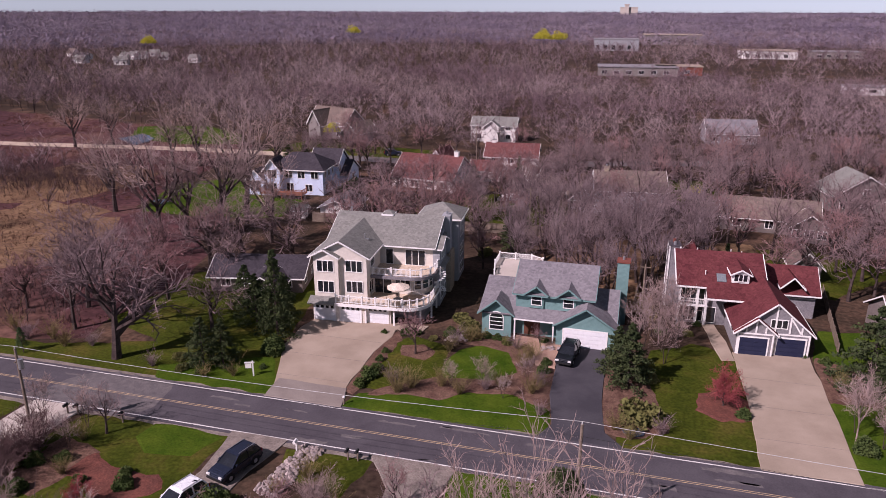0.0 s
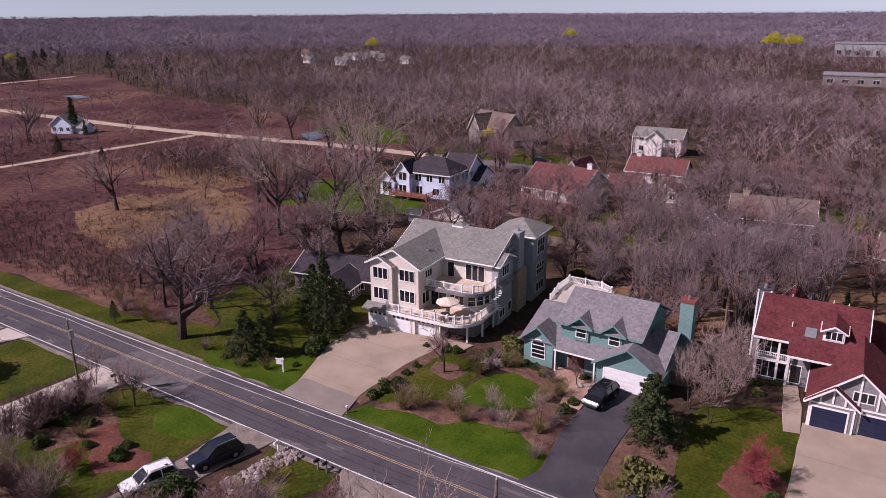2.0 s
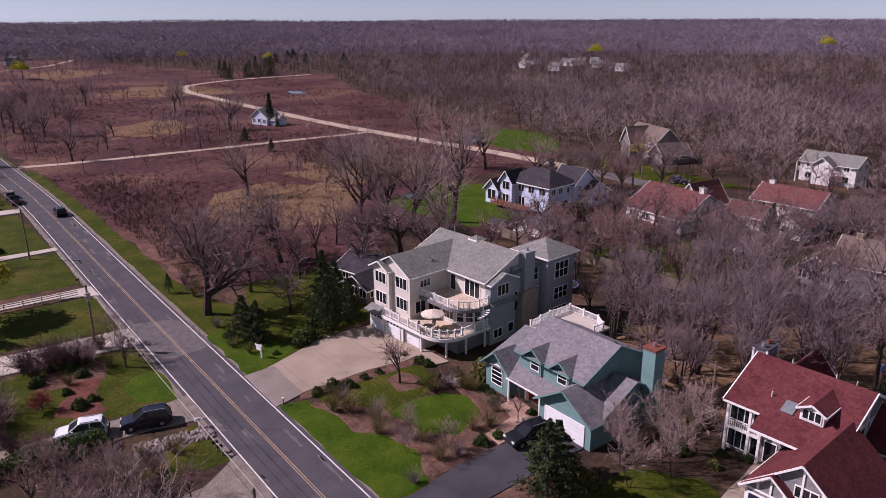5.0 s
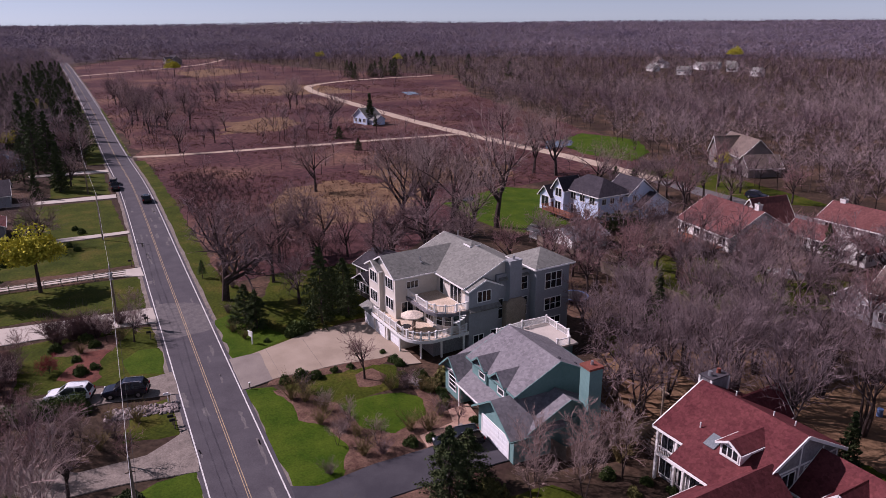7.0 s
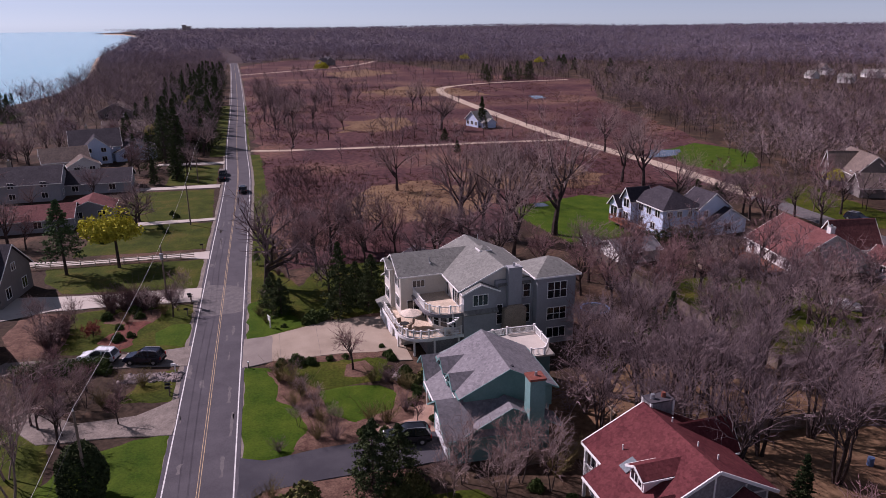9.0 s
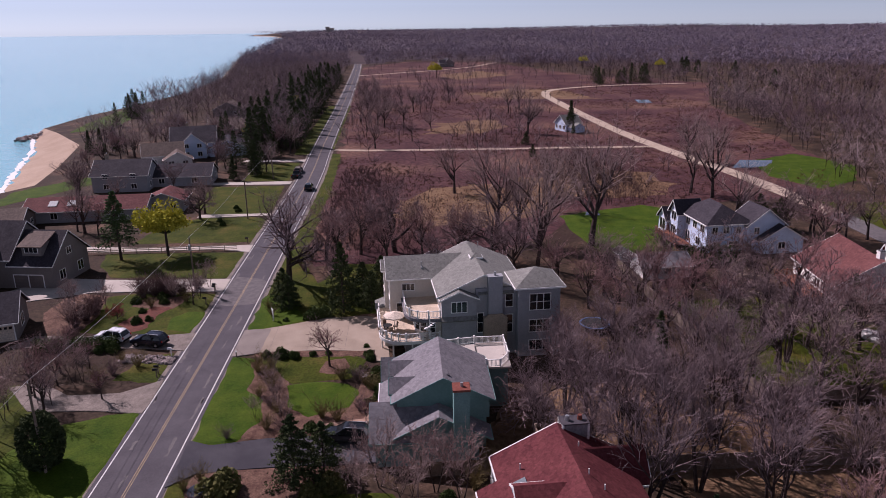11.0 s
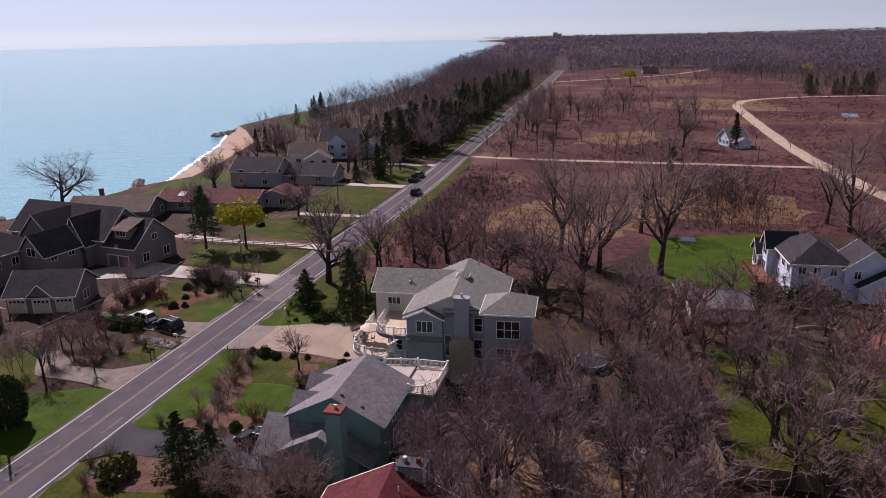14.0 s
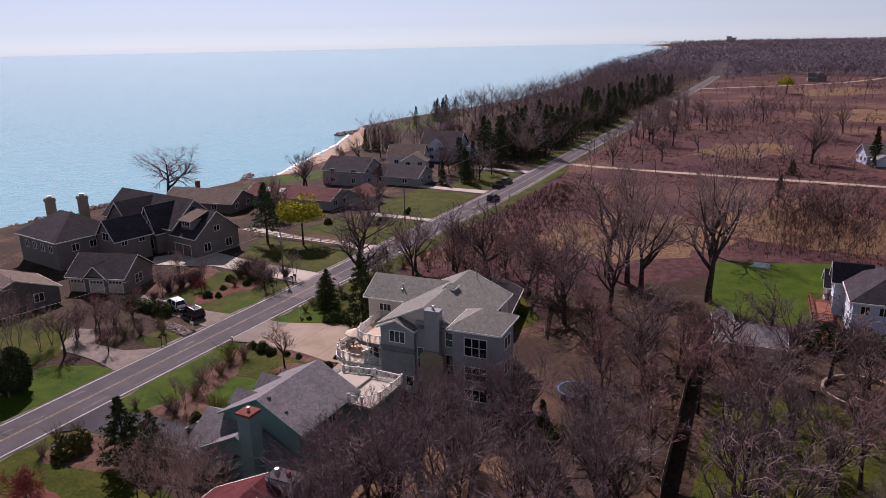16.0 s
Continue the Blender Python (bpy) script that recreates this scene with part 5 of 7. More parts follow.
plain_house(-6.5, 137, 8, "grey two-storey house half hidden by bare trees", [(0, 13, 0, 9, 5.0, 7.8, "x", W2), (-5, 0, 1, 7, 2.8, 4.8, "y", W1)], SIDING_GREY, ROOF_BROWN, (2, 4.5, 8.6))
plain_house(16, 133, -4, "long brown house under bare trees", [(0, 16, 0, 9, 2.8, 5.4, "x", W1), (11, 17, -4, 1, 2.8, 5.0, "y", W1)], SIDING_BROWN, ROOF_BROWN)
plain_house(38, 150, 12, "light grey gabled house among trees", [(0, 12, 0, 9, 3.6, 7.4, "y", W2), (12.02, 18, 1, 8, 2.8, 5.2, "x", W1)], SIDING_TAUPE, ROOF_GREY)
plain_house(20, 222, 8, "blue-grey house in the woods", [(0, 14, 0, 9, 3.4, 6.8, "x", W1)], SIDING_GREY, ROOF_SLATE)
plain_house(31, 86, 5, "low brown-roofed house behind evergreens", [(0, 10, 0, 9, 2.8, 5.4, "x", W1)], SIDING_BROWN, ROOF_BROWN)
plain_house(23.5, 108, 0, "small grey garden house with a hexagonal look", [(0, 4, 0, 4, 2.6, 4.6, "y", ())], SIDING_TAUPE, ROOF_BROWN)
plain_house(-56.5, 119.9, 3, "low grey garage with a dark shingled roof", [(0, 6.4, 0, 8.0, 2.4, 3.7, "y", (("+x", 1, 0.9, 1.2, 1.0),))], SIDING_WHITE, ROOF_SLATE)
plain_house(-61.4, 118.6, 10, "small pale utility shed", [(0, 2.2, 0, 2, 1.9, 2.5, "x", ())], SIDING_WHITE, ROOF_GREY)
plain_house(-56, 82, 12, "low dark house half hidden behind spruces", [(0, 13, 0, 8, 2.5, 4.3, "x", W1), (6, 11, -4, 1, 2.5, 4.0, "y", W1)], SIDING_BROWN, ROOF_DARK)

# lake side
FA = (("+x", 2, 0.9, 1.4, 1.3), ("+y", 2, 0.9, 1.4, 1.3))
FB = (("+x", 2, 3.6, 1.3, 1.2), ("+y", 2, 3.6, 1.3, 1.2), ("+x", 2, 0.9, 1.3, 1.3), ("+y", 2, 0.9, 1.3, 1.3))
dk = plain_house(-66.4, 5.0, -8, "large brown-grey lakeside house with many charcoal gables",
                 [(-2, 9, -13, 12, 5.4, 10.2, "y", ()), (-1.5, 9.0, 12.02, 19.2, 4.4, 8.7, "y", (("+y", 2, 0.9, 1.5, 1.6), ("+y", 1, 4.6, 1.2, 1.1))), (3, 12.5, -6, 3.5, 5.2, 9.9, "x", (("+x", 2, 3.4, 1.3, 1.3), ("+x", 2, 0.8, 1.5, 1.6))),
                  (4, 11, 4.4, 9.2, 5.0, 9.7, "x", (("+x", 1, 5.4, 1.6, 1.3), ("+x", 1, 0.8, 2.4, 2.0))), (12.52, 20, 3.6, 9.6, 5.2, 8.6, "x", (("+x", 1, 4.6, 2.0, 1.4), ("+y", 2, 3.6, 1.2, 1.2)))], SIDING_TAUPE, ROOF_DARK)
w = Shape()
w.box(15.5, 28, -11, 3.5, 0, 5.5)
part("hall_wall", w, SIDING_TAUPE, dk, "taupe wall of the hipped hall")
hip(dk, 15.0, 28.5, -11.5, 4.0, 5.6, 9.6, ROOF_DARK, 2.0, "y", name="hall_roof")
for y in (-8, -5, -2, 1):
    window(dk, 28.002, y, 3.2, 1.2, 1.3, "+x", 2)
for x in (17.5, 21, 24.5):
    window(dk, x, 3.502, 3.2, 1.3, 1.3, "+y", 2)
dk2 = plain_house(-31.4, 18.0, 17, "brown-grey garage wing with three pale doors", [(-8.5, 0, -1, 9.5, 3.1, 5.9, "y", (("+y", 1, 0.9, 2.0, 1.5),)), (-4.5, 0.3, 2.5, 6.5, 3.0, 5.0, "x", ())], SIDING_TAUPE, ROOF_DARK)
for x, y in ((-55.0, -9.5), (-50.6, -14.0)):
    c = thing("chimney", x, y, 0, -20, "tall pale brick chimney of the lakeside house", "chimney")
    part("shaft", Shape().box(-0.9, 0.9, -0.7, 0.7, 0, 10.2).box(-1.05, 1.05, -0.85, 0.85, 9.5, 9.9), BRICK, c)
    part("flue", Shape().tube((0, 0, 10.2), (0, 0, 10.6), 0.5, 0.5, 10), STEEL, c)
s = Shape()
s.box(4.6, 8.2, 14.0, 17.3, 5.4, 7.3)
dm = part("dormer", s, SIDING_TAUPE, dk, "shed dormer with a pale roof")
s = Shape()
roof_slab(s, (8.7, 13.5, 7.1), (8.7, 17.8, 7.1), (4.2, 17.8, 8.6), (4.2, 13.5, 8.6))
part("dormer_roof", s, ROOF_BROWN, dm)
window(dm, 8.202, 15.65, 6.0, 2.2, 0.9, "+x", 3)
for y in (13.6, 16.2):
    garage_door(dk, 8.98, y, 2.4, 2.2, "+x", SIDING_BROWN, lights=False)
for y, x in ((0.6, -0.02), (4.5, 0.28), (7.9, -0.02)):
    garage_door(dk2, x, y, 2.5, 2.2, "+x", CANVAS, lights=True)
plain_house(-21, 8, -14, "low grey house at the end of the gravel drive", [(-9, 4, 0, 10, 2.8, 5.4, "y", FA)], SIDING_BROWN, ROOF_BROWN)
mr_ = plain_house(-108, 0, 4, "low ranch house with a maroon roof and two skylights", [(0, 10, -4, 22, 2.8, 4.8, "y", FA), (-4, 4, 20, 29, 2.8, 4.6, "x", FA)], SIDING_GREY, ROOF_MAROON)
for y in (1, 5):
    sk = Shape()
    roof_slab(sk, (8.6, y, 3.5), (8.6, y + 1.8, 3.5), (6.8, y + 1.8, 4.3), (6.8, y, 4.3), 0.2)
    part("skylight", sk, LAMP, mr_, "bright white skylight")
plain_house(-94, -18, 10, "brown low house near the lake", [(0, 10, -2, 18, 2.8, 5.2, "y", FA)], SIDING_BROWN, ROOF_BROWN, (2, 3, 6.2), chim_m=BRICK_RED)
plain_house(-139, -1, 3, "grey lakeside house with a long charcoal roof", [(0, 11, 0, 14, 4.6, 7.8, "y", FB), (-4, 6, 12, 29, 2.9, 5.4, "y", FA)], SIDING_GREY, ROOF_DARK, (3, 2, 8.9))
plain_house(-172, -2, 18, "white gabled house with a brown roof", [(0, 10, 0, 12, 3.6, 6.8, "y", FA), (9, 15, 6, 14, 2.8, 5.0, "x", FA)], SIDING_WHITE, ROOF_BROWN)
plain_house(-192, 2, 12, "large blue-grey house with dark cross gables", [(0, 14, 0, 14, 5.0, 9.4, "y", FB), (8, 17, 3, 11, 4.8, 8.2, "x", FB), (2, 16, 12, 24, 3.0, 5.6, "x", FA)], SIDING_BLUE, ROOF_DARK, (5, 5, 10.2), chim_m=BRICK)
plain_house(-235, 4, 6, "taupe house among evergreens by the road", [(0, 12, 0, 16, 3.4, 6.6, "y", FA)], SIDING_TAUPE, ROOF_BROWN)
plain_house(-305, -10, 0, "grey house among lakeside trees", [(0, 12, 0, 14, 3.4, 6.8, "x", FA)], SIDING_TAUPE, ROOF_BROWN)

# far buildings
for i, (x, y, wd, dp, hh, m) in enumerate(((-25, 440, 45, 20, 5, SIDING_TAUPE), (8, 452, 26, 16, 5, BRICK_RED), (-45, 700, 40, 30, 10, SIDING_GREY), (0, 830, 60, 40, 10, SIDING_TAUPE), (92, 372, 40, 10, 3.5, SIDING_WHITE), (75, 620, 40, 24, 6, SIDING_WHITE), (130, 640, 36, 20, 5, SIDING_TAUPE))):
    b = thing("warehouse", x, y, 0, 4, ("pale" if m is not BRICK_RED else "red-fronted") + " flat-roofed commercial building beyond the woods", "building", "commercial buildings")
    part("wall", Shape().box(0, wd, 0, dp, 0, hh), m, b)
    part("roof", Shape().box(-0.4, wd + 0.4, -0.4, dp + 0.4, hh, hh + 0.5), CONCRETE if i % 2 else STUCCO_GREY, b)
    for j in range(max(2, int(wd / 7))):
        window(b, 3.5 + j * 7, -0.002, 1.2, 3.0, hh * 0.4, "-y", 2)
rng = random.Random(3)
for i in range(10):
    x, y = rng.uniform(-450, -300), rng.uniform(410, 520)
    plain_house(x, y, rng.uniform(-30, 30), "white house of a far settlement among trees", [(0, rng.uniform(6.5, 9), 0, 6, rng.uniform(2.8, 4), rng.uniform(5, 6.6), "x", (("-y", 2, 1, 1.2, 1.2),))], SIDING_WHITE, rng.choice((ROOF_DARK, ROOF_BROWN, ROOF_GREY)))
plain_house(-690, 120, 10, "far grey house beyond the meadow", [(0, 16, 0, 10, 4.5, 8, "x", W1), (10, 18, -5, 2, 4, 7, "y", W1)], SIDING_TAUPE, ROOF_DARK)
for x, y, wd, hh in ((-125, 3650, 80, 37), (-105, 3640, 20, 50), (-4230, -345, 40, 31), (-4230, -320, 60, 24)):
    b = thing("far_tower", x, y, 0, 0, "far pale block standing above the horizon", "building")
    part("wall", Shape().box(0, wd, 0, 20, 0, hh), CONCRETE_PALE, b)
    part("parapet", Shape().box(-2, wd + 2, -2, 22, hh, hh + 3), CONCRETE_PALE, b)


# ---- trees ----
def tubes(segs, sides):
    """Vertices and faces of many tapered sticks; segs: rows of x0 y0 z0 x1 y1 z1 r0 r1."""
    a = np.array(segs, dtype=float)
    p, q, r0, r1 = a[:, :3], a[:, 3:6], a[:, 6:7], a[:, 7:8]
    d = q - p
    d /= np.linalg.norm(d, axis=1, keepdims=True) + 1e-9
    ref = np.where(np.abs(d[:, 2:3]) > 0.9, [[1.0, 0, 0]], [[0, 0, 1.0]])
    s = np.cross(d, ref)
    s /= np.linalg.norm(s, axis=1, keepdims=True) + 1e-9
    u = np.cross(d, s)
    n, k = len(a), sides
    verts = np.zeros((n, 2 * k, 3))
    for i in range(k):
        o = s * math.cos(2 * math.pi * i / k) + u * math.sin(2 * math.pi * i / k)
        verts[:, i] = p + o * r0
        verts[:, k + i] = q + o * r1
    base = np.arange(n)[:, None] * 2 * k
    faces = np.concatenate([base + np.array([[i, (i + 1) % k, k + (i + 1) % k, k + i]]) for i in range(k)])
    return verts.reshape(-1, 3), faces


def stick_mesh(name, segs, sides, material):
    v, f = tubes(segs, sides)
    me = bpy.data.meshes.new(name)
    me.from_pydata(v.tolist(), [], f.tolist())
    me.materials.append(material)
    return me


def grow(seed, height, limbs=7, spread=0.8, up=0.25, subs=(5, 5, 12), stems=1, twig=0.014, girth=0.02, trunk=0.3):
    """A bare tree: thick sticks (trunk, limbs), thin sticks (branches) and flat slivers (the finest twigs)."""
    rng = np.random.default_rng(seed)
    thick, thin, fine = [], [], []

    def sprout(p, d, length, n):
        for _ in range(n):
            e = d + rng.normal(0, 0.6, 3) + np.array([0, 0, 0.15])
            e /= np.linalg.norm(e)
            s = np.cross(e, rng.normal(0, 1, 3))
            s *= twig * 0.72 / (np.linalg.norm(s) + 1e-9)
            fine.append((p - s, p + s, p + e * length * rng.uniform(0.6, 1.4)))

    def branch(p, d, length, r, level):
        n = (6, 5, 3, 1)[level]
        pts, dirs, rad = [p], [d], [r]
        for i in range(n):
            d = d + rng.normal(0, (0.05, 0.17, 0.24, 0.3)[level], 3) + np.array([0, 0, up * (0.2, 0.5, 0.4, 0.25)[level]])
            d = d / np.linalg.norm(d)
            p = p + d * length / n
            pts.append(p)
            dirs.append(d)
            rad.append(max(r * (1 - 0.78 * (i + 1) / n), twig * 0.6))
            (thick if level < 2 else thin).append((*pts[-2], *pts[-1], max(rad[-2], twig), max(rad[-1], twig * 0.6)))
        if level == 3:
            for k in range(2):
                sprout(pts[k] * 0.6 + pts[1] * 0.4, dirs[k], length * 0.6, subs[2] // 2)
            return
        count = limbs if level == 0 else subs[level - 1]
        lo = trunk + 0.12 if level == 0 else 0.22
        for j in range(count):
            t = lo + (1 - lo) * (j + rng.uniform(0.1, 0.9)) / count
            k = min(int(t * n), n - 1)
            fr = t * n - k
            q = pts[k] * (1 - fr) + pts[k + 1] * fr
            side = rng.normal(0, 1, 3)
            side -= dirs[k] * np.dot(side, dirs[k])
            side /= np.linalg.norm(side)
            ang = spread * rng.uniform(0.7, 1.25)
            nd = dirs[k + 1] * math.cos(ang) + side * math.sin(ang)
            if level == 0 and nd[2] < 0.15:
                nd[2] = 0.2
            nd /= np.linalg.norm(nd)
            L = length * (0.72, 0.58, 0.55)[level] * rng.uniform(0.7, 1.15) * (1.15 - 0.4 * t)
            if level == 0:
                L = height * (1 - trunk) * rng.uniform(0.5, 0.85)
            branch(q, nd, L, max(rad[k] * 0.74, twig), level + 1)

    for s in range(stems):
        a = 2 * math.pi * (s + rng.uniform(0, 0.5)) / stems
        lean = 0.05 if stems == 1 else rng.uniform(0.12, 0.34)
        d = np.array([math.cos(a) * lean, math.sin(a) * lean, 1.0])
        branch(np.array([math.cos(a), math.sin(a), 0]) * (0 if stems == 1 else 0.25), d / np.linalg.norm(d), height * (0.62 if stems == 1 else 0.8), height * girth / (1 if stems == 1 else 1.5), 0)
    k = height / max(t[5] for t in thin)
    return ([tuple(v * k for v in t[:6]) + t[6:] for t in thick], [tuple(v * k for v in t[:6]) + t[6:] for t in thin], np.array(fine) * k)


def tree(name, seed, height, label, category="tree", group="bare trees", twig_m=TWIG, bark=BARK, **kw):
    thick, thin, fine = grow(seed, height, **kw)
    t = thing(name, 0, 0, 0, 0, label, category, group)
    part("trunk", stick_mesh("trunk", thick, 6, bark), bark, t, "grey-brown trunk and limbs", True)
    v, f = tubes(thin, 3)
    n = len(v)
    me = bpy.data.meshes.new("crown")
    me.from_pydata(v.tolist() + fine.reshape(-1, 3).tolist(), [], f.tolist() + (np.arange(len(fine) * 3).reshape(-1, 3) + n).tolist())
    me.materials.append(twig_m)
    part("crown", me, twig_m, t, "open crown of bare twigs")
    return t


def blades(rng, centres, size, flat=0.5):
    """Small leaf-like triangles turned at random round given centres."""
    c = np.asarray(centres)
    n = len(c)
    a = rng.normal(0, 1, (n, 3))
    a[:, 2] *= flat
    a /= np.linalg.norm(a, axis=1, keepdims=True)
    b = np.cross(a, rng.normal(0, 1, (n, 3)))
    b /= np.linalg.norm(b, axis=1, keepdims=True) + 1e-9
    s = size * rng.uniform(0.6, 1.3, (n, 1))
    v = np.stack([c - a * s, c + a * s * 0.6 + b * s * 0.7, c + a * s * 0.6 - b * s * 0.7], axis=1).reshape(-1, 3)
    f = np.arange(n * 3).reshape(n, 3)
    return v, f


def leaf_mesh(name, v, f, material):
    me = bpy.data.meshes.new(name)
    me.from_pydata(v.tolist(), [], f.tolist())
    me.materials.append(material)
    return me


def leafy(name, seed, rx, ry, rz, z0, label, material, category="shrub", group="leafy shrubs", n=1500, leaf=0.11, trunk=None, lumps=7):
    """A crown of leaves in uneven lumps, on a trunk or on the ground."""
    rng = np.random.default_rng(seed)
    t = thing(name, 0, 0, 0, 0, label, category, group)
    c0 = rng.normal(0, 0.45, (lumps, 3)) * np.array([rx, ry, rz]) * 0.9
    c0[:, 2] = np.abs(c0[:, 2]) * 0.7
    pick = rng.integers(0, lumps, n)
    d = rng.normal(0, 1, (n, 3))
    d /= np.linalg.norm(d, axis=1, keepdims=True)
    d *= rng.uniform(0.35, 1.0, (n, 1)) ** 0.5
    p = c0[pick] + d * np.array([rx, ry, rz]) * rng.uniform(0.45, 0.62, (lumps, 1))[pick]
    p[:, 2] = np.abs(p[:, 2]) + z0
    segs = []
    if trunk:
        segs.append((0, 0, 0, 0, 0, trunk, 0.16, 0.1))
    base = np.array([0, 0, trunk or 0.0])
    for k in range(0, n, max(1, n // 60)):
        segs.append((*base, *(base * 0.3 + p[k] * 0.7), 0.035, 0.01))
    part("trunk" if trunk else "branchwork", stick_mesh("branchwork", segs, 4, BARK), BARK, t)
    v, f = blades(rng, p, leaf, 0.7)
    part("crown", leaf_mesh("crown", v, f, material), material, t, "clumps of small leaves")
    return t


def conifer(seed, height, radius, label, material=NEEDLE, shape=1.0, gap=0.0, group="evergreens", n=2600):
    """A trunk and drooping boughs set with needle sprays; shape < 1 makes it fuller at the top."""
    rng = np.random.default_rng(seed)
    t = thing("conifer", 0, 0, 0, 0, label, "evergreen tree", group)
    part("trunk", stick_mesh("trunk", [(0, 0, 0, 0, 0, height * 0.96, height * 0.022, 0.02)], 7, BARK), BARK, t, "brown trunk", True)
    cs, boughs = [], []
    count = int(height * 11)
    per = max(6, n // count)
    for i in range(count):
        z = height * (0.06 + gap + (0.93 - gap) * i / count)
        rr = radius * max(0.05, (1 - (max(z / height - gap, 0.0) / (1 - gap)) ** (1 / shape) * 0.97)) * rng.uniform(0.55, 1.25)
        a = i * 2.4 + rng.uniform(-0.4, 0.4)
        tip = np.array([math.cos(a) * rr, math.sin(a) * rr, z - rr * 0.18 + (0.15 if rr < 0.5 else 0)])
        boughs.append((0, 0, z, *tip, 0.03, 0.008))
        w = rng.uniform(0.25, 1, (per, 1)) ** 0.6
        pts = np.array([0, 0, z]) * (1 - w) + tip * w + rng.normal(0, 1, (per, 3)) * np.array([0.13, 0.13, 0.07]) * (0.5 + rr * 0.55)
        cs.append(pts)
    part("bough_frame", stick_mesh("bough_frame", boughs, 3, BARK), BARK, t)
    v, f = blades(rng, np.concatenate(cs), 0.1 + height * 0.006, 0.45)
    part("crown", leaf_mesh("crown", v, f, material), material, t, "dense dark needles")
    return t


def bare_shrub(seed, r, h, label, material=TWIG, n=42, group="bare shrubs", berry=None):
    rng = np.random.default_rng(seed)
    segs = []
    for i in range(n):
        a, o = rng.uniform(0, 6.28), rng.uniform(0.1, 1.0)
        p = np.array([rng.normal(0, 0.12), rng.normal(0, 0.12), 0.0])
        d = np.array([math.cos(a) * o * r / h * 1.1, math.sin(a) * o * r / h * 1.1, 1.0])
        L = h * rng.uniform(0.6, 1.05) / 3
        rad = 0.022
        for k in range(3):
            q = p + d * L
            segs.append((*p, *q, rad, rad * 0.7))
            for m in range(2 + k):
                e = d + rng.normal(0, 0.75, 3)
                e[2] = abs(e[2])
                segs.append((*q, *(q + e * L * rng.uniform(0.4, 0.8)), rad * 0.6, 0.006))
            p, rad = q, rad * 0.7
            d = d + rng.normal(0, 0.22, 3)
    t = thing("bare_shrub", 0, 0, 0, 0, label, "shrub", group)
    part("branchwork", stick_mesh("branchwork", segs, 3, material), material, t, "thin leafless stems")
    return t


placed = {}


def put(proto, x, y, scale=1.0, turn=None, tall=1.0):
    """Stands a plant at x, y: the first time the plant itself, then copies of it."""
    r = random.Random(int(x * 131 + y * 977))
    m = pose(x, y, 0, 0, 0, r.uniform(0, 360) if turn is None else turn) @ Matrix.Diagonal((scale, scale, scale * tall, 1))
    if proto.name not in placed:
        placed[proto.name] = True
        proto.matrix_basis = m
        return proto
    keep = proto.matrix_basis.copy()
    proto.matrix_basis = Matrix.Identity(4)
    c = copy_thing(proto, m)
    proto.matrix_basis = keep
    return c


SPREAD = [tree("broad_tree", 10 + i, 10, "broad spreading leafless tree with dark limbs", limbs=9, spread=0.95, up=0.2, trunk=0.14, subs=(7, 6, 9), girth=0.036, twig=0.017) for i in range(3)]
TALL = [tree("tall_tree", 30 + i, 10, "tall leafless cottonwood with upswept limbs", limbs=8, spread=0.72, up=0.34, trunk=0.26, subs=(6, 5, 9), girth=0.027, twig=0.013, twig_m=TWIG_PALE) for i in range(3)]
MULTI = [tree("multi_stem_tree", 50 + i, 10, "leafless tree of several slender stems", limbs=6, spread=0.62, up=0.34, trunk=0.36, subs=(5, 4, 9), stems=4, girth=0.024, twig=0.017, twig_m=TWIG_LILAC) for i in range(3)]
YARD = [tree("bare_tree", 70 + i, 10, "leafless grey-brown tree with fine twigs", limbs=9, spread=0.8, up=0.28, subs=(5, 4, 6), girth=0.026, twig=0.03) for i in range(4)]
REDDISH = [tree("budding_tree", 90 + i, 10, "reddish leafless tree coming into bud", limbs=10, spread=0.8, up=0.3, subs=(5, 4, 7), girth=0.024, twig=0.028, twig_m=TWIG_RED, group="budding trees") for i in range(2)]
LANKY = tree("lanky_tree", 64, 10, "slender pale leafless tree with sparse ascending stems", limbs=6, spread=0.5, up=0.5, subs=(4, 3, 4), stems=3, girth=0.012, twig=0.02, twig_m=TWIG_PALE, bark=TWIG_PALE)
SMALL = [tree("small_tree", 110 + i, 10, "small ornamental leafless tree", limbs=8, spread=0.65, up=0.38, subs=(5, 4, 9), girth=0.014, twig=0.022, stems=2, twig_m=TWIG_PALE, group="small trees") for i in range(2)]

for i, (x, y, h) in enumerate(((-55.1, 61.1, 17.5), (-69.4, 78.8, 15), (-59.3, 96.5, 14.5), (-52, 99, 12), (-61, 90, 12), (-97, -31, 16))):
    put(SPREAD[i % 3], x, y, h / 10, tall=0.92)
put(SPREAD[1], -98, 35, 0.95)
for i, (x, y, h) in enumerate(((-70.2, 116.6, 25), (-69.4, 106.2, 21), (-76, 99, 21), (-74, 103, 19), (-97, 113.5, 18), (-105, 155, 19), (-111, 152, 17), (-117, 93.5, 15), (-154, 168, 17), (-146, 174, 15), (-215, 128.7, 17), (-300, 139, 15), (-58.4, 104, 17), (-82, 150, 15))):
    put(TALL[i % 3], x, y, h / 10)
for i, (x, y, h) in enumerate(((-59.4, 69.3, 13), (-65.3, 66.3, 12), (-68.6, 72.5, 13), (-66, 84, 10), (-60, 77.7, 10.5), (-48.7, 70.5, 10), (-54, 86, 10), (-62, 91, 11), (-76, 70, 9), (-80, 84, 9), (-72, 91, 10))):
    put((REDDISH[0], YARD[0], YARD[1], REDDISH[1])[i % 4], x, y, h / 10)
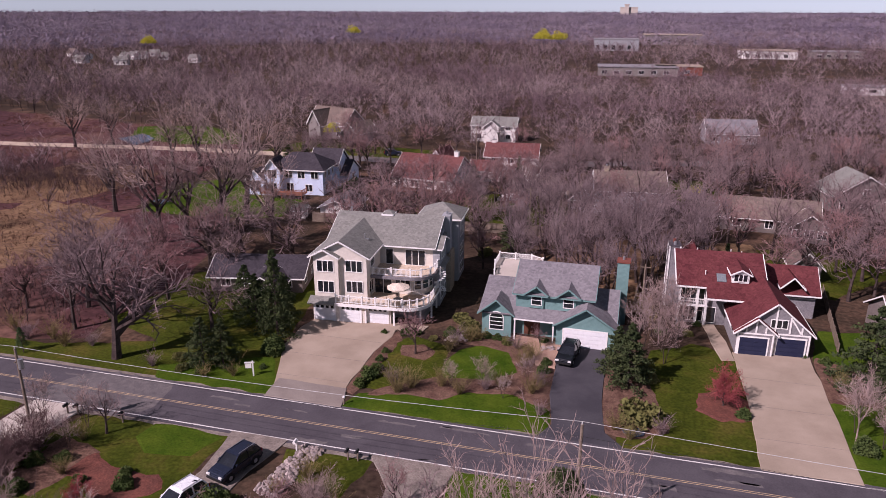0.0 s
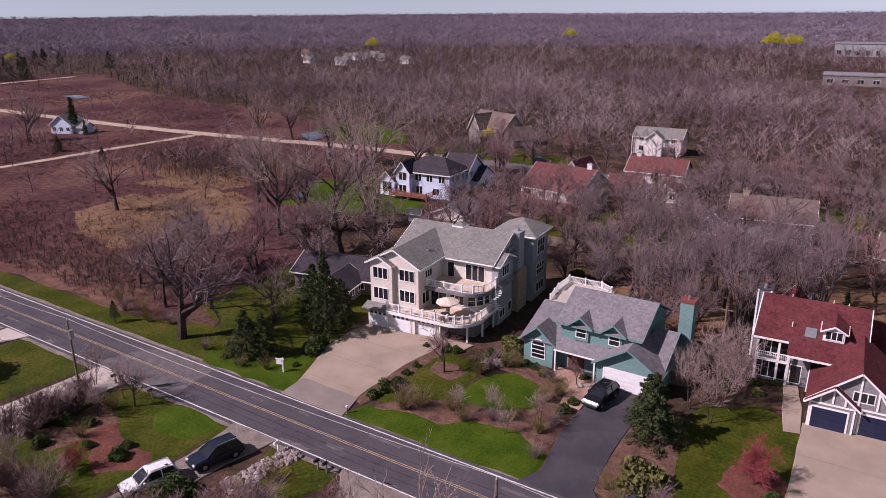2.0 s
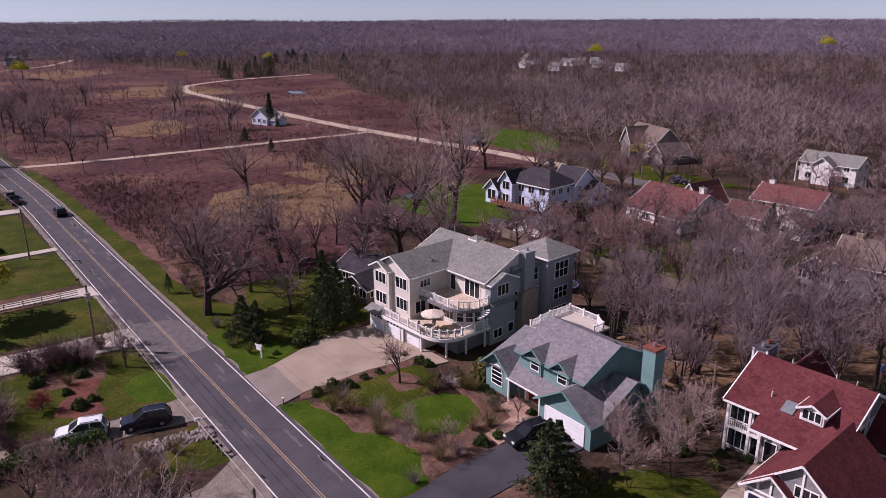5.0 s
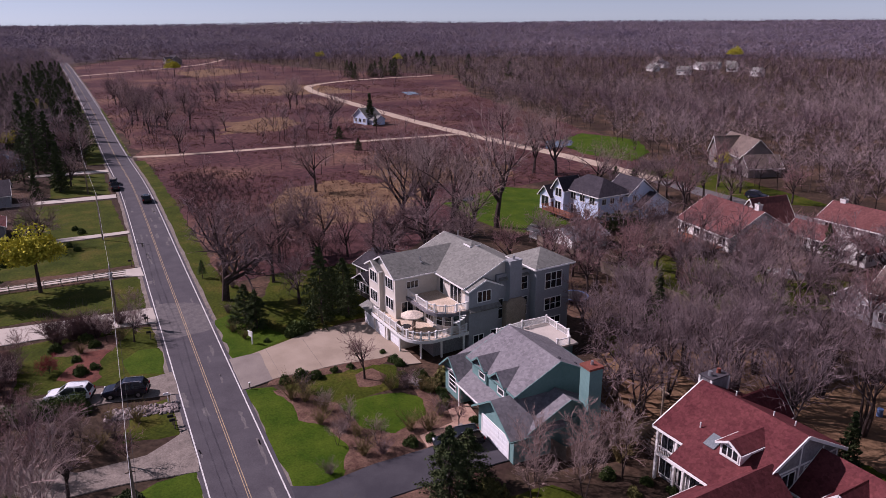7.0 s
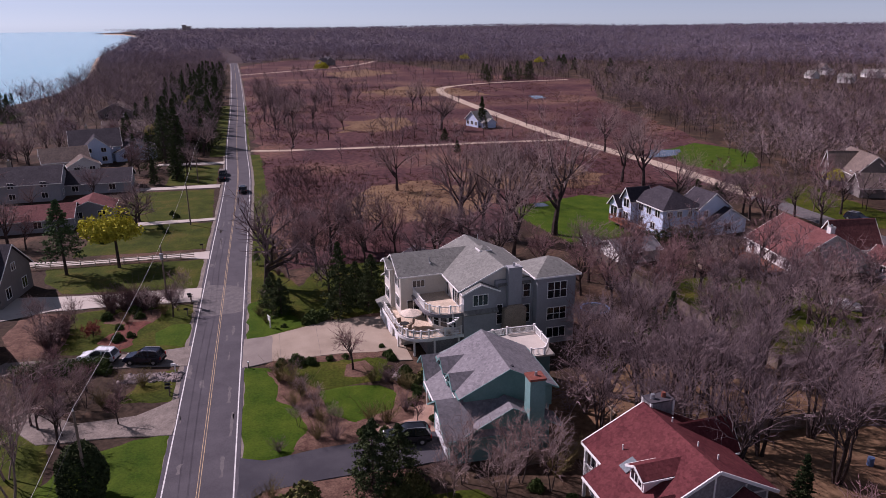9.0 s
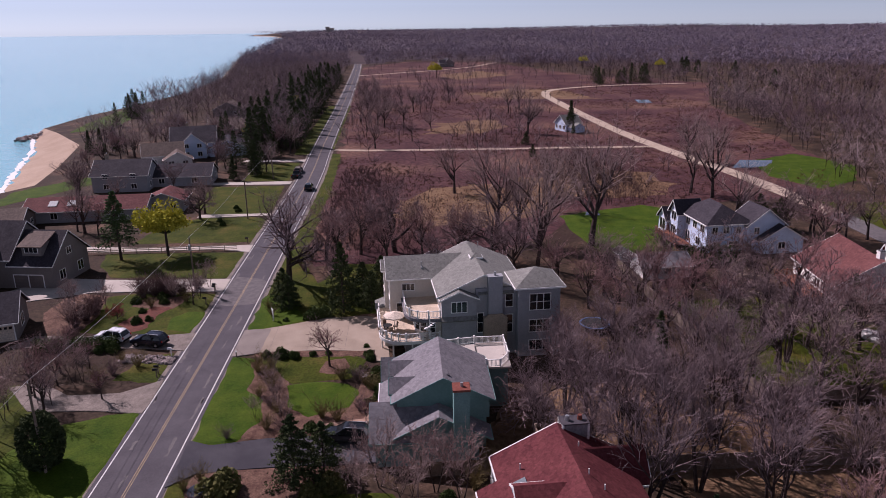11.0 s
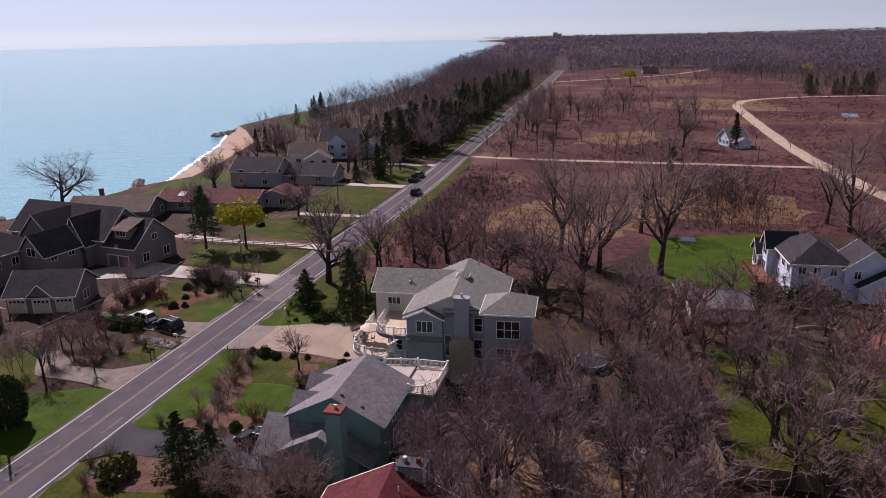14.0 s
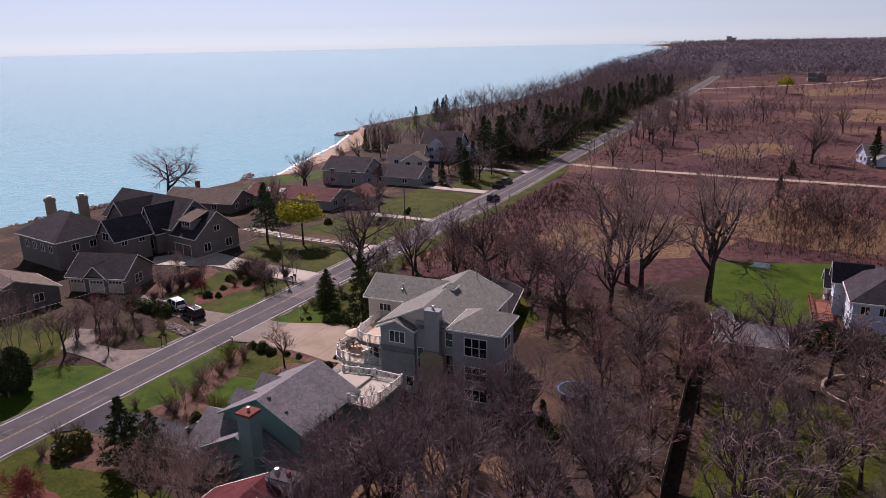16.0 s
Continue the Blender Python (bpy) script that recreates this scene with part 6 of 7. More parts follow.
for i, (x, y, h) in enumerate(((-6, 94, 9), (-1.5, 93.5, 8), (3.5, 97, 8.5), (-9, 98, 9.5), (-3.5, 99, 10), (2, 101, 10.5), (-12, 103, 9), (-6.5, 104.5, 10), (-0.5, 106, 10.5), (5.5, 107, 10), (-15, 98.5, 8.5), (-17, 106, 9), (-10, 110, 10), (-3, 112, 10.5),
                               (4, 114, 10), (9, 101, 11), (11, 111, 11), (-8, 117, 10), (1, 119, 10), (10, 120, 10), (-13.5, 115, 9.5))):
    put(MULTI[i % 3] if i % 3 else MULTI[0] if i % 2 else SPREAD[2], x, y, h / 9 * (0.9 if i % 3 == 0 and not i % 2 else 1.12))
for i, (x, y, h) in enumerate(((-43.5, 111.6, 10), (-38.5, 108, 9.5), (-41, 117, 10), (-35, 114, 9.5), (-46, 105, 10.5), (-33, 120.5, 9), (-48, 113, 10), (-45, 120, 9), (-36, 119, 9.5), (-40, 113, 10), (-32, 110, 9), (-28, 116, 9), (-24, 111, 8.5), (-39, 124, 9), (-30, 126, 9), (-50, 122, 9), (-21, 101, 8), (-19.5, 118, 9))):
    put(REDDISH[i % 2] if i % 3 else YARD[2], x, y, h / 10)
for x, y, h in ((-5, 38.5, 13.5), (-1.5, 38, 13), (-8.5, 37.0, 11.5), (-3, 35.5, 13), (2, 37.5, 12.5)):
    put(LANKY, x, y, h / 10)
put(REDDISH[1], -16.2, 45.4, 0.42)
put(REDDISH[0], -8.8, 76.2, 0.3)
put(REDDISH[0], -22.5, 71.0, 0.66)
put(SMALL[1], -42.4, 31.2, 0.65)
put(SMALL[0], -36.2, 33.6, 0.6)
put(SMALL[1], -53.2, 48.3, 0.5)
put(SMALL[0], -49.2, 43.4, 0.42)
put(YARD[3], -13.2, 40.3, 0.72)
put(SMALL[1], -9.0, 67.4, 0.36)
put(SMALL[0], -13.4, 66.0, 0.38)
put(SMALL[1], -16.6, 64.6, 0.34)
put(SMALL[0], -10.9, 63.9, 0.3)
for i, (x, y, s) in enumerate(((2.6, 78.0, 0.75), (5.2, 76.2, 0.6), (6.6, 80.5, 0.7), (3.8, 83.2, 0.75), (5.6, 85.4, 0.8), (22.3, 66.5, 0.6), (24, 64.2, 0.5))):
    put(SMALL[i % 2], x, y, s)
for i, (x, y, s) in enumerate(((-20.8, 40.2, 0.55), (-18.2, 36.5, 0.6), (-14.6, 35.6, 0.6), (-23.5, 37.5, 0.5), (-48, 48.2, 0.5), (-45.6, 47.8, 0.52), (-47, 44.6, 0.4))):
    put((SMALL[i % 2], YARD[i % 4])[i % 2], x, y, s)
CRIMSON = tree("crimson_tree", 140, 4.6, "small round crimson-twigged ornamental tree on a mulch bed", limbs=14, spread=0.95, up=0.28, trunk=0.05, subs=(8, 6, 15), girth=0.018, twig=0.018, twig_m=TWIG_BUD, group="crimson trees")
put(CRIMSON, 10.7, 68.3)
put(CRIMSON, -40.5, 38.2, 0.62)
put(CRIMSON, 4.6, 42.8, 0.8)
BIRCH = tree("birch_tree", 145, 7.5, "slender pale-barked leaning birch", limbs=8, spread=0.5, up=0.3, subs=(5, 4, 9), girth=0.012, twig=0.018, bark=TWIG_PALE, twig_m=TWIG_PALE, group="birches")
put(BIRCH, 21.8, 64.5)
put(BIRCH, 4.6, 81.5, 0.9)
put(BIRCH, -44.5, 35.0, 0.7)

for i, (x, y, h) in enumerate(((-16.5, 125.9, 10), (-19.2, 128.2, 10), (-15.2, 130.4, 9), (-23, 133, 10), (-29, 130, 9.5), (-21.5, 139, 10), (-33, 136, 9.5), (-27.5, 124.6, 9), (-9.3, 117.4, 10), (-24.3, 112.6, 10), (-14, 137, 9), (-36, 127, 9), (-18, 145, 9.5), (-27, 141, 9))):
    put((YARD[i % 4], MULTI[i % 3], TALL[i % 3])[i % 3], x, y, h / 10)
# trees along the road's meadow side, and the brushy corner by the gravel drives
for i, (x, y, h) in enumerate(((-263, 62, 15), (-258, 66, 13), (-242, 73, 14), (-240, 81, 12), (-250, 70, 12), (-294, 65, 15), (-288, 69, 13), (-300, 72, 14), (-294, 86, 13), (-322, 80, 14), (-312, 66, 14), (-334, 106, 13), (-189, 71, 12),
                               (-217, 129, 13), (-283, 131, 15), (-274, 65, 15), (-330, 62, 14), (-345, 60, 14), (-360, 66, 15), (-375, 60, 13), (-236, 66, 11), (-203, 84, 9), (-228, 92, 9))):
    put((TALL[i % 3], YARD[i % 4])[i % 2], x, y, h / 10)
for i, (x, y, h) in enumerate(((-17.2, 37.4, 5.5), (-21, 41.2, 5.0), (-28.2, 36, 5.0), (-15.2, 40.2, 4.6), (-24.6, 40.6, 4.6), (-25, 36.5, 5.2), (-20.2, 38.6, 5.2), (-12.4, 36.3, 5.5), (-22.6, 34.6, 5.5))):
    put((REDDISH[i % 2], SMALL[i % 2])[i % 2], x, y, h / 10)

# yard trees among the back houses
KEEP_OUT = [(-38, -20, 76, 102), (-18, 2, 74, 94), (5, 28, 74, 102), (-74, -50, 128, 154), (-54, -34, 143, 168), (-38, -18, 155, 174), (-50, -32, 204, 219), (-14, 10, 135, 148), (14, 34, 128, 144), (36, 58, 148, 162), (30, 42, 85, 96),
            (18, 36, 220, 233), (-104, -76, 198, 216), (-60, -42, 77, 92), (22, 29, 107, 113), (-100, -64, 108, 146)]


def is_free(x, y, margin=0.0):
    if any(a - margin < x < b + margin and c - margin < y < d + margin for a, b, c, d in KEEP_OUT):
        return False
    for (x0, y0), (x1, y1) in zip(LANE, LANE[1:]):
        if min(x0, x1) - 3 < x < max(x0, x1) + 3:
            t = (x - x0) / (x1 - x0 + 1e-9)
            if abs(y - (y0 + (y1 - y0) * min(max(t, 0), 1))) < 5:
                return False
    return True


rng = random.Random(21)
spots = []
tries = 0
while len(spots) < 190 and tries < 6000:
    tries += 1
    x, y = rng.uniform(-78, 75), rng.uniform(100, 186)
    if x < 16 and y < 126 or not is_free(x, y, 1.0) or any((x - a) ** 2 + (y - b) ** 2 < 16 for a, b in spots):
        continue
    if -40 < x < -22 and 125 < y < 156 and rng.random() < 0.7:
        continue
    spots.append((x, y))
for i, (x, y) in enumerate(spots):
    put((YARD[0], YARD[1], REDDISH[i % 2], YARD[2], YARD[3])[i % 5], x, y, rng.uniform(0.9, 1.3))

LOTS = [(-195, -172, -4, 30), (-178, -155, -6, 14), (-150, -126, -3, 30), (-114, -94, -8, 32), (-96, -80, -22, 4), (-240, -220, 2, 24), (-80, -40, -16, 26), (-45, -28, 4, 30), (-140, -130, 20, 50), (-172, -164, 28, 50)]
rng = random.Random(47)
n_ = 0
while n_ < 46:
    x, y = rng.uniform(-235, -84), rng.uniform(-14, 43)
    if any(a - 2 < x < b + 2 and c - 2 < y < d + 2 for a, b, c, d in LOTS) or -132 < x < -100 and y > 28 and rng.random() < 0.8 or x > -150 and rng.random() < 0.5:
        continue
    put((YARD[n_ % 4], TALL[n_ % 3], REDDISH[0])[n_ % 3], x, y, rng.uniform(0.75, 1.25))
    n_ += 1

def in_poly(x, y, poly):
    inside = False
    for (x0, y0), (x1, y1) in zip(poly, poly[1:] + poly[:1]):
        if (y0 > y) != (y1 > y) and x < (x1 - x0) * (y - y0) / (y1 - y0) + x0:
            inside = not inside
    return inside


def line_y(line, x):
    for (x0, y0), (x1, y1) in zip(line, line[1:]):
        if min(x0, x1) <= x <= max(x0, x1):
            return y0 + (y1 - y0) * (x - x0) / (x1 - x0 + 1e-9)
    return None


# evergreens
SPRUCE = [conifer(200 + i, 8, (3.3, 2.8)[i], "dark green spruce with drooping boughs", n=7000, shape=0.55) for i in range(2)]
NARROW = [conifer(210 + i, 8, 1.7, "narrow dark evergreen with dense needles", n=5200, shape=0.75) for i in range(2)]
FAR_FIR = [conifer(215 + i, 8, (2.6, 2.0)[i], "tall dark evergreen among lakeside trees", n=1700, shape=0.75) for i in range(2)]
PINE = conifer(220, 9, 2.4, "open light green pine on a bare trunk", NEEDLE_LIGHT, 0.6, 0.22, n=3600)
EGG = thing("arborvitae", 0, 0, 0, 0, "dense egg-shaped dark arborvitae beside the road", "evergreen tree", "evergreens")
part("trunk", stick_mesh("trunk", [(0, 0, 0, 0, 0, 4.5, 0.14, 0.03)], 6, BARK), BARK, EGG, "brown trunk", True)
er = np.random.default_rng(225)
ed = er.normal(0, 1, (9000, 3))
ed /= np.linalg.norm(ed, axis=1, keepdims=True)
ep = ed * er.uniform(0.8, 1.03, (9000, 1)) * np.array([2.1, 2.1, 3.1]) * (1 + 0.05 * np.sin(ed[:, :1] * 9 + ed[:, 2:] * 7)) + np.array([0, 0, 2.75])
ep = ep[ep[:, 2] > 0.05]
v_, f_ = blades(er, ep, 0.15, 0.6)
part("crown", leaf_mesh("crown", v_, f_, NEEDLE), NEEDLE, EGG, "dense clipped foliage")
for i, (x, y, h, w) in enumerate(((-44.4, 62.0, 6.0, 1), (-42.6, 63.0, 5.6, 1), (-44.6, 74.2, 6.5, 1), (-41.4, 75.6, 6.0, 0.95), (-47.5, 77, 6.5, 1), (1.3, 70.0, 7.2, 1), (25.6, 75.8, 9.5, 1.1), (28.6, 71.5, 8, 1), (-19, 111.7, 7.5, 0.8), (-17, 108, 6.5, 0.8),
                                  (-71, 141.5, 6, 0.9), (-80, 154, 7, 0.9), (-77.5, 157, 6.5, 0.9), (-220, 146.5, 12, 0.5), (-213, 146, 5, 0.8), (-32.4, 144.5, 6.5, 0.9), (-24, 152, 7.5, 0.7), (14.0, 104.5, 6, 0.8), (-191, 124, 4.5, 1), (-166, 122, 4, 1.0))):
    put((SPRUCE + NARROW)[i % 2 if w > 0.85 else 2 + i % 2], x, y, h / 8)
put(SPRUCE[1], -40.2, 71.4, 0.92, tall=1.5)
put(SPRUCE[0], 0.0, 72.6, 0.7)
put(PINE, -69.4, 28.2, 1.45)
put(PINE, -66.5, 59.5, 0.35)
put(EGG, -3.2, 45.0)
rng = random.Random(8)
for i in range(44):
    x = rng.uniform(-520, -196)
    y = rng.uniform(12, 38) - max(0, -x - 300) * 0.035
    put(FAR_FIR[i % 2], x, y, rng.uniform(0.7, 1.8))
for i in range(16):
    x, y = rng.uniform(-215, -145), rng.uniform(24, 43)
    if not any(a - 1 < x < b + 1 and c - 1 < y < d + 1 for a, b, c, d in LOTS):
        put(FAR_FIR[i % 2], x, y, rng.uniform(0.8, 1.5))
for i in range(95):
    x = rng.uniform(-520, -168)
    put(FAR_FIR[i % 2], x, (line_y(ROAD, x) or 50) - rng.uniform(8, 26), rng.uniform(1.0, 2.1))
for i in range(16):
    put(FAR_FIR[i % 2], rng.uniform(-460, -425), rng.uniform(206, 255), rng.uniform(0.9, 1.7))
for i in range(9):
    put(FAR_FIR[i % 2], rng.uniform(-330, -262), rng.uniform(-58, -44), rng.uniform(1.1, 1.5))
for x, y, s in ((-192, -27, 1.0), (-193, -23.5, 1.05), (-198, -20.5, 1.15), (-146, 38, 1.3), (-141, 33, 0.9), (-560, 320, 1.4), (-545, 318, 1.6), (-530, 322, 1.3), (-575, 315, 1.2), (-480, 330, 1.5), (-400, 320, 1.3)):
    put(NARROW[0] if x > -200 else SPRUCE[1], x, y, s)

WILLOW = leafy("willow_tree", 300, 2.6, 2.6, 2.6, 3.0, "round bright yellow-green budding tree", LEAF_YELLOW, "tree", "yellow-green trees", 4200, 0.17, trunk=3.2, lumps=14)
put(WILLOW, -71.2, 36.2, 1.85)
for x, y, s in ((-520, 108, 2.2), (-420, 560, 2.6), (-330, 820, 3.2), (-95, 700, 3.4), (-80, 720, 3.0), (-210, 24, 1.3), (-560, 300, 1.8), (-640, 255, 1.8), (-300, 30, 1.5), (12.5, 152, 0.6), (-88, 196, 1.0)):
    put(WILLOW, x, y, s)

# shrubs and hedges
DARKBUSH = [leafy("round_shrub", 310 + i, 1.0, 1.0, 1.1, 0.05, "rounded dark green clipped shrub", LEAF, n=1700, leaf=0.12) for i in range(2)]
OLIVE = [leafy("olive_shrub", 320 + i, 1.1, 1.1, 1.0, 0.05, "olive-green loose evergreen shrub", LEAF_OLIVE, n=1600, leaf=0.13) for i in range(2)]
BROWNBUSH = [bare_shrub(336 + i, 1.2, 1.5, "dense dark brown leafless shrub on the lake side", THICKET, n=90) for i in range(2)]
TWIGGY = [bare_shrub(330 + i, 1.1, 1.6, "leafless vase-shaped shrub with thin stems", (TWIG_OLIVE, TWIG_OLIVE, TWIG)[i]) for i in range(3)]
for i, (x, y, s) in enumerate(((-38.6, 66.9, 1.5), (-39.4, 68.8, 1.3), (-25.7, 64.4, 1.15), (-26.1, 62.4, 0.8), (-25.4, 66.2, 0.9), (-27.9, 75.4, 0.5), (-25.3, 75.8, 0.8), (-23.9, 76.0, 0.75), (-26.0, 68.5, 0.6), (-26.1, 70.5, 0.55), (-15.4, 77.4, 0.8), (-14.2, 77.3, 0.7),
                               (-8.6, 78.0, 0.7), (-7.9, 70.4, 0.9), (-7.6, 72.4, 0.7), (-47.0, 38.9, 1.0), (-46.4, 43.2, 0.9), (-48.4, 42.4, 1.0), (-38.8, 41.4, 1.0), (-39.6, 43.0, 0.7), (-42.8, 41.0, 0.7), (12.6, 66.6, 0.9), (20.6, 82.0, 0.6), (22.6, 80.9, 0.8), (22.3, 63.2, 1.3), (5.0, 84.4, 0.9), (7.4, 86.8, 0.7),
                               (9.2, 88.0, 0.6), (-29.5, 39.8, 1.1), (-29.2, 41.6, 1.1), (-29.8, 37.8, 1.1), (-30.0, 35.8, 1.1), (-30.2, 33.6, 1.1), (-20, 77, 1.0), (-37.8, 63.2, 0.5), (-95, 40, 0.8), (-92, 41.5, 0.8), (-104, 42, 0.9), (-107, 41, 0.8), (-88, 30, 1.2))):
    put(DARKBUSH[i % 2], x, y, s)
for i, (x, y, s) in enumerate(((3.2, 63.9, 2.1), (-18.4, 79.2, 1.5), (-17.6, 77.4, 1.2), (-12.9, 76.4, 0.8), (2.6, 74.0, 1.4), (3.4, 71.4, 1.1), (-19.6, 81.8, 1.2), (23.6, 77.6, 1.2), (-46.2, 60.4, 0.8), (-47.8, 62.6, 0.9), (-17, 103, 1.3), (-14, 101, 1.2), (-22, 107, 1.3), (8.0, 84.6, 0.7), (-21.6, 75.0, 0.6))):
    put(OLIVE[i % 2], x, y, s)
for i, (x, y, s) in enumerate(((-21.8, 62.2, 1.4), (-20.6, 63.4, 1.2), (-22.8, 63.8, 1.1), (-17.6, 64.6, 1.1), (-15.4, 63.6, 1.0), (-13.0, 65.2, 1.0), (-11.6, 66.2, 0.9), (-8.2, 65.6, 1.1), (-7.6, 67.4, 1.0), (-10.2, 71.4, 1.2), (-9.4, 73.0, 1.2), (-11.4, 75.4, 1.0), (-17.2, 75.8, 1.0), (-16.2, 76.6, 0.9), (-6.8, 61.8, 0.8), (1.8, 59.8, 0.9),
                               (0.4, 61.0, 0.9), (4.6, 61.4, 0.9), (-40, 60.8, 0.8), (-43, 59.8, 0.8), (-50, 60.5, 0.9), (-45, 41.6, 0.9), (-47, 46.4, 1.0), (-60, 63, 1.0), (-63, 62, 1.1), (-66, 63.4, 1.2), (-69, 62.6, 1.1), (-72, 64, 1.2), (-19.0, 72.8, 1.0), (-18.6, 74.6, 1.1), (3.6, 86.8, 1.3), (2.0, 89, 1.4), (6, 89.6, 1.2), (22.8, 75, 1.0), (-24.5, 46.6, 1.1), (-22.6, 44.2, 1.2), (-20.8, 43.0, 1.1), (-26.2, 44.0, 0.8))):
    put(TWIGGY[i % 3], x, y, s)
for i, (x, y, s) in enumerate(((-49.2, 39, 1.5), (-50, 40.7, 1.7), (-50.2, 42.2, 1.6), (-49.7, 43.5, 1.5), (-50.3, 44.8, 1.4), (-51.5, 41.5, 1.7), (-52.6, 46.6, 1.3), (-42.5, 34.1, 1.5), (-40.5, 33.6, 1.6), (-38.1, 33.2, 1.5), (-44.4, 33.6, 1.4), (-33.6, 34.6, 1.0), (-51.8, 38.2, 1.6))):
    put(BROWNBUSH[i % 2], x, y, s)
hd = thing("hedge", -30.4, 38, 0, 0, "long clipped dark evergreen hedge beside the gravel drive", "hedge")
nrng = np.random.default_rng(77)
hp = np.stack([nrng.uniform(-0.8, 0.8, 3600), nrng.uniform(-7, 4, 3600), nrng.uniform(0.05, 1.7, 3600)], axis=1)
v_, f_ = blades(nrng, hp, 0.13, 0.7)
part("foliage", leaf_mesh("foliage", v_, f_, LEAF), LEAF, hd)
hd2 = thing("hedge", -57.6, 135.5, 0, 92, "tall dark row of arborvitae beside the blue house", "hedge")
for k in range(9):
    c_ = nrng.normal(0, 1, (700, 3))
    c_ /= np.linalg.norm(c_, axis=1, keepdims=True)
    c_ *= nrng.uniform(0.75, 1.0, (700, 1)) * np.array([0.85, 0.95, 1.75 + 0.3 * nrng.random()])
    c_ += np.array([-5.6 + k * 1.4, 0, 1.6])
    v_, f_ = blades(nrng, c_[c_[:, 2] > 0.05], 0.16, 0.7)
    part("arborvitae", leaf_mesh("arborvitae", v_, f_, NEEDLE), NEEDLE, hd2)


# ---- woods ----
def wood_mesh(name, spots, limbs, twigs, material, label, width=1.0, seed=4, stem=BARK):
    """Many small bare trees in one sheet of sticks: a dark trunk and limbs, a brush of twigs each."""
    rg = np.random.default_rng(seed)
    V, F, n0 = [], [], 0
    sp = np.array(spots)
    N = len(sp)
    H = sp[:, 2]

    def strip(p, q, w0, w1):
        nonlocal n0
        d = q - p
        s = np.cross(d, rg.normal(0, 1, d.shape))
        s /= np.linalg.norm(s, axis=1, keepdims=True) + 1e-9
        if w1 is None:
            V.append(np.stack([p - s * w0, p + s * w0, q], axis=1).reshape(-1, 3))
            F.append((np.arange(len(p) * 3).reshape(-1, 3) + n0).tolist())
            n0 += len(p) * 3
            return
        V.append(np.stack([p - s * w0, p + s * w0, q + s * w1, q - s * w1], axis=1).reshape(-1, 3))
        F.append((np.arange(len(p) * 4).reshape(-1, 4) + n0).tolist())
        n0 += len(p) * 4

    base = np.stack([sp[:, 0], sp[:, 1], np.zeros(N)], axis=1)
    top = base + np.stack([rg.normal(0, 0.04, N) * H, rg.normal(0, 0.04, N) * H, H * 0.5], axis=1)
    for _ in range(2):
        strip(base, top, np.full((N, 1), 0.11 * width), np.full((N, 1), 0.05 * width))
    ends = [top]
    for _ in range(limbs):
        t = rg.uniform(0.35, 1.0, (N, 1))
        p = base + (top - base) * t
        a = rg.uniform(0, 6.28, N)
        q = p + np.stack([np.cos(a) * H * 0.27, np.sin(a) * H * 0.27, H * rg.uniform(0.12, 0.42, N)], axis=1) * rg.uniform(0.6, 1.25, (N, 1))
        strip(p, q, np.full((N, 1), 0.075 * width), np.full((N, 1), 0.04 * width))
        ends.append((p + q) / 2)
        ends.append(q)
    for k in range(twigs):
        p = ends[1 + k % (len(ends) - 1)]
        a = rg.uniform(0, 6.28, N)
        o = rg.uniform(0.03, 0.16, N)
        q = p + np.stack([np.cos(a) * H * o, np.sin(a) * H * o, H * rg.uniform(-0.02, 0.17, N)], axis=1)
        strip(p, q, np.full((N, 1), 0.05 * width), None)
    ob = raw(name, np.concatenate(V).tolist(), sum(F, []), material)
    ob.data.materials.append(stem)
    stems = N * (2 + limbs // 2)
    ob.data.polygons.foreach_set("material_index", [1] * stems + [0] * (len(ob.data.polygons) - stems))
    return tagged(ob, label, "woods", kind="stuff")


rng = random.Random(99)
near_w, mid_w, lake_w, field_w = [], [], [], []
for _ in range(42000):
    ang = radians(rng.uniform(62, 192))
    dist = math.sqrt(rng.uniform(120 ** 2, 1000 ** 2))
    x, y = 10 + dist * math.cos(ang), 80 + dist * math.sin(ang)
    if rng.random() > (1.0 if dist < 380 else 0.75 if dist < 600 else 0.5):
        continue
    ry = line_y(ROAD, x)
    if in_poly(x, y, FIELD_EDGE):
        if rng.random() < 0.05:
            field_w.append((x, y, rng.uniform(4, 10)))
        continue
    if y < 188 and x > -105 or ry is not None and abs(y - ry) < 9 or not is_free(x, y, 3) or ry is not None and y < ry + 9:
        continue
    if -50 < x < 140 and 365 < y < 460 and rng.random() < 0.85:
        continue
    (near_w if dist < 330 else mid_w).append((x, y, rng.uniform(9, 15)))
for cx, cy, sx, sy_, n_ in ((-240, 68, 26, 6, 26), (-305, 70, 30, 8, 40), (-320, 90, 16, 12, 34), (-200, 108, 6, 6, 12), (-210, 126, 8, 6, 12), (-138, 136, 9, 12, 20), (-260, 125, 18, 9, 16), (-390, 104, 26, 14, 30), (-440, 228, 18, 22, 60), (-520, 120, 60, 26, 60), (-600, 170, 60, 26, 60)):
    for _ in range(n_):
        x, y = rng.gauss(cx, sx), rng.gauss(cy, sy_)
        if in_poly(x, y, FIELD_EDGE) and is_free(x, y, 2):
            field_w.append((x, y, rng.uniform(6, 12)))
for _ in range(1700):
    x = -190 - 700 * rng.random() ** 1.3
    ry, sy = line_y(ROAD, x), line_y(land, x)
    if ry is None or sy is None:
        continue
    y = rng.uniform(sy + 4, ry - 8)
    if -262 < x < -196 and y < 22 and rng.random() < 0.8 or x > -340 and y < -40:
        continue
    lake_w.append((x, y, rng.uniform(11, 18)))
near_w = near_w[:1900]
mid_w = mid_w[:8200]


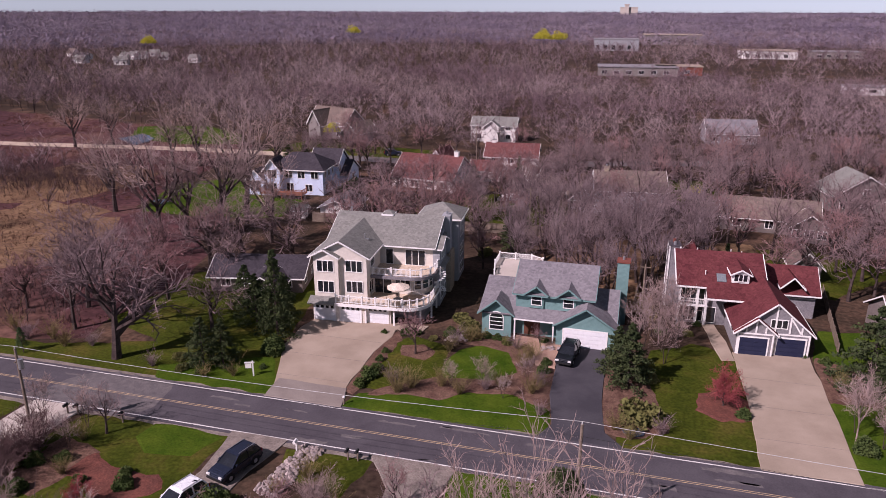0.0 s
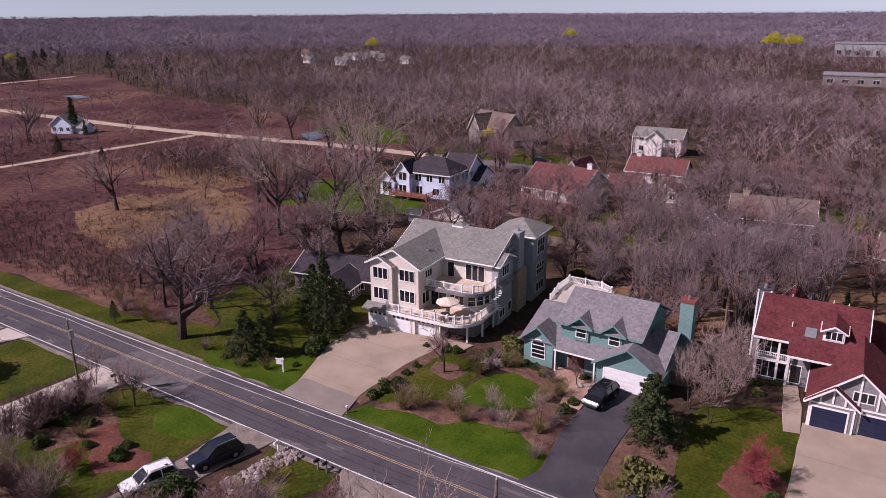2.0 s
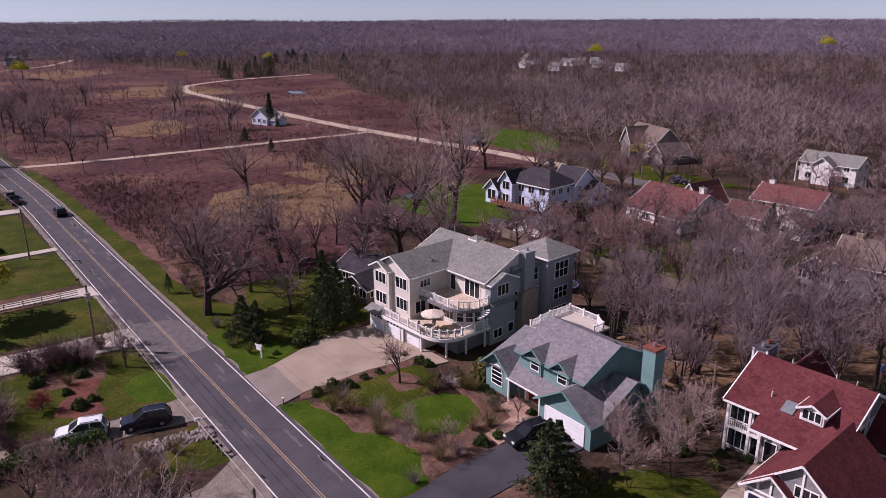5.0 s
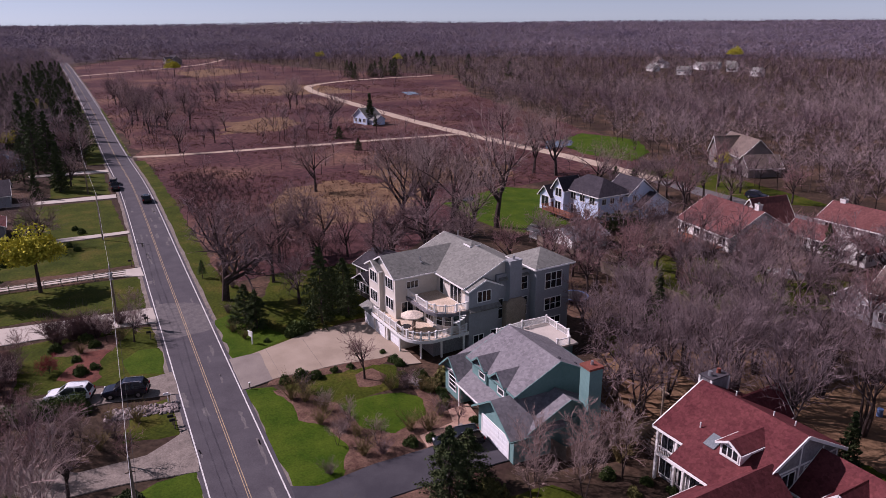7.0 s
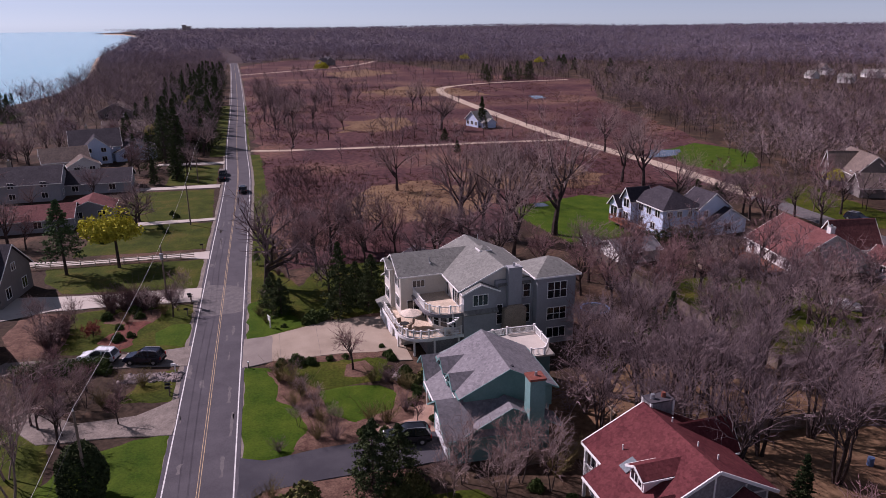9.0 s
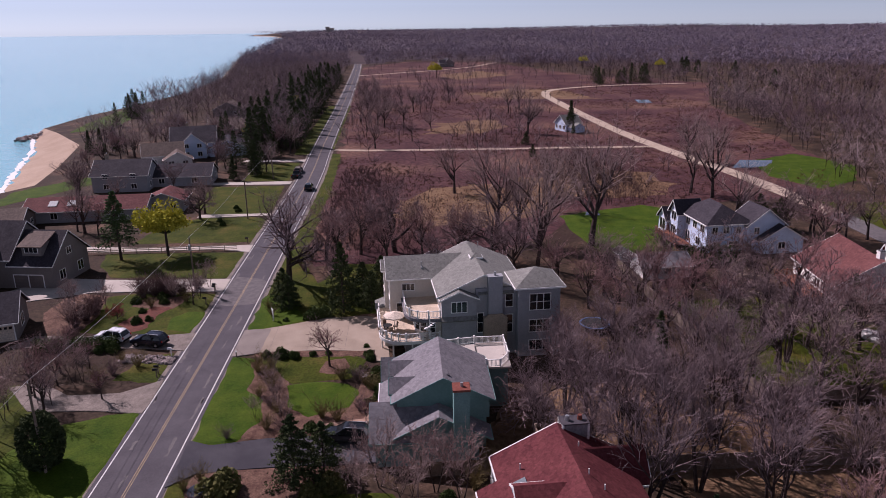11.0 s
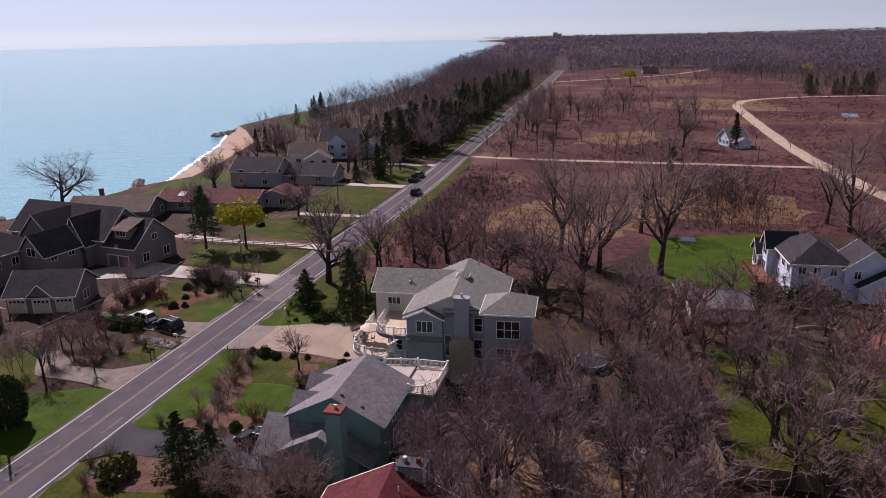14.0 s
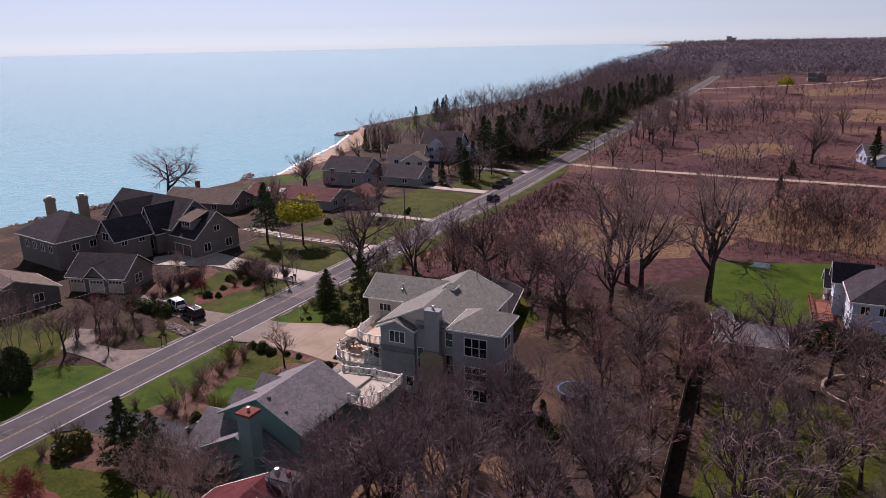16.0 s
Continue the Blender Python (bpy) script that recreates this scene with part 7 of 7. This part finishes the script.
def stand(spots, dark):
    """The trees of one tone: tones change over patches of some tens of metres."""
    return [t for t in spots if (noise.noise(Vector((t[0] * 0.022, t[1] * 0.022, 5))) > 0.08) == dark]


wood_mesh("near_woods", stand(near_w, False), 10, 90, TWIG_FAR, "dense leafless woods behind the houses", 0.85, 1)
wood_mesh("near_woods", stand(near_w, True), 10, 96, TWIG_DUSK, "darker reddish leafless stand behind the houses", 0.85, 11)
wood_mesh("far_woods", stand(mid_w, False), 6, 30, TWIG_FAR, "leafless woods stretching to the horizon", 1.5, 2)
wood_mesh("far_woods", stand(mid_w, True), 6, 32, TWIG_DUSK, "darker leafless woods stretching to the horizon", 1.5, 12)
wood_mesh("lakeside_woods", lake_w, 8, 60, TWIG_FAR, "leafless trees between road and lake", 1.0, 3)
wood_mesh("meadow_trees", field_w, 8, 50, TWIG_FAR, "scattered small leafless trees in the meadow", 0.8, 5)

# low scrub of the meadow
nr = np.random.default_rng(12)
sv = []
while len(sv) < 9000:
    x, y = nr.uniform(-420, -62), nr.uniform(52, 240)
    if in_poly(x, y, FIELD_EDGE) and abs(y - (line_y(LANE, x) or 999)) > 4 and abs(x + 183) > 3 and noise.noise(Vector((x * 0.03, y * 0.03, 0))) > -0.12 and nr.random() < (1.0 if x > -220 else 0.5):
        if is_free(x, y) or x < -100:
            sv.append((x, y))
sv = np.array(sv)
hh = nr.uniform(0.25, 0.7, len(sv))
V, F = [], []
for k in range(9):
    a, o = nr.uniform(0, 6.28, len(sv)), nr.uniform(0.2, 0.9, len(sv))
    p = np.stack([sv[:, 0] + nr.normal(0, 0.4, len(sv)), sv[:, 1] + nr.normal(0, 0.4, len(sv)), np.zeros(len(sv))], axis=1)
    q = p + np.stack([np.cos(a) * o * hh, np.sin(a) * o * hh, hh * nr.uniform(0.6, 1.2, len(sv))], axis=1)
    b = nr.uniform(0, 6.28, len(sv))
    s = np.stack([np.cos(b), np.sin(b), 0 * b], axis=1) * 0.05
    F.append(np.arange(len(sv) * 3).reshape(-1, 3) + len(sv) * 3 * k)
    V.append(np.stack([p - s, p + s, q], axis=1).reshape(-1, 3))
tagged(raw("meadow_scrub", np.concatenate(V).tolist(), np.concatenate(F).tolist(), mat("scrub_stalks", (0.09, 0.042, 0.036), (0.15, 0.08, 0.052), scale=0.05, fine=0.8)), "low red-brown scrub and dead stalks in the meadow", "scrub", kind="stuff")

# dense thicket beside the meadow track
tk = []
for _ in range(800):
    x, y = rng.gauss(-132, 18), rng.gauss(132, 7)
    if in_poly(x, y, FIELD_EDGE):
        tk.append((x, y, rng.uniform(2.6, 4.6)))
for _ in range(200):
    tk.append((rng.uniform(-88, -66), rng.uniform(66, 86), rng.uniform(2, 4)))
for _ in range(900):
    x, y = rng.uniform(-150, -72), 63.5 + abs(rng.gauss(0, 11))
    if in_poly(x, y, FIELD_EDGE):
        tk.append((x, y, rng.uniform(1.2, 2.6)))
wood_mesh("thicket", tk, 7, 34, THICKET, "low grey-red thicket in the meadow", 0.35, 7)

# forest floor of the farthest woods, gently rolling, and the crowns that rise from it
# The crowns' base colour carries the blue-purple haze of distance.
HAZED_CROWN = mat("haze_tinted_crowns", (0.155, 0.125, 0.172), (0.29, 0.235, 0.265), scale=0.006, fine=0.12, c=(0.21, 0.17, 0.208), vary=0.25)


def roll(x, y):
    d = math.hypot(x, y)
    return max(0.0, min(1.0, (d - 760) / 500)) * (4.0 + 3.0 * noise.noise(Vector((x * 0.004, y * 0.004, 1.0)))) + max(0.0, min(1.0, (d - 1800) / 1800)) * 14.0 * max(0.0, noise.noise(Vector((x * 0.0009, y * 0.0009, 3))) + 0.15)


def wooded(x, y):
    sy = line_y(land, x)
    return not (sy is not None and y < sy + 6 or in_poly(x, y, FIELD_EDGE) or x < -3700 and y < -560)


cv, cf, rows = [], [], []
RINGS = [760 * (4880 / 760) ** (i / 40) for i in range(41)]
for i, r in enumerate(RINGS):
    row = []
    for j in range(200):
        a = radians(58 + 146 * j / 199)
        x, y = 10 + r * math.cos(a), 80 + r * math.sin(a)
        row.append(len(cv))
        cv.append((x, y, 0.02 + roll(x, y)))
    rows.append(row)
for i in range(len(rows) - 1):
    for j in range(199):
        q = (rows[i][j], rows[i][j + 1], rows[i + 1][j + 1], rows[i + 1][j])
        if all(wooded(cv[n_][0], cv[n_][1]) for n_ in q):
            cf.append(q)
tagged(raw("far_forest_floor", cv, cf, WOODFLOOR), "dark purple-brown rolling forest floor reaching the horizon", "woods", kind="stuff")
fr = random.Random(41)
stands = []
for _ in range(52000):
    r = 690 * (4700 / 690) ** (fr.random() ** 1.25)
    a = radians(fr.uniform(58, 204))
    x, y = 10 + r * math.cos(a), 80 + r * math.sin(a)
    ry = line_y(ROAD, x)
    if not wooded(x, y) or ry is not None and abs(y - ry) < 10:
        continue
    stands.append((x, y, roll(x, y), fr.uniform(7, 13) + 2.5 * noise.noise(Vector((x * 0.01, y * 0.01, 7))), fr.uniform(3.0, 5.0) * (1 + r / 5000), 0.42 + r / 3200))
S = np.array(stands)
fg = np.random.default_rng(43)
n_ = len(S)
sprays = []
for k in range(14):
    c, o, e = fg.uniform(0, 6.28, n_), fg.random(n_) ** 0.5, fg.uniform(-1, 1, n_)
    q = np.sqrt(1 - e * e) * o * S[:, 4]
    mid = np.stack([S[:, 0] + np.cos(c) * q, S[:, 1] + np.sin(c) * q, S[:, 2] + S[:, 3] * (0.6 + 0.38 * e)], axis=1)
    sprays.append((mid[:, None, :] + fg.normal(0, 1, (n_, 3, 3)) * (S[:, 5, None, None] * np.array([1, 1, 0.75]))).reshape(-1, 3))
fv = np.concatenate(sprays)
tagged(raw("distant_woods", fv.tolist(), np.arange(len(fv)).reshape(-1, 3).tolist(), HAZED_CROWN), "leafless forest reaching the horizon, distance haze put into its purple-grey", "woods", kind="stuff")


# ---- vehicles ----
def suv(paint, label, pickup=False, length=4.8):
    """A sport utility vehicle, nose towards +x, standing on z = 0."""
    c = thing("car", 0, 0, 0, 0, label, "car", "parked cars")
    L, W = length / 2, 0.95
    prof = [(-L + 0.06, 0.42), (-L, 0.62), (-L + 0.04, 1.0), (-L + 0.16, 1.14), (L - 1.35, 1.1), (L - 0.55, 1.02), (L - 0.16, 0.9), (L, 0.7), (L - 0.06, 0.4)]
    bm = bmesh.new()
    left = [bm.verts.new((x, -W, z)) for x, z in prof]
    right = [bm.verts.new((x, W, z)) for x, z in prof]
    bm.faces.new(left)
    bm.faces.new(right[::-1])
    for i in range(len(prof)):
        j = (i + 1) % len(prof)
        bm.faces.new((left[j], left[i], right[i], right[j]))
    bmesh.ops.recalc_face_normals(bm, faces=bm.faces[:])
    bmesh.ops.bevel(bm, geom=[e for e in bm.edges], offset=0.09, segments=2, affect="EDGES")
    me = bpy.data.meshes.new("body")
    bm.to_mesh(me)
    bm.free()
    me.materials.append(paint)
    part("body", me, paint, c)
    x0 = 0.0 if pickup else -L + 0.15
    cab = [(x0, 1.08), (x0 + 0.34, 1.62), (x0 + 0.7, 1.72), (L - 2.45, 1.74), (L - 2.15, 1.66), (L - 1.25, 1.08)]

    def loft(pr, wb, wt, name, m, inset=0.0):
        s = Shape()
        lo, hi = min(z for _, z in pr), max(z for _, z in pr)
        vs = []
        for sd in (-1, 1):
            for x, z in pr:
                vs.append((x, sd * (wb + (wt - wb) * (z - lo) / (hi - lo)), z))
        n = len(pr)
        s.add(vs, [tuple(range(n)), tuple(range(2 * n - 1, n - 1, -1))] + [(i, (i + 1) % n, n + (i + 1) % n, n + i) for i in range(n)])
        return part(name, s, m, c)

    loft(cab, 0.88, 0.7, "glasshouse", GLASS)
    for sd in (-1, 1):
        part("sill", Shape().box(-L + 0.2, L - 0.35, sd * 0.93 - 0.035, sd * 0.93 + 0.035, 0.34, 0.5), RUBBER, c)
        for x in (-L + 0.95, L - 0.95):
            part("wheel_arch", Shape().tube((x, sd * 0.8, 0.38), (x, sd * 0.962, 0.38), 0.46, 0.46, 18), RUBBER, c, "dark wheel arch")
    s, pil = Shape(), Shape()
    s.prism([(x0 + 0.34, -0.74, 1.62), (x0 + 0.7, -0.71, 1.71), (L - 2.45, -0.71, 1.74), (L - 2.15, -0.74, 1.66), (L - 2.15, 0.74, 1.66), (L - 2.45, 0.71, 1.74), (x0 + 0.7, 0.71, 1.71), (x0 + 0.34, 0.74, 1.62)], (0, 0, 0.06))
    for sd in (-1, 1):
        for a, b in ((cab[0], cab[1]), (cab[5], cab[4])):
            pil.beam((a[0], sd * 0.885, a[1]), (b[0], sd * 0.72, b[1]), 0.09, 0.1)
        m_ = (x0 + L - 1.8) / 2
        pil.beam((m_, sd * 0.885, 1.08), (m_, sd * 0.72, 1.7), 0.09, 0.1)
    part("roof", s, paint, c)
    pieces("pillar", pil, paint, c)
    for sd in (-1, 1):
        part("roof_rail", Shape().beam((x0 + 0.4, sd * 0.62, 1.82), (L - 2.4, sd * 0.62, 1.83), 0.05, 0.05), STEEL, c)
        part("headlight", Shape().box(L - 0.12, L + 0.01, sd * 0.7 - 0.18, sd * 0.7 + 0.18, 0.72, 0.88), LAMP, c)
        part("tail_light", Shape().box(-L - 0.01, -L + 0.08, sd * 0.8 - 0.1, sd * 0.8 + 0.1, 0.8, 1.08), TAIL, c)
        part("mirror", Shape().box(L - 1.75, L - 1.6, sd * 1.0 - 0.1, sd * 1.0 + 0.1, 1.08, 1.24), paint, c)
        for x in (-L + 0.95, L - 0.95):
            w_ = part("wheel", Shape().tube((x, sd * 0.72, 0.36), (x, sd * 0.97, 0.36), 0.36, 0.36, 18), RUBBER, c, "black tyre")
            part("rim", Shape().tube((x, sd * 0.9, 0.36), (x, sd * 0.985, 0.36), 0.22, 0.2, 12), STEEL, w_, "alloy rim")
    part("bumper", Shape().box(L - 0.1, L + 0.06, -0.85, 0.85, 0.42, 0.6), RUBBER, c)
    part("bumper", Shape().box(-L - 0.06, -L + 0.1, -0.85, 0.85, 0.42, 0.62), RUBBER, c)
    part("windscreen_trim", Shape().box(L - 1.42, L - 1.3, -0.86, 0.86, 1.06, 1.1), RUBBER, c)
    return c


def place(c, x, y, turn, z=0.1):
    c.matrix_basis = pose(x, y, z, 0, 0, turn)


place(suv(PAINT_BLACK, "black sport utility vehicle driving on the asphalt road"), -125.5, 55.9, 180, 0.075)
place(suv(PAINT_WHITE, "white sport utility vehicle parked on the gravel drive"), -32.7, 40.4, 253)
place(suv(PAINT_NAVY, "dark blue minivan parked on the gravel drive beside the road"), -31.0, 46.0, 255)
place(suv(PAINT_BLACK, "black sport utility vehicle parked before the white garage door"), -5.4, 74.4, 262, 0.11)
place(suv(PAINT_BLACK, "black pickup truck parked at the roadside", True, 5.4), -142.5, 50.2, 178, 0.05)
place(suv(SIDING_TAUPE, "grey box van parked at the roadside"), -149, 50.0, 178, 0.05)
place(suv(PAINT_NAVY, "dark car parked beside a far lane"), -63, 181, 20, 0.05)

# ---- poles, cables, posts, fences ----
heads = []
for x, y, h in ((-2.0, 45.6, 9.7), (-52.6, 46.2, 8.7), (-97, 45.8, 9), (-141, 44, 9), (-190, 43.2, 9), (-245, 41.5, 9), (60, 45, 9.2)):
    p = thing("utility_pole", x, y, 0, 0, "weathered wooden utility pole beside the road", "utility pole", "utility poles")
    part("pole", Shape().tube((0, 0, 0), (0, 0, h), 0.15, 0.11, 8), WOOD, p)
    part("insulator", Shape().tube((0, 0, h), (0, 0, h + 0.22), 0.06, 0.04), LAMP, p)
    part("bracket", Shape().box(-0.05, 0.05, -0.34, 0.34, h - 1.3, h - 1.2), WOOD, p)
    if abs(x + 52.6) < 0.1:
        part("transformer", Shape().tube((0.32, 0, h - 2.0), (0.32, 0, h - 1.0), 0.24, 0.24, 12), STEEL, p, "grey can transformer")
    heads.append((x, y, h))
heads.sort()
for (x0, y0, z0), (x1, y1, z1) in zip(heads, heads[1:]):
    for k, drop in ((0.0, -0.22), (0.3, 1.2)):
        cu_ = bpy.data.curves.new("cable", "CURVE")
        cu_.dimensions, cu_.bevel_depth = "3D", 0.018 if k == 0 else 0.014
        sp = cu_.splines.new("POLY")
        sp.points.add(14)
        for i in range(15):
            t = i / 14
            sp.points[i].co = (x0 + (x1 - x0) * t, y0 + (y1 - y0) * t + k, (z0 - drop) * (1 - t) + (z1 - drop) * t - 4 * 0.5 * t * (1 - t), 1)
        cu_.materials.append(CABLE if k == 0 else WIRE)
        tagged(new("power_cable", cu_), "thin sagging cable between utility poles", "cable", "cables")
for x, y, h in ((-16.6, 118.4, 9), (-72, 178, 9), (-40, 181, 9), (0, 176, 9), (2.6, 92.5, 6), (-80, 100, 8)):
    p = thing("utility_pole", x, y, 0, 0, "thin wooden pole among the back yards", "utility pole", "utility poles")
    part("pole", Shape().tube((0, 0, 0), (0, 0, h), 0.13, 0.1, 8), WOOD, p)
    part("crossarm", Shape().box(-0.7, 0.7, -0.05, 0.05, h - 0.5, h - 0.4), WOOD, p)


def mailbox(x, y, m, label):
    b = thing("mailbox", x, y, 0.03, 0, label, "mailbox", "mailboxes")
    part("post", Shape().box(-0.06, 0.06, -0.06, 0.06, 0, 1.15), m, b)
    part("arm", Shape().box(-0.05, 0.05, -0.45, 0.35, 0.92, 1.0), m, b)
    s = Shape()
    s.prism([(-0.12, -0.45, 1.0), (0.12, -0.45, 1.0), (0.12, -0.45, 1.16), (0.06, -0.45, 1.24), (-0.06, -0.45, 1.24), (-0.12, -0.45, 1.16)], (0, 0.55, 0))
    part("box", s, m if m is TRIM else WIRE, b)


mailbox(-27.2, 50.0, TRIM, "white wooden mailbox post at the drive")
for x, y in ((-21.3, 50.0), (-22.2, 49.9), (-50.6, 49.9), (-51.6, 49.7), (-45.4, 49.8), (-78, 49.6)):
    mailbox(x, y, WOOD, "dark mailbox on a wooden post beside the road")
sg = thing("yard_sign", -37.9, 61.4, 0.05, 20, "white wooden sign post on the grass", "sign")
part("post", Shape().box(-0.07, 0.07, -0.07, 0.07, 0, 1.8), TRIM, sg)
part("arm", Shape().box(-0.9, 0.2, -0.05, 0.05, 1.55, 1.68), TRIM, sg)
part("board", Shape().box(-0.8, -0.15, -0.02, 0.02, 0.95, 1.5), TRIM, sg)
bn = thing("drive_marker", -26.2, 58.6, 0.05, 0, "small white lamp post at the driveway corner", "marker")
part("post", Shape().box(-0.05, 0.05, -0.05, 0.05, 0, 0.7), WOOD, bn)
part("lamp", Shape().box(-0.1, 0.1, -0.1, 0.1, 0.7, 0.85), TRIM, bn)


def fence(name, line, h, label, m=WOOD, board=0.14, gap=0.02, rails=False):
    f = thing(name, 0, 0, 0, 0, label, "fence")
    for (x0, y0), (x1, y1) in zip(line, line[1:]):
        L = math.hypot(x1 - x0, y1 - y0)
        n = max(1, round(L / 2.4))
        dx, dy = (x1 - x0) / L, (y1 - y0) / L
        for i in range(n):
            a, b = L * i / n, L * (i + 1) / n
            pa, pb = (x0 + dx * a, y0 + dy * a), (x0 + dx * b, y0 + dy * b)
            part("post", Shape().box(pa[0] - 0.06, pa[0] + 0.06, pa[1] - 0.06, pa[1] + 0.06, 0, h + 0.1), m, f)
            s = Shape()
            if rails:
                for z in (0.35, 0.7, h - 0.1):
                    s.beam((*pa, z), (*pb, z), 0.05, 0.13)
            else:
                s.beam((*pa, h / 2 + 0.04), (*pb, h / 2 + 0.04), 0.04, h)
            part("panel", s, m, f)
    return f


fence("board_fence", [(-57, 117.5), (-36.5, 118.6), (-15.7, 119.8), (-9.7, 120.7), (-9.4, 134)], 1.8, "tall weathered board fence across the back yards")
fence("board_fence", [(1.4, 88.6), (2.2, 100), (2.6, 126)], 1.8, "tall dark board fence between yards")
fence("board_fence", [(-1.4, 81.6), (1.4, 82.2), (1.4, 88.4)], 1.6, "short board fence beside the garage")
fence("rail_fence", [(-73.5, 20), (-73.5, 48.5)], 1.1, "pale rail fence along a driveway", CANVAS, rails=True)
fence("rail_fence", [(-60, 94), (-46, 98)], 1.1, "low wooden rail fence at the lawn edge", rails=True)
fence("rail_fence", [(24.6, 84), (27, 104)], 1.3, "wooden yard fence beside the red-roofed house")

# trampoline, ring wall, stone heaps, shore rocks
tr = thing("trampoline", -31.3, 107.0, 0, 0, "round backyard trampoline with a dark mat", "trampoline")
s = Shape()
for i in range(24):
    a, b = 2 * math.pi * i / 24, 2 * math.pi * (i + 1) / 24
    s.beam((2 * math.cos(a), 2 * math.sin(a), 0.85), (2 * math.cos(b), 2 * math.sin(b), 0.85), 0.22, 0.07)
part("rim", s, PLASTIC_BLUE, tr, "pale blue padded rim")
part("mat", Shape().tube((0, 0, 0.8), (0, 0, 0.83), 1.92, 1.92, 24), WIRE, tr)
for i in range(6):
    a = i * math.pi / 3
    part("leg", Shape().beam((1.95 * math.cos(a), 1.95 * math.sin(a), 0.82), (1.95 * math.cos(a), 1.95 * math.sin(a), 0), 0.05, 0.05), STEEL, tr)
stone_mesh = []
for k in range(5):
    bm = bmesh.new()
    bmesh.ops.create_icosphere(bm, subdivisions=1, radius=1)
    r = random.Random(k)
    for v in bm.verts:
        v.co *= r.uniform(0.7, 1.15)
        v.co.z *= 0.7
    me = bpy.data.meshes.new("stone")
    bm.to_mesh(me)
    bm.free()
    me.materials.append(STONE)
    stone_mesh.append(me)


def heap(x, y, turn, lx, ly, n, size, label, z=0.0):
    h = thing("stone_heap", x, y, z, turn, label, "stones")
    r = random.Random(int(x * 10))
    for i in range(n):
        u, v = r.uniform(-1, 1), r.uniform(-1, 1)
        s = size * r.uniform(0.6, 1.3)
        o = part("stone", stone_mesh[i % 5], STONE, h)
        o.matrix_basis = pose(u * lx, v * ly, max(0.1, (1 - u * u * 0.5 - v * v) * 0.5) * s * 1.4, r.uniform(0, 360), 0, r.uniform(0, 360)) @ Matrix.Diagonal((s, s, s, 1))
    return h


heap(-26.4, 47.2, 80, 3.6, 1.1, 290, 0.27, "long heap of grey and pinkish field stones beside the drive")
heap(-18.9, 76.2, 10, 1.6, 0.7, 36, 0.3, "small rockery between the houses")
heap(-7.6, 76.4, 10, 1.2, 0.6, 22, 0.24, "edging stones by the paver walk")
heap(-128, -33.5, 15, 6, 1.4, 60, 0.8, "dark boulders of a small breakwater", -2.4)
heap(-138, -39.5, 30, 6, 1.2, 50, 0.7, "dark boulders and old pilings at the water's edge", -2.5)
heap(-256, -74, -10, 14, 2.5, 90, 1.0, "dark boulders protecting the lawn on the point", -2.4)
heap(-60, -44, 0, 30, 2.0, 110, 0.9, "boulders along the lake shore", -2.0)
rw = thing("ring_wall", -45.5, 137, 0, 0, "low curved garden wall of tan blocks round a patio", "garden wall")
bl = Shape().box(-0.45, 0.45, -0.15, 0.15, 0, 0.5).mesh("block", BRICK)
for i in range(22):
    a = math.radians(150 + i * 10)
    o = part("block", bl, BRICK, rw)
    o.matrix_basis = pose(4.2 * math.cos(a), 4.2 * math.sin(a), 0, 0, 0, math.degrees(a) + 90)
bt = thing("covered_boat", -24.2, 143, 0, 30, "boat under a white tarpaulin in the yard", "boat")
bm = bmesh.new()
bmesh.ops.create_uvsphere(bm, u_segments=16, v_segments=8, radius=1)
for v in bm.verts:
    v.co = Vector((v.co.x * 3.0, v.co.y * 1.2, max(v.co.z, -0.2) * 1.0 + 0.35 + 0.05 * math.sin(v.co.x * 9)))
me = bpy.data.meshes.new("tarpaulin")
bm.to_mesh(me)
bm.free()
me.materials.append(TRIM)
part("tarpaulin", me, TRIM, bt, "wrinkled white tarpaulin")
for x, y in ((9.5, 116), (-60, 93)):
    b = thing("barrel", x, y, 0, 0, "blue plastic barrel among the trees", "barrel")
    part("drum", Shape().tube((0, 0, 0), (0, 0, 0.9), 0.3, 0.3, 14), PLASTIC_BLUE, b)
    part("lid", Shape().tube((0, 0, 0.9), (0, 0, 0.95), 0.32, 0.3, 14), PLASTIC_BLUE, b)
st = thing("deck_stair", 2.2, 91.5, 0, 0, "weathered wooden steps beside the teal house", "stairs")
for i in range(6):
    part("step", Shape().box(-1.6, 1.6, i * 0.32 - 1.0, i * 0.32 - 0.72, i * 0.17, i * 0.17 + 0.06), WOOD, st)
for sd in (-1.5, 1.5):
    part("stringer", Shape().beam((sd, -1.0, 0.0), (sd, 0.9, 1.0), 0.06, 0.25), WOOD, st)
